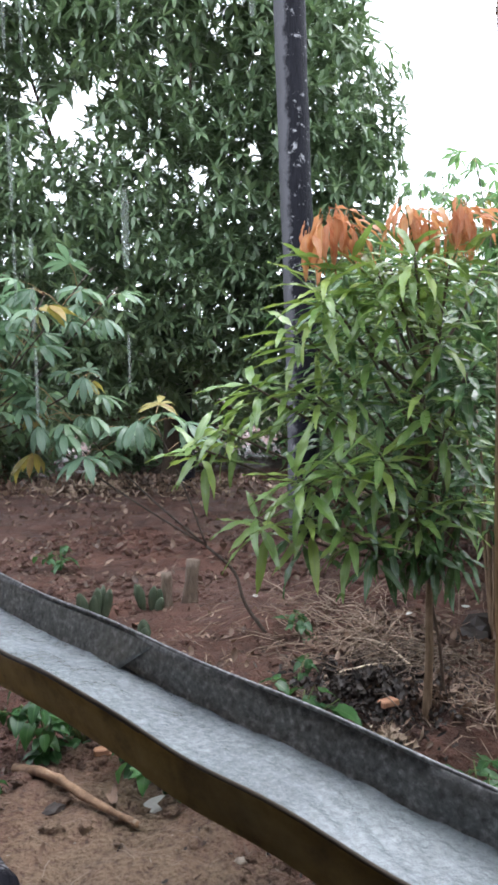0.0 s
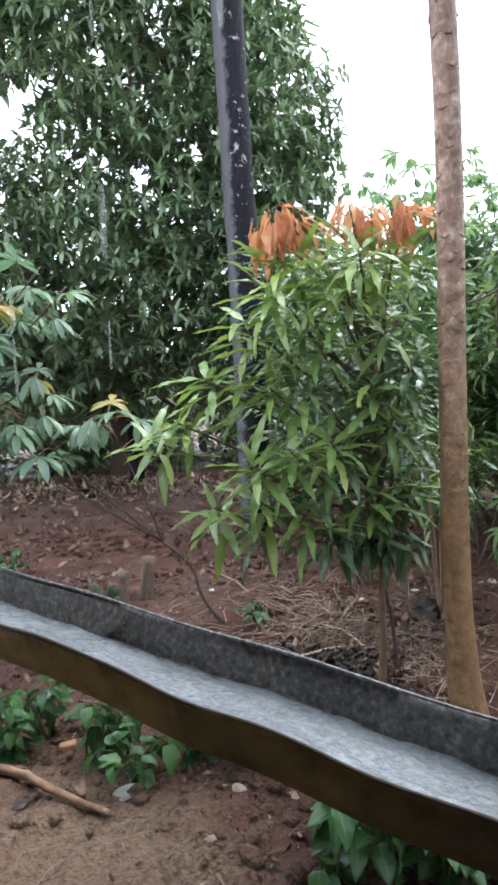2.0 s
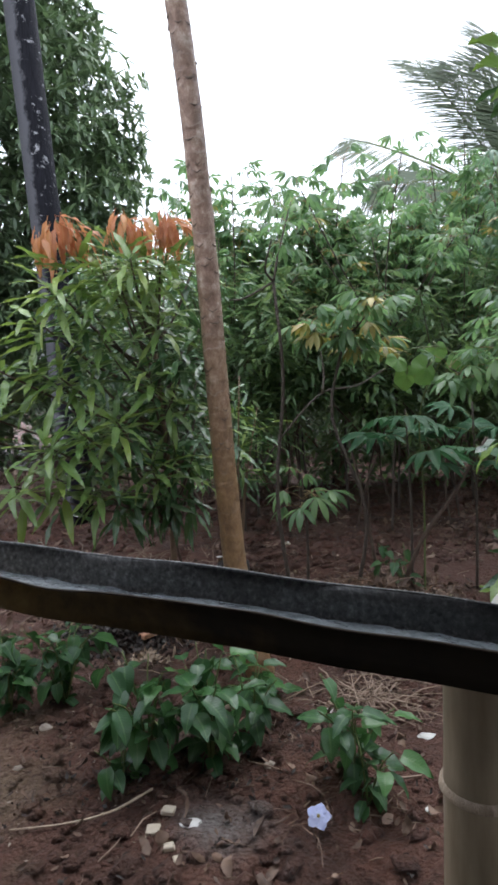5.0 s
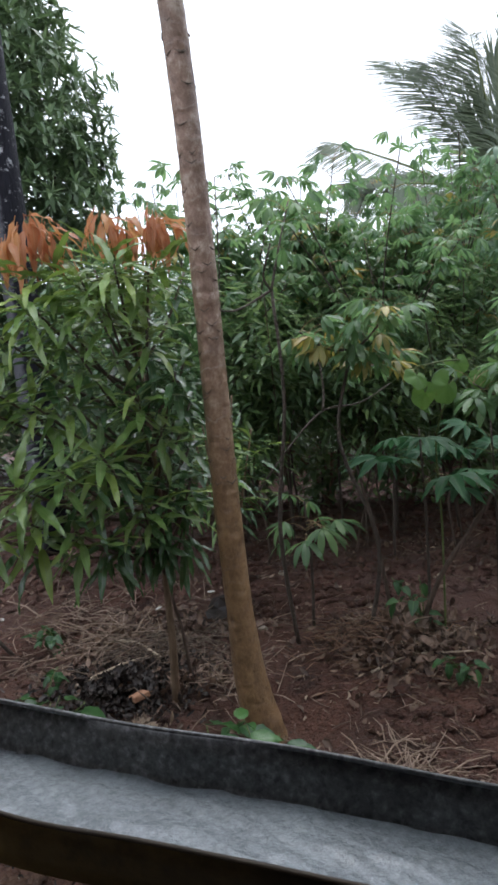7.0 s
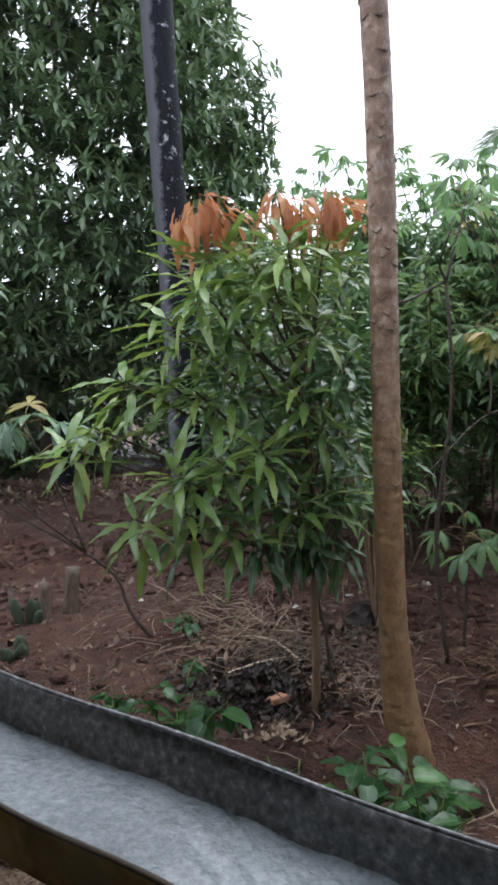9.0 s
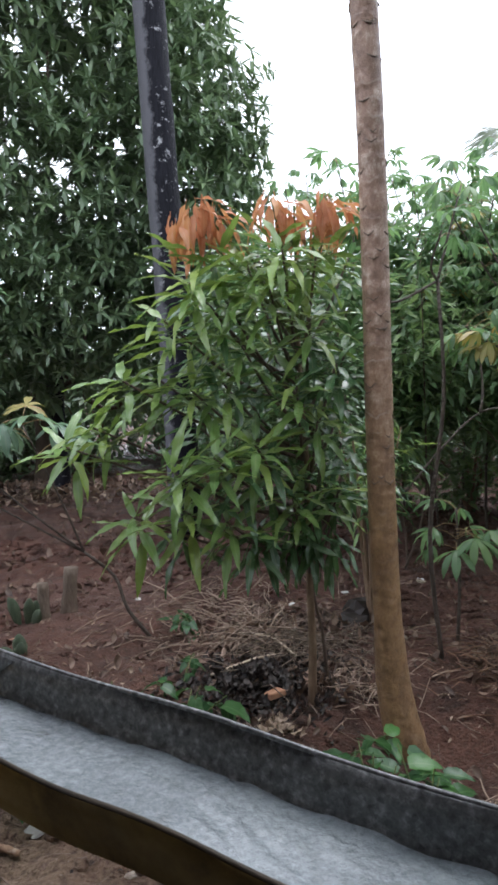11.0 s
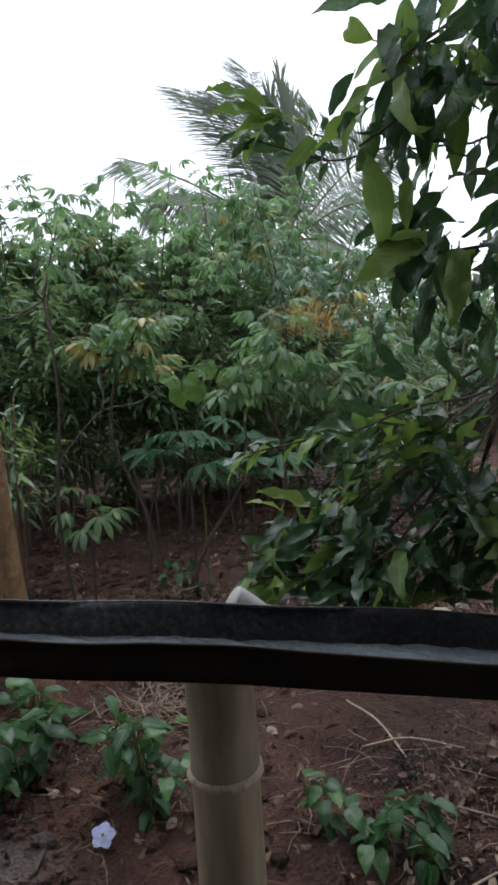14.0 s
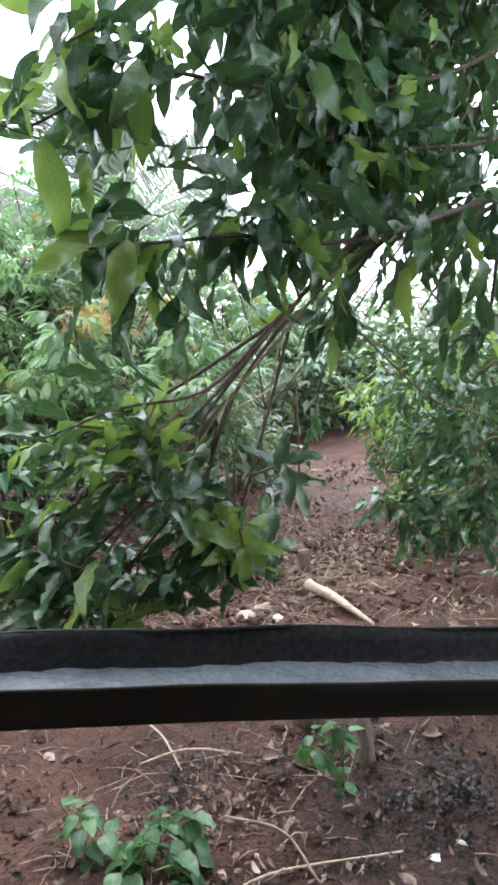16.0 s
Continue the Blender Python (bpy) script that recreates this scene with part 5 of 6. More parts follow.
    for low, lines in ((False, upper), (True, lower)):
        for n, points in enumerate(lines):
            line = bow([Vector(p) - base for p in points], 5)
            thick = (0.008 if n == 0 else 0.0042) if low else (0.006 if n == len(upper) - 1 else 0.009)
            part("branch", tube(line, (thick, 0.0025), 7, 0.05).mesh("branch", TWIG if low and n < 3 else MANGO_BARK), top)
            length = sum((line[i] - line[i - 1]).length for i in range(1, len(line)))
            count = (3, 6, 6)[n] if low and n < 3 else int(length * (74 if low else 62))
            if not low and n == len(upper) - 1:
                count = 30
            if low and n > 2:
                for u in (0.58, 0.68, 0.78, 0.88, 1.0):
                    k = min(len(line) - 1, int(u * (len(line) - 1)))
                    side = Vector((random.gauss(0, 1), random.gauss(0, 1), random.gauss(0, 0.6))).normalized() * (0.09 if u < 1 else 0.0)
                    axis = (line[-1] - line[-4]).normalized() * 0.4 + side * 6 + Vector((rand(-.4, .2), rand(-.5, .2), 0.7))
                    if u < 1:
                        part("branch", tube([line[k], line[k] + side], (0.003, 0.002), 5).mesh("branch", TWIG), top)
                    kind = "bright" if random.random() < 0.28 else "broad"
                    axis.normalize()
                    flat = axis.orthogonal().normalized()
                    for q in range(random.choice((7, 8, 9))):
                        out = (Matrix.Rotation(q * 2.4 + rand(-.3, .3), 3, axis) @ flat) * 0.9 + axis * rand(0.15, 1.1)
                        leaves.add(kind, aim(line[k] + side - axis * 0.012 * q, out, axis + Vector((0, 0, 0.3)), rand(0.45, 0.95)))
                count = int(count * 0.25)
            for i in range(count):
                u = rand(0.62 if low else 0.15, 1.0)
                k = min(len(line) - 2, int(u * (len(line) - 1)))
                p = line[k].lerp(line[k + 1], rand(0, 1))
                along = (line[k + 1] - line[k]).normalized()
                off = Vector((random.gauss(0, 1), random.gauss(0, 1), random.gauss(0, 1)))
                off = (off - along * off.dot(along)).normalized()
                place = p + off * abs(random.gauss(0.0, 0.02 if (n == len(upper) - 1 and not low) else 0.05 if low else 0.065))
                w = off * 0.7 + along * 0.8 + Vector((0, 0, rand(-0.3, 0.8) if low else rand(-1.5, 0.15)))
                bright = random.random() < ((0.22 if u > 0.75 else 0.06) if not low else 0.12)
                face = Vector((rand(-1, 1), rand(-1, 1), rand(0.1, 1.2)))
                leaves.add("bright" if bright else "broad", aim(place, w, face, rand(0.6, 1.1) * (0.85 if low else 0.8 if n == len(upper) - 1 else 1.0)))
    side = [([(2.98, -0.45, 1.0), (3.13, 0.35, 0.95), (3.18, 0.45, 0.74), (3.2, 0.63, 0.68), (3.15, 0.76, 0.63), (3.1, 0.92, 0.65)], 0.008),
            ([(2.98, -0.45, 0.95), (3.13, 0.35, 0.8), (3.18, 0.42, 0.61), (3.14, 0.55, 0.53), (3.11, 0.72, 0.5)], 0.005),
            ([(2.95, -0.4, 1.35), (3.13, 0.33, 1.26), (3.21, 0.5, 1.06), (3.25, 0.63, 0.96), (3.26, 0.82, 0.86)], 0.006),
            ([(2.95, -0.4, 1.4), (3.13, 0.33, 1.45), (3.2, 0.5, 1.32), (3.2, 0.65, 1.2), (3.22, 0.8, 1.15)], 0.005)]
    twigs = [[(2.3, 0.1, 1.8), (2.2, 0.39, 1.45), (2.19, 0.49, 1.3), (2.18, 0.57, 1.07), (2.12, 0.62, 0.96), (2.05, 0.67, 0.9)],
             [(2.42, 0.1, 1.85), (2.33, 0.34, 1.6), (2.26, 0.47, 1.46), (2.17, 0.6, 1.29), (2.07, 0.72, 1.21), (1.99, 0.8, 1.17)]]
    for points, thick in side:
        line = bow([Vector(p) - base for p in points], 5)
        part("branch", tube(line, (thick, 0.0025), 7, 0.05).mesh("branch", TWIG), top)
        for i in range(120):
            k = random.randint(6, len(line) - 1)
            d = Vector((random.gauss(0, 1), random.gauss(0, 1), random.gauss(-0.1, 0.8))).normalized()
            leaves.add("bright" if random.random() < 0.06 else "broad", aim(line[k] + d * rand(0.0, 0.14), d + Vector((0, 0, rand(-0.6, 0.2))), (rand(-.7, .7), rand(-.9, .4), rand(0.2, 1.0)), rand(0.5, 1.0)))
    for n, points in enumerate(twigs):
        line = bow([Vector(p) - base for p in points], 5)
        part("twig", tube(line, (0.0035, 0.0015), 6, 0.08).mesh("twig", MANGO_BARK if n == 0 else PALE_STICK), top)
        for i in range(16 if n == 0 else 0):
            k = random.randint(len(line) // 2, len(line) - 1)
            leaves.add("broad", aim(line[k], (rand(-.5, .5), rand(-.5, .5), -1), (rand(-1, 1), rand(-1, 1), 0.3), rand(0.4, 0.7)))
    reach = bow([Vector(p) - base for p in ((1.62, 0.21, 1.42), (1.46, 0.42, 1.28), (1.3, 0.6, 1.2), (1.15, 0.75, 1.16))], 6)
    part("branch", tube(reach, (0.005, 0.002), 6, 0.05).mesh("branch", MANGO_BARK), top)
    for i in range(20):
        k = random.randint(6, len(reach) - 1)
        d = Vector((rand(-1.0, 0.6), rand(-0.7, 0.9), rand(-0.25, 0.35)))
        leaves.add("bright" if random.random() < 0.6 else "broad", aim(reach[k], d, (rand(-.3, .3), rand(-.5, .2), 1), rand(0.6, 1.0)))
    for foot, tip in (((1.11, 0.263, 1.741), (1.102, 0.201, 1.574)), ((1.215, 0.204, 1.601), (1.051, 0.247, 1.526)), ((1.541, 0.116, 1.823), (1.491, 0.117, 1.677)), ((1.213, 0.24, 2.03), (1.196, 0.235, 1.89)), ((1.273, 0.181, 1.846), (1.254, 0.179, 1.705)), ((1.232, 0.225, 1.849), (1.237, 0.229, 1.723)), ((1.26, 0.25, 1.93), (1.12, 0.26, 1.9)), ((1.26, 0.2, 1.86), (1.14, 0.2, 1.8))):
        foot, tip = Vector(foot) - base, Vector(tip) - base
        leaves.add("bright" if random.random() < 0.8 else "broad", aim(foot, tip - foot, (rand(-1, -0.2), rand(-1, -0.2), rand(0.1, 0.8)), (tip - foot).length / 0.14))
    for foot, tip in (((1.595, 1.098, 2.165), (1.323, 1.05, 2.229)), ((1.579, 1.098, 2.149), (1.307, 1.018, 2.149)), ((1.627, 1.114, 2.149), (1.499, 1.098, 2.293)), ((1.579, 1.066, 2.133), (1.371, 1.018, 2.133)), ((1.707, 1.082, 2.133), (1.739, 1.05, 2.253)), ((1.771, 1.082, 2.133), (1.819, 1.082, 2.245)),
                      ((1.739, 1.082, 2.101), (1.579, 1.018, 2.005)), ((1.627, 1.082, 2.133), (1.499, 1.018, 2.069)), ((1.659, 1.098, 2.117), (1.547, 1.082, 2.213)), ((1.723, 1.082, 2.117), (1.659, 1.114, 2.245)), ((1.547, 1.13, 2.117), (1.451, 1.178, 2.037))):
        foot, tip = Vector(foot) - base, Vector(tip) - base
        leaves.add("bright" if random.random() < 0.7 else "broad", aim(foot, tip - foot, (rand(-.6, .6), -0.7, rand(0.3, 1.0)), (tip - foot).length / 0.15))
    for i in range(1400):
        u = rand(0, 1) ** 0.75
        p = Vector((1.42 + 1.58 * u, rand(0.0, 0.25) + rand(0.0, 0.75) * u, 1.84 + rand(-0.08, 1.0) * (0.55 + 0.45 * u))) - base
        leaves.add("bright" if random.random() < 0.13 else "broad", aim(p, Vector((rand(-1, 1), rand(-1, 1), rand(-1.6, 0.2))), (rand(-1, 1), rand(-1, 1), rand(0.1, 1.2)), rand(0.65, 1.15)))
    # Unseen crown overhead, added to shade the soil and leaves beneath.
    for i in range(6600):
        d = Vector((random.gauss(0, 1), random.gauss(0, 1), random.gauss(0, 1))).normalized() * rand(0.3, 1.0) ** 0.5
        p = Vector((2.6 + 1.9 * d.x, 0.15 + 1.4 * d.y, 3.4 + 0.85 * d.z)) - base
        leaves.add("broad", aim(p, Vector((rand(-1, 1), rand(-1, 1), rand(-1.6, 0.2))), (rand(-1, 1), rand(-1, 1), 1), rand(0.9, 1.4)))
    for i in range(24):
        a = trunk[-1].lerp(trunk[-2], rand(0, 0.9))
        q = Vector((rand(1.7, 2.9), rand(0.0, 0.8), rand(1.8, 2.8))) - base
        part("branch", tube(bow([a, a.lerp(q, 0.5) + Vector((0, 0, 0.12)), q], 4), (0.009, 0.003), 5).mesh("branch", TWIG), top)
    leaves.finish()
    return top


overhanging_tree()
random.seed(40)


def leafy_bush(name, label, x, y, w, h, seed, count, kinds, size, bare=0.12):
    """A bush whose leaves are parts."""
    random.seed(seed)
    top = thing(name, label, "bush", on_ground(x, y, -0.03))
    leaves = Leaves(top)
    for i in range(7):
        a = 6.28 * i / 7 + rand(-.3, .3)
        tip = Vector((math.cos(a) * w * rand(.4, .9), math.sin(a) * w * rand(.4, .9), h * rand(.65, 1.0)))
        line = bow([(0, 0, 0), tip * 0.4 + Vector((0, 0, 0.12 * h)), tip], 5)
        part("branch", tube(line, (0.014, 0.004), 6).mesh("branch", TWIG), top)
        for j in range(count // 7):
            u = rand(bare, 1.0)
            k = min(len(line) - 2, int(u * (len(line) - 1)))
            off = turned(rand(0, 6.28), rand(-.6, .8))
            leaves.add(random.choice(kinds), aim(line[k] + off * rand(0.01, 0.2), off + Vector((0, 0, rand(-.6, .2))), (rand(-.4, .4), rand(-.4, .4), 1), size * rand(0.7, 1.15)))
    leaves.finish()
    return top


leafy_bush("slender_shrub", "slender dark shrub with long narrow leaves behind the trunk", 1.30, 3.60, 0.28, 1.4, 57, 260, ("dark_mango", "dark_mango", "mango"), 0.75, 0.6)
leafy_bush("yellow_green_bush", "yellowish green leafy bush beside the path", 4.75, 1.3, 0.75, 1.7, 51, 1700, ("bright", "broad", "broad"), 0.8)
leafy_bush("dark_green_bush", "dark green leafy bush on the littered soil", 3.95, 0.45, 0.8, 1.8, 52, 1300, ("broad",), 1.0)
leafy_bush("dark_green_bush", "dark green leafy bush on the littered soil", 5.6, 2.1, 0.9, 1.5, 53, 700, ("broad", "bright"), 1.1)
leafy_bush("dark_green_bush", "dark green leafy bush on the littered soil", 5.2, 0.4, 0.95, 2.3, 54, 1300, ("broad",), 1.1)


# ---- weeds ----
def weed(x, y, height, leaves, seed, size=1.0, spread=0.13):
    random.seed(seed)
    height, leaves, size, spread = height * 1.25, int(leaves * 2.1), size * 0.84, spread * 1.2
    top = thing("weed", "small soft green broad-leaved weed growing in wet soil", "weed", on_ground(x, y, -0.01), "garden weeds")
    stems = []
    for i in range(max(2, leaves // 6)):
        a = rand(0, 6.28)
        tip = Vector((math.cos(a) * spread * rand(.4, 1.2), math.sin(a) * spread * rand(.4, 1.2), height * rand(0.6, 1.1)))
        line = bow([(0, 0, 0), tip * 0.5 + Vector((0, 0, 0.2 * height)), tip], 4)
        part("stem", tube(line, (0.004, 0.002), 5).mesh("stem", GREEN_STEM), top)
        stems.append(line)
    for i in range(leaves):
        line = stems[i % len(stems)]
        k = random.randint(1, len(line) - 1)
        d = turned(i * 2.4 + rand(-.3, .3), rand(-1.0, .3))
        part("leaf", random.choice(WEED_MESH), top, m=aim(line[k] + d * 0.035 * size, d, (rand(-.3, .3), rand(-.3, .3), 1), size * rand(0.75, 1.25)))
    return top


WEEDS = [(-0.85, 2.5, 0.24, 28, 0.95), (-0.72, 2.6, 0.2, 20, 0.95), (-0.45, 2.45, 0.24, 28, 1.0), (-0.3, 2.25, 0.18, 18, 0.95), (-0.1, 2.3, 0.26, 26, 1.0), (0.12, 2.3, 0.3, 26, 1.1), (0.38, 1.68, 0.3, 26, 1.1), (0.58, 1.6, 0.32, 28, 1.1), (0.75, 1.66, 0.24, 16, 1.05), (0.27, 1.62, 0.16, 12, 0.9),
         (1.0, 1.35, 0.24, 20, 1.1), (0.98, 1.22, 0.16, 10, 0.95), (1.4, 0.66, 0.15, 13, 0.85), (1.5, 0.52, 0.13, 12, 0.9), (1.34, 0.78, 0.13, 8, 0.7), (2.05, 0.42, 0.22, 13, 0.68), (0.7, 2.28, 0.12, 8, 1.0), (1.0, 2.02, 0.13, 8, 1.1), (0.84, 2.0, 0.1, 6, 1.0),
         (0.16, 2.95, 0.11, 8, 0.85), (0.28, 3.6, 0.12, 10, 0.8), (2.75, 0.3, 0.2, 12, 0.9), (-1.6, 5.2, 0.16, 12, 0.9), (1.9, 2.25, 0.12, 8, 0.8), (2.05, 2.75, 0.25, 12, 0.9), (-0.95, 2.25, 0.12, 8, .8)]
for i, (x, y, h, n, size) in enumerate(WEEDS):
    weed(x, y, h, n, 300 + i, size)


def broad_seedling(x, y, height, seed, leaves, size, label, meshes=None):
    """A seedling with large lobed leaves on long stalks."""
    random.seed(seed)
    top = thing("seedling", label, "plant", on_ground(x, y, -0.02))
    part("stem", tube(bow([(0, 0, 0), (0.02, 0.01, height * 0.5), (0.0, 0.0, height)], 4), (0.01, 0.005), 6).mesh("stem", CASSAVA_STEM), top)
    for i in range(leaves):
        d = turned(i * 2.4, rand(-0.1, 0.5))
        part("leaf", random.choice(meshes or CASSAVA_MESH), top, m=aim((0, 0, height * rand(0.7, 1.0)), d, (0, 0, 1), size * rand(0.7, 1.15)))
    return top


broad_seedling(1.6, 3.15, 0.72, 71, 11, 0.9, "low drooping cassava seedling with long leaves")
broad_seedling(2.1, 2.78, 1.1, 72, 8, 1.0, "spindly seedling with bluish green lobed leaves", LOBED_MESH)
broad_seedling(2.5, 2.72, 1.12, 73, 8, 1.0, "spindly seedling with bluish green lobed leaves", LOBED_MESH)


def vine():
    random.seed(90)
    top = thing("broad_leaved_vine", "thin vine with large light green heart-shaped leaves", "vine", on_ground(2.12, 2.68, -0.02))
    line = bow([(0, 0, 0), (0.03, 0.02, 0.6), (0.0, -0.02, 1.1), (0.05, -0.18, 1.4), (-0.08, -0.24, 1.44), (-0.28, -0.24, 1.42)], 5)
    part("stem", tube(line, (0.006, 0.003), 6).mesh("stem", GREEN_STEM), top)
    leaves = Leaves(top)
    for p in ((-0.27, -0.26, 1.42), (-0.2, -0.22, 1.36), (-0.1, -0.3, 1.38), (-0.02, -0.2, 1.47), (0.05, -0.3, 1.4), (0.16, -0.24, 1.46), (0.26, -0.2, 1.4), (-0.14, -0.1, 1.28)):
        d = Vector((rand(-.6, .6), rand(-.8, .1), rand(-1.2, -0.5)))
        leaves.add("vine", aim(p, d, (rand(-.8, .8), -0.8, rand(0.2, 0.9)), rand(0.6, 1.2)))
        near = min(line, key=lambda q: (q - Vector(p)).length)
        part("stalk", tube([near, Vector(p)], (0.002, 0.0016), 4).mesh("stalk", GREEN_STEM), top)
    leaves.finish()
    return top


vine()


def yellow_strands(x, y, z):
    """A tangle of thin leafless strands over the hedge."""
    random.seed(66)
    s = Shape()
    for i in range(70):
        a = Vector((x + random.gauss(0, 0.09), y + random.gauss(0, 0.05), z + random.gauss(0, 0.035)))
        b = a + Vector((rand(-.22, .22), rand(-.1, .1), rand(-.1, .08)))
        s.join(tube(bow([a, a.lerp(b, 0.5) + Vector((0, 0, rand(-.05, .06))), b], 3), (0.0022, 0.0014), 4, cap=False))
    return tagged(new("tangled_vine", s.mesh("tangled_vine", DODDER)), "tangle of thin orange-yellow strands over the hedge", "vine", kind="stuff")


yellow_strands(2.38, 1.88, 1.58)


# ---- sticks, stumps and scraps on the soil ----
def stick(name, label, points, r0, r1, material=TWIG, category="stick", ripple=0.12):
    line = bow(points, 5)
    ob = new(name, tube(line, (r0, r1), 9, ripple).mesh(name, material))
    return tagged(ob, label, category)


stick("fallen_branch", "orange-brown fallen branch lying on sandy soil", [on_ground(-0.92, 2.38, 0.03), on_ground(-0.75, 2.27, 0.035), on_ground(-0.58, 2.15, 0.03), on_ground(-0.40, 2.06, 0.02)], 0.019, 0.01, FALLEN_BARK, ripple=0.28)
stick("dark_log", "dark weathered log lying on sandy soil", [on_ground(-1.3, 2.2, 0.05), on_ground(-0.97, 1.87, 0.06), on_ground(-0.72, 1.6, 0.05)], 0.12, 0.11, DARK_POLE, "log", 0.05)
stick("peeled_stick", "pale peeled stick lying on the littered path", [on_ground(3.3, 1.5, 0.05), on_ground(3.22, 1.25, 0.035), on_ground(3.12, 0.97, 0.02)], 0.032, 0.01, PALE_STICK, ripple=0.16)
stick("peeled_stick", "pale peeled stick lying on the littered path", [on_ground(3.64, 2.1, 0.03), on_ground(3.6, 2.0, 0.03), on_ground(3.54, 1.86, 0.03)], 0.02, 0.022, PALE_STICK)
stick("dry_stalk", "thin bowed pale dry stalk on wet soil", [on_ground(0.36, 1.52, 0.02), on_ground(0.22, 1.46, 0.03), on_ground(0.08, 1.48, 0.02), on_ground(-0.08, 1.52, 0.01)], 0.004, 0.003, PALE_STICK)
stick("dry_stalk", "thin bowed pale dry stalk on wet soil", [on_ground(1.93, 1.33, 0.02), on_ground(1.87, 1.1, 0.03), on_ground(1.76, 0.86, 0.015)], 0.005, 0.003, PALE_STICK)
stick("dry_stalk", "thin bowed pale dry stalk on wet soil", [on_ground(1.72, 1.03, 0.02), on_ground(1.84, 0.92, 0.03), on_ground(1.98, 0.79, 0.015)], 0.004, 0.003, PALE_STICK)
stick("dry_stalk", "long thin dry stalk across the soil", [on_ground(1.2, 0.55, 0.02), on_ground(1.4, 0.42, 0.03), on_ground(1.62, 0.36, 0.02), on_ground(1.9, 0.12, 0.02)], 0.005, 0.003, PALE_STICK)
stick("dry_stalk", "long thin dry stalk across the soil", [on_ground(1.7, 0.6, 0.02), on_ground(1.75, 0.42, 0.03), on_ground(1.66, 0.22, 0.02)], 0.005, 0.003, STRAW)
stick("dry_stalk", "long pale dry stalk on the soil", [on_ground(0.42, 3.55, 0.04), on_ground(0.62, 3.3, 0.07), on_ground(0.72, 3.05, 0.05)], 0.009, 0.006, PALE_STICK)
stick("dry_stalk", "long pale dry stalk on the soil", [on_ground(0.3, 3.0, 0.04), on_ground(0.52, 3.06, 0.06), on_ground(0.72, 3.2, 0.03)], 0.008, 0.005, PALE_STICK)
stick("dry_stalk", "long pale dry stalk on the soil", [on_ground(1.55, 2.45, 0.03), on_ground(1.8, 2.5, 0.05), on_ground(2.1, 2.42, 0.03)], 0.007, 0.004, PALE_STICK)
stick("leaning_stem", "thin dark leaning stem rooted in the litter", [on_ground(2.0, 2.75, 0.0), (2.1, 2.65, 0.35), (2.27, 2.57, 0.62), (2.45, 2.53, 0.9)], 0.014, 0.009, MANGO_BARK)
stick("leaning_stem", "thin dark leaning stem rooted in the litter", [on_ground(1.95, 2.88, 0.0), (1.9, 2.93, 0.5), (1.84, 2.98, 0.9)], 0.012, 0.008, MANGO_BARK)
stick("forked_twig", "bare pale forked twig among cassava stems", [(1.45, 3.52, 0.70), (1.68, 3.47, 0.98), (1.89, 3.43, 1.17), (2.1, 3.36, 1.2), (2.28, 3.3, 1.3)], 0.0065, 0.004, CASSAVA_STEM)
stick("forked_twig", "bare pale forked twig among cassava stems", [(1.89, 3.43, 1.17), (1.91, 3.44, 1.3), (1.89, 3.44, 1.5)], 0.008, 0.005, CASSAVA_STEM)


def stump(x, y, r, h, label, name="cut_stump", material=STUMP, lean=0.0):
    top = thing(name, label, "stump", on_ground(x, y, -0.03))
    line = [Vector((lean * u, 0.02 * u, (h + 0.03) * u)) for u in np.linspace(0, 1, 7)]
    part("trunk", tube(line, [r * (1.3 - 0.3 * min(1, i / 3)) for i in range(7)], 12, 0.09).mesh("trunk", material), top)
    return top


stump(-0.60, 4.25, 0.035, 0.22, "short cut cassava stump standing in soil")
stump(-0.46, 4.33, 0.045, 0.28, "short cut cassava stump standing in soil", lean=0.03)
stump(2.27, 0.72, 0.055, 0.3, "dark weathered tree stump beside litter", material=MANGO_BARK)
stump(2.23, 0.44, 0.026, 0.17, "short pale cut stump in the soil")
stump(3.52, 1.68, 0.035, 0.16, "short cut cassava stump standing in soil")


def green_shoot(x, y, h, seed):
    """Fleshy upright club-shaped shoots."""
    random.seed(seed)
    top = thing("cactus_clump", "cluster of upright grey-green cactus pads in bare soil", "plant", on_ground(x, y, -0.02))
    for i in range(5):
        a = rand(0, 6.28)
        b = Vector((math.cos(a), math.sin(a), 0)) * rand(0.01, 0.06)
        tip = b * 2.2 + Vector((0, 0, h * rand(0.55, 1.0)))
        part("pad", tube(bow([b, b.lerp(tip, 0.5), tip], 4), (0.012, 0.016, 0.021, 0.026, 0.029, 0.03, 0.027, 0.02, 0.008), 8).mesh("shoot", CACTUS), top, m=Matrix.Rotation(rand(-.8, .8), 4, "Z") @ Matrix.Diagonal((1.25, 0.5, 1.15, 1.0)))
    return top


green_shoot(-1.02, 4.02, 0.22, 1)
green_shoot(-0.72, 4.26, 0.2, 2)
green_shoot(-0.66, 3.7, 0.12, 3)
green_shoot(3.55, 2.19, 0.22, 4)
green_shoot(3.42, 2.05, 0.2, 5)


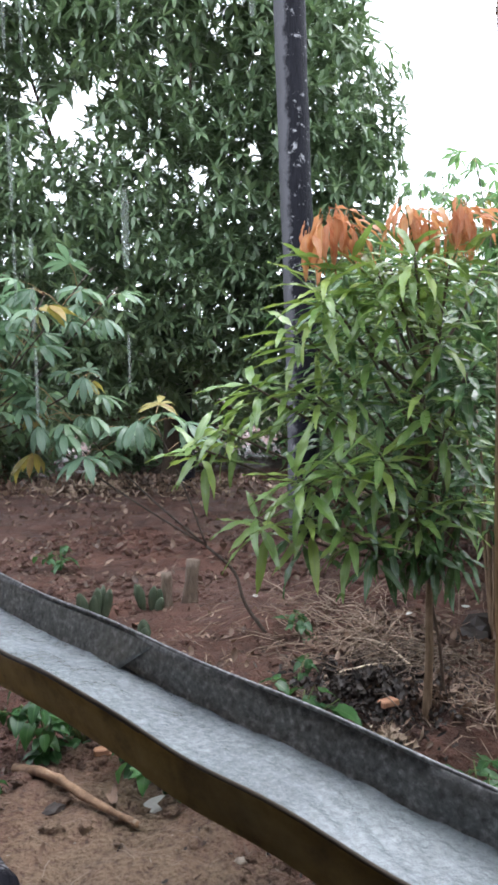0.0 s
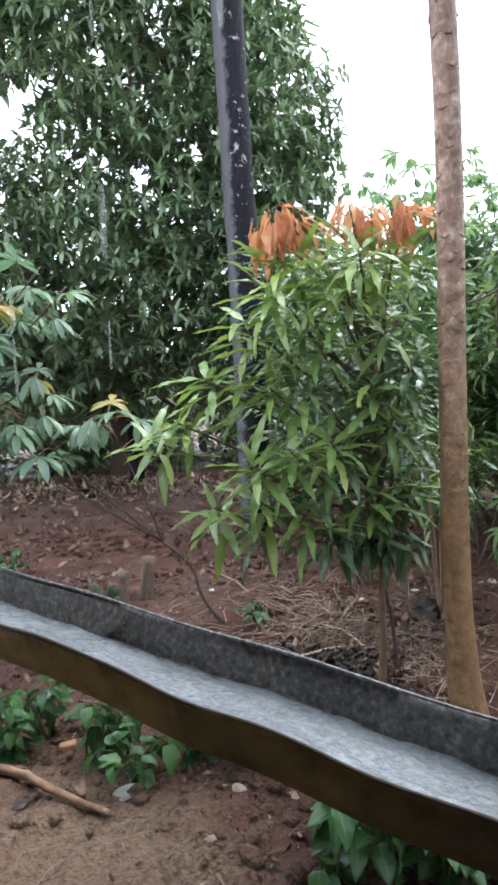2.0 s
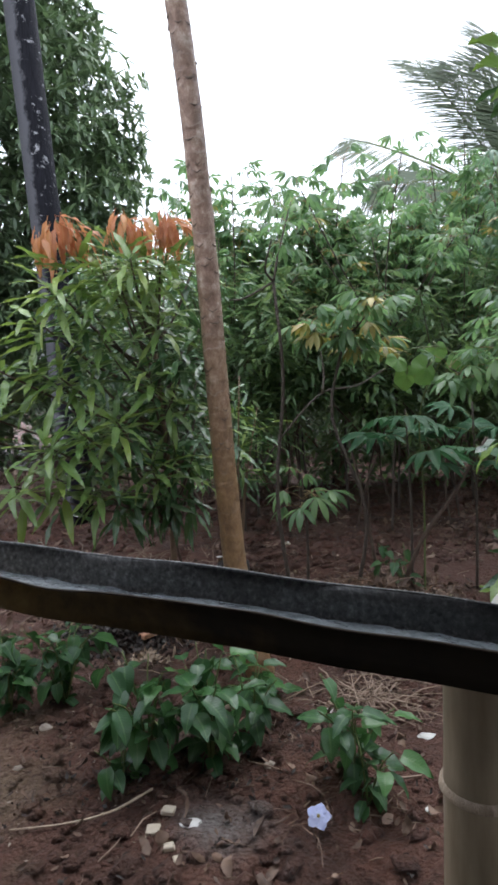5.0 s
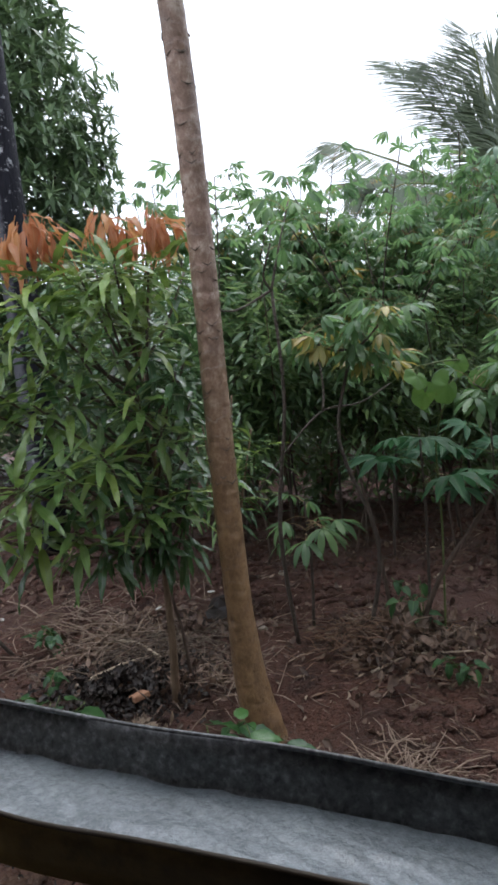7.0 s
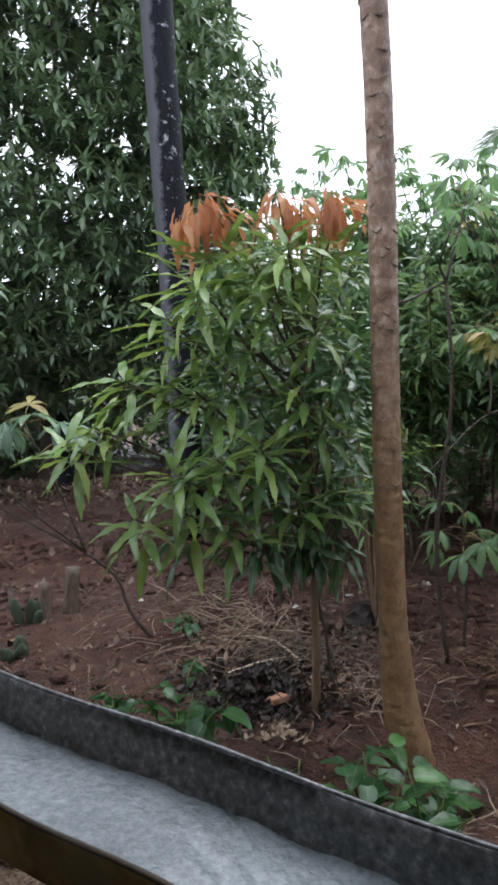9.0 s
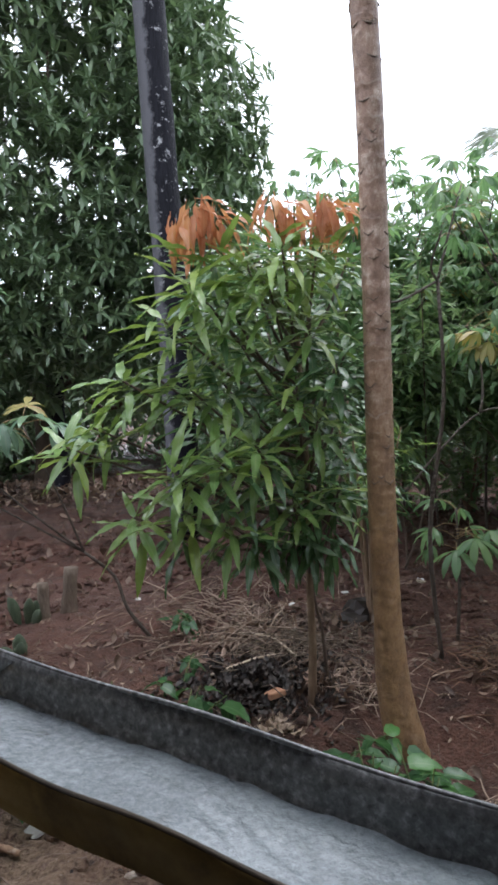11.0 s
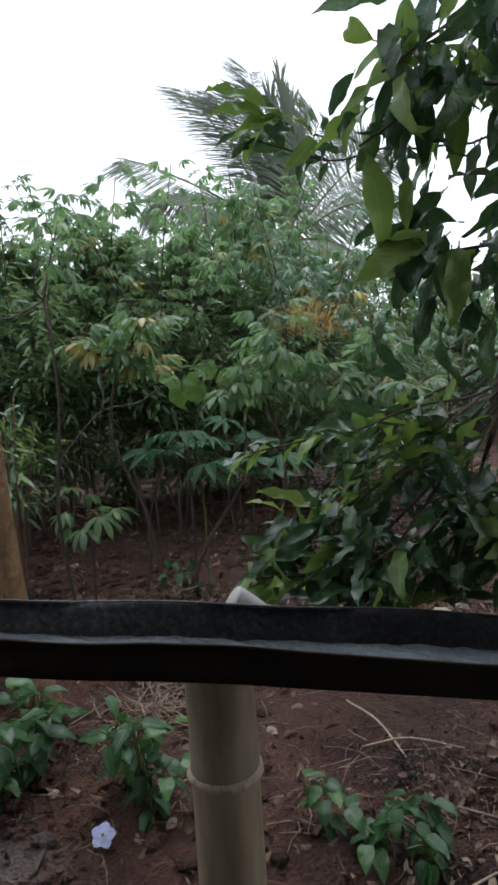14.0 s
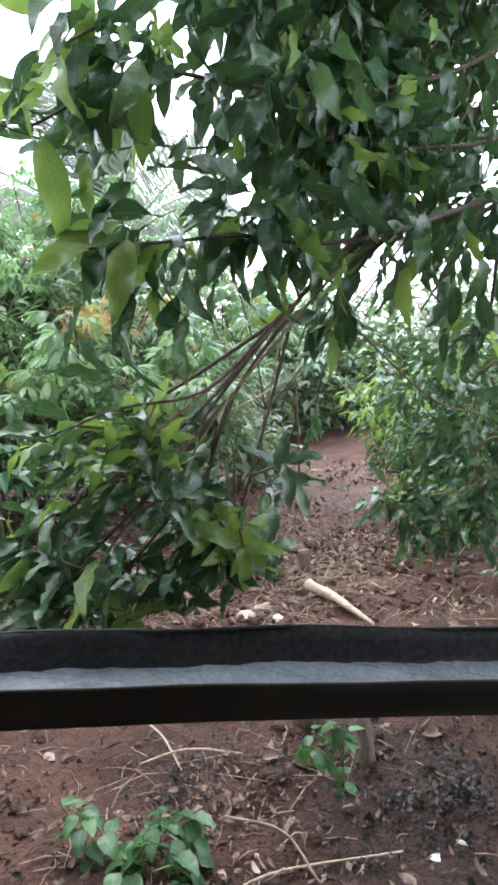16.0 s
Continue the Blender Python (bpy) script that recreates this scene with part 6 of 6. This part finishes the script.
def lump(name, label, x, y, size, material, category, seed, lift=0.3):
    """An irregular small stone, chip or scrap."""
    random.seed(seed)
    bm = bmesh.new()
    bmesh.ops.create_icosphere(bm, subdivisions=2, radius=1)
    turn = Matrix.Rotation(rand(0, 3.1), 3, "Z")
    for q in bm.verts:
        n = noise.noise(q.co * 1.4 + Vector((seed, seed * 2.0, 0))) * 0.5
        c = q.co * (1 + n)
        q.co = turn @ Vector((c.x * size[0], c.y * size[1], c.z * size[2]))
    me = bpy.data.meshes.new(name)
    bm.to_mesh(me)
    bm.free()
    me.materials.append(material)
    ob = new(name, me)
    ob.location = on_ground(x, y, size[2] * lift)
    return tagged(ob, label, category)


lump("black_rag", "wet black rag lying in the litter beside the trunk", 1.27, 3.68, (0.13, 0.1, 0.09), DARK_DEBRIS, "rag", 91)
lump("black_rag", "wet black rag lying in the litter beside the trunk", 1.17, 3.6, (0.09, 0.07, 0.05), DARK_DEBRIS, "rag", 93)
SCRAPS = [(-0.35, 2.18, 0.09, 1), (1.87, 4.19, 0.045, 1), (1.1, 3.46, 0.05, 1), (1.32, 3.2, 0.035, 0), (-0.4, 2.72, 0.05, 1), (0.04, 2.1, 0.035, 0), (0.7, 1.7, 0.03, 0), (0.73, 1.63, 0.03, 1), (0.76, 1.52, 0.026, 0), (0.77, 1.55, 0.03, 1),
          (0.44, 1.33, 0.05, 1), (0.68, 1.66, 0.04, 1), (1.57, 1.37, 0.035, 0), (2.37, 0.98, 0.03, 1), (2.88, 1.6, 0.095, 0), (2.99, 1.575, 0.08, 0), (2.8, 1.45, 0.055, 1), (2.9, 1.4, 0.055, 1), (1.62, 1.51, 0.045, 1), (1.36, 1.49, 0.045, 1), (1.15, 1.14, 0.03, 1),
          (1.95, 0.05, 0.03, 1), (2.05, 0.02, 0.025, 1), (1.1, 1.78, 0.035, 1), (-0.06, 1.87, 0.025, 0), (1.36, 1.5, 0.03, 1), (-0.02, 4.4, 0.04, 1), (-1.2, 4.9, 0.04, 1), (1.3, 4.1, 0.04, 1), (2.8, 3.6, 0.04, 1), (2.5, 2.1, 0.035, 1), (0.9, 3.9, 0.04, 1), (2.1, 1.6, 0.03, 0), (0.05, 5.5, 0.06, 1)]
for i, (x, y, r, white) in enumerate(SCRAPS):
    if white:
        lump("paper_scrap", "crumpled whitish scrap lying on the wet soil", x, y, (r * 0.72, r * 0.45, r * 0.16), PALE_BIT, "litter", 100 + i)
    else:
        lump("stone", "small pale stone lying on the wet soil", x, y, (r * 0.8, r * 0.55, r * 0.4), STONE, "stone", 100 + i)


def chip(name, label, x, y, size, material, category, seed):
    """A broken flat piece with straight sides and worn corners."""
    random.seed(seed)
    bm = bmesh.new()
    bmesh.ops.create_cube(bm, size=1)
    for q in bm.verts:
        q.co = Vector((q.co.x * size[0] * rand(0.7, 1.1), q.co.y * size[1] * rand(0.7, 1.1), q.co.z * size[2] * rand(0.8, 1.1)))
    bmesh.ops.bevel(bm, geom=bm.edges[:], offset=min(size) * 0.16, segments=1, affect="EDGES")
    bm.transform(Matrix.Rotation(rand(0, 3.1), 4, "Z") @ Matrix.Rotation(rand(-.15, .15), 4, "X"))
    me = bpy.data.meshes.new(name)
    bm.to_mesh(me)
    bm.free()
    me.materials.append(material)
    ob = new(name, me)
    ob.location = on_ground(x, y, size[2] * 0.35 + (0.035 if 0.4 < x < 0.7 and y > 2.5 else 0))
    return tagged(ob, label, category)


for i, (x, y, a, b) in enumerate([(0.33, 1.35, 0.05, 0.042), (0.39, 1.41, 0.045, 0.034), (0.36, 1.25, 0.036, 0.028), (0.37, 1.2, 0.03, 0.02), (1.85, 4.15, 0.07, 0.05), (1.1, 3.44, 0.07, 0.045)]):
    chip("stone_chip", "small cream-coloured broken tile chip on soil", x, y, (a, b, 0.018), CHIP, "stone", 40 + i)
chip("brick_chip", "broken orange brick chip on dark litter", 0.55, 2.75, (0.1, 0.06, 0.03), BRICK, "brick", 7)
chip("brick_chip", "broken orange brick chip on sandy soil", -0.62, 2.5, (0.07, 0.05, 0.03), BRICK, "brick", 9)
chip("brick_chip", "broken orange brick chip on bare soil", -0.72, 3.95, (0.08, 0.05, 0.025), BRICK, "brick", 11)

# No hollow is cut: a black lump stands for the shade inside the hole.
lump("burrow_mouth", "dark burrow mouth beside the fallen branch", -0.71, 2.16, (0.05, 0.032, 0.016), DARK_DEBRIS, "burrow", 13, 0.35)


def blue_flower(x, y, z):
    top = thing("blue_flower", "pale lilac-blue five-petalled wild flower", "flower", (x, y, z))
    part("stem", tube([on_ground(x + 0.03, y + 0.03) - Vector((x, y, z)), (0.01, 0.01, -0.02), (0, 0, 0)], (0.002, 0.002, 0.002), 5).mesh("stem", GREEN_STEM), top)
    petal = blade(0.04, 0.036, oval, 0.05, 0.25, 0.12, 5).mesh("petal", PETAL)
    axis = Vector((-0.3, -0.6, 0.75)).normalized()
    part("centre", tube([Vector((0, 0, 0)), axis * 0.008], (0.004, 0.005), 8).mesh("centre", YELLOW_LEAF), top, "small yellow centre")
    side = axis.orthogonal().normalized()
    for i in range(5):
        w = Matrix.Rotation(i * 1.2566, 3, axis) @ side
        part("petal", petal, top, m=aim((0, 0, 0), w, axis))
    return top


blue_flower(0.80, 1.19, 0.03)


# ---- loose litter ----
def litter(name, label, count, area, seed, kind, lo, hi, material, pile=0.0):
    """Straws or dead leaves strewn in an ellipse (x, y, rx, ry)."""
    random.seed(seed)
    s = Shape()
    cx, cy, rx, ry = area
    for i in range(count):
        a, u = rand(0, 6.28), math.sqrt(rand(0, 1))
        if pile:
            u = abs(random.gauss(0, 0.5))
        x, y = cx + rx * u * math.cos(a), cy + ry * u * math.sin(a)
        if not pile and float(value_noise(x * 1.9 + 5 + seed, y * 1.9 + 9)) < rand(0.2, 0.75):
            continue
        z = rand(0.003, 0.012) + pile * max(0, 1 - u) * rand(0.1, 1.0)
        d = turned(rand(0, 6.28), rand(-0.12, 0.12) * (3 if pile else 1))
        length = rand(lo, hi)
        p = on_ground(x, y, z)
        if kind == "straw":
            q = p + d * length
            g = float(ground_height(q.x, q.y)) + rand(0.003, 0.015)
            q.z = max(q.z, g) if pile else g
            mid = p.lerp(q, 0.5) + Vector((rand(-.1, .1), rand(-.1, .1), rand(0, 0.12))) * length
            r = rand(0.0008, 0.0024) * (2.2 if random.random() < 0.06 else 1.5 if pile else 1.0)
            s.join(tube([p, mid, q], (r, r, r * 0.6), 4, cap=False))
        else:
            s.join(blade(length, length * rand(0.12, 0.6), random.choice((lance, oval, lobe)), rand(-.9, 1.2), rand(-1.8, 1.8), rand(0, 0.4), 4, i), aim(p, d, (rand(-.9, .9), rand(-.9, .9), 1)))
    return tagged(new(name, s.mesh(name, material)), label, "litter", kind="stuff")


litter("straw_litter", "scattered dry straw on wet soil", 2600, (1.0, 3.0, 3.4, 2.8), 1, "straw", 0.02, 0.13, STRAW)
litter("leaf_litter", "dead brown leaves scattered over the garden soil", 8000, (1.0, 3.4, 4.2, 4.0), 2, "leaf", 0.015, 0.08, DEAD_LEAF)
litter("straw_heap", "loose dry straw and stalks at the foot of the young mango", 120, (0.6, 3.6, 1.0, 0.5), 3, "straw", 0.05, 0.34, STRAW, 0.05)
litter("twig_heap", "dark broken twigs heaped under the young mango", 200, (0.75, 3.2, 0.6, 0.5), 33, "straw", 0.08, 0.36, STUMP, 0.12)
litter("straw_heap", "pale dry straw and stalks strewn behind the young mango", 150, (0.45, 4.1, 0.75, 0.7), 34, "straw", 0.05, 0.3, STRAW, 0.08)
litter("straw_heap", "pale dry straw and stalks strewn behind the young mango", 110, (0.6, 3.4, 0.45, 0.4), 35, "straw", 0.08, 0.4, STRAW, 0.16)
litter("straw_heap", "loose dry brown grass and stalks beside the cassava", 220, (1.85, 2.7, 0.5, 0.42), 4, "straw", 0.05, 0.26, STRAW, 0.08)
litter("straw_heap", "tangled brown grass roots heaped on the soil", 650, (1.75, 2.75, 0.5, 0.4), 24, "straw", 0.03, 0.14, RED_STRAW, 0.13)
litter("straw_heap", "dry pale grass strewn beside the flower", 170, (1.3, 1.8, 0.35, 0.3), 25, "straw", 0.05, 0.2, STRAW, 0.03)
litter("straw_heap", "dry grass strewn along the young mango", 90, (1.0, 2.75, 0.3, 0.4), 26, "straw", 0.05, 0.25, STRAW, 0.05)
litter("leaf_heap", "brown dead leaves and grass beside the cassava", 1000, (1.85, 2.65, 0.55, 0.5), 14, "leaf", 0.03, 0.1, DEAD_LEAF, 0.12)
litter("leaf_heap", "brown dead leaves and husks under the young mango", 800, (0.75, 3.5, 0.85, 0.6), 15, "leaf", 0.025, 0.09, DEAD_LEAF, 0.1)
litter("dark_debris", "black rotting leaves and twigs under the young mango", 1700, (0.5, 2.9, 0.5, 0.4), 16, "leaf", 0.015, 0.07, DARK_DEBRIS, 0.07)
litter("dark_debris", "dark rotting crumbs and twigs on bare soil", 700, (2.1, 0.25, 0.7, 0.35), 17, "leaf", 0.008, 0.03, DARK_DEBRIS, 0.02)
litter("leaf_heap", "bank of fallen brown leaves under the hedge", 1900, (-1.8, 9.0, 3.2, 1.3), 5, "leaf", 0.06, 0.17, DEAD_LEAF, 0.16)
litter("leaf_heap", "strewn dead leaves and husks along the path", 1800, (3.6, 1.9, 1.3, 1.1), 6, "leaf", 0.015, 0.075, DEAD_LEAF, 0.05)
litter("straw_litter", "dry pale husks and stalks along the path", 800, (3.5, 1.7, 1.4, 1.2), 18, "straw", 0.04, 0.22, STRAW, 0.03)
litter("leaf_heap", "dead leaves at the foot of the young mango", 350, (0.75, 2.85, 0.6, 0.4), 7, "leaf", 0.025, 0.07, DEAD_LEAF, 0.06)
litter("straw_litter", "thin pale dry stalks over the bare soil", 150, (1.85, 0.5, 0.8, 0.7), 8, "straw", 0.05, 0.2, STRAW)
litter("leaf_litter", "dead brown leaves and husks on bare soil", 240, (1.8, 0.9, 1.0, 0.8), 9, "leaf", 0.02, 0.07, DEAD_LEAF)
litter("leaf_litter", "dead brown leaves over the far soil", 3600, (5.2, 3.4, 2.4, 2.4), 19, "leaf", 0.03, 0.11, DEAD_LEAF)
litter("leaf_litter", "dead brown leaves over the far soil", 2600, (-0.6, 6.4, 3.0, 1.8), 20, "leaf", 0.03, 0.11, DEAD_LEAF)
litter("straw_litter", "brown rotting stalks and shreds on bare soil", 130, (1.9, 0.55, 1.0, 0.7), 27, "straw", 0.02, 0.1, RED_STRAW)
litter("leaf_litter", "small shredded brown leaves on bare soil", 420, (1.8, 0.6, 1.0, 0.7), 28, "leaf", 0.012, 0.045, DEAD_LEAF, 0.015)
litter("dark_debris", "dark rotting crumbs strewn on bare soil", 900, (1.7, 0.8, 1.1, 0.8), 29, "leaf", 0.008, 0.035, DARK_DEBRIS, 0.012)
litter("leaf_litter", "small shredded brown leaves under the weeds", 700, (0.6, 1.75, 0.9, 0.5), 30, "leaf", 0.012, 0.045, DEAD_LEAF, 0.012)
litter("dark_debris", "dark rotting crumbs under the weeds", 700, (0.5, 1.7, 0.9, 0.5), 31, "leaf", 0.008, 0.035, DARK_DEBRIS, 0.012)
litter("dark_debris", "black burnt crumbs and ash on bare soil", 900, (2.2, 0.1, 0.6, 0.45), 32, "leaf", 0.008, 0.04, DARK_DEBRIS, 0.03)
litter("leaf_heap", "pale curled dry leaves below the gutter edge", 110, (0.5, 2.52, 0.13, 0.1), 36, "leaf", 0.03, 0.07, PALE_LEAF, 0.04)
litter("leaf_litter", "pale dry husks strewn along the path", 1500, (3.4, 1.7, 1.2, 1.1), 37, "leaf", 0.02, 0.08, PALE_LEAF)
litter("leaf_litter", "pale dry leaf scraps strewn over the soil", 1300, (1.5, 3.2, 2.1, 1.7), 38, "leaf", 0.012, 0.045, PALE_LEAF)
litter("leaf_heap", "bank of pale fallen leaves under the far tree", 700, (-1.9, 8.6, 2.6, 0.9), 39, "leaf", 0.06, 0.15, PALE_LEAF, 0.12)
litter("leaf_heap", "pale dry leaves heaped beside the hedge", 420, (3.9, 3.35, 0.35, 0.3), 40, "leaf", 0.03, 0.08, PALE_LEAF, 0.05)
litter("leaf_heap", "pale dry leaves and shreds on bare soil", 90, (1.5, 0.35, 0.9, 0.5), 41, "leaf", 0.015, 0.05, PALE_LEAF, 0.01)
litter("grit", "small pale grit scattered below the gutter", 500, (0.2, 1.8, 1.3, 0.55), 10, "leaf", 0.006, 0.02, STONE)


def clods():
    """Crumbs and lumps of soil, one object."""
    random.seed(12)
    bm = bmesh.new()
    bmesh.ops.create_icosphere(bm, subdivisions=1, radius=1)
    bm.verts.ensure_lookup_table()
    v0, t0 = np.array([q.co[:] for q in bm.verts]), np.array([[q.index for q in f.verts] for f in bm.faces])
    bm.free()
    s, rng = Shape(), np.random.RandomState(3)
    for i in range(15000):
        x, y = rand(-2.2, 4.6), rand(0.3, 6.5)
        if value_noise(np.array(x * 1.7 + 11), np.array(y * 1.7 + 5)) < rand(0.25, 0.6):
            continue
        r = 0.004 + 0.042 * rand(0, 1) ** 3.2
        v = v0 * (1 + 0.3 * rng.randn(len(v0), 1)) * (r, r * rand(.7, 1.2), r * 0.6)
        s.add(v + np.array(on_ground(x, y, r * 0.15)), t0, v[:, :2])
    return tagged(new("soil_clods", s.mesh("soil_clods", SOIL)), "dark crumbs and clods of wet soil", "soil", kind="stuff")


clods()


# ---- water falling from the eave ----
def drip(x, out, top_z, length, r, seed):
    """A broken trickle: a chain of stretched drops."""
    random.seed(seed)
    place = HOUSE @ Vector((x, out, 0))
    ob = thing("water_trickle", "thin broken trickle of rain water falling from the eave", "water", (place.x, place.y, top_z), "rain trickles")
    z = 0.0
    while z > -length:
        d = rand(0.03, 0.13)
        w = r * rand(0.5, 1.3)
        pts = [(0, 0, z - d * i / 5) for i in range(6)]
        part("drop", tube(pts, [w * q for q in (0.5, 1.0, 1.0, 0.85, 1.0, 0.6)], 7).mesh("drop", DRIP), ob)
        z -= d + rand(0.02, 0.3) * rand(0.2, 1)
    return ob


for i, (x, out, z, length) in enumerate([(-0.6, 0.03, 2.16, 0.6), (-0.5, 0.06, 2.16, 0.55), (-0.41, 0.03, 2.16, 0.8), (-0.3, 0.05, 2.16, 0.5), (-0.2, 0.02, 2.16, 0.75), (-0.02, 0.04, 2.16, 0.4)]):
    drip(x, out, z, length, 0.0036, 500 + i)
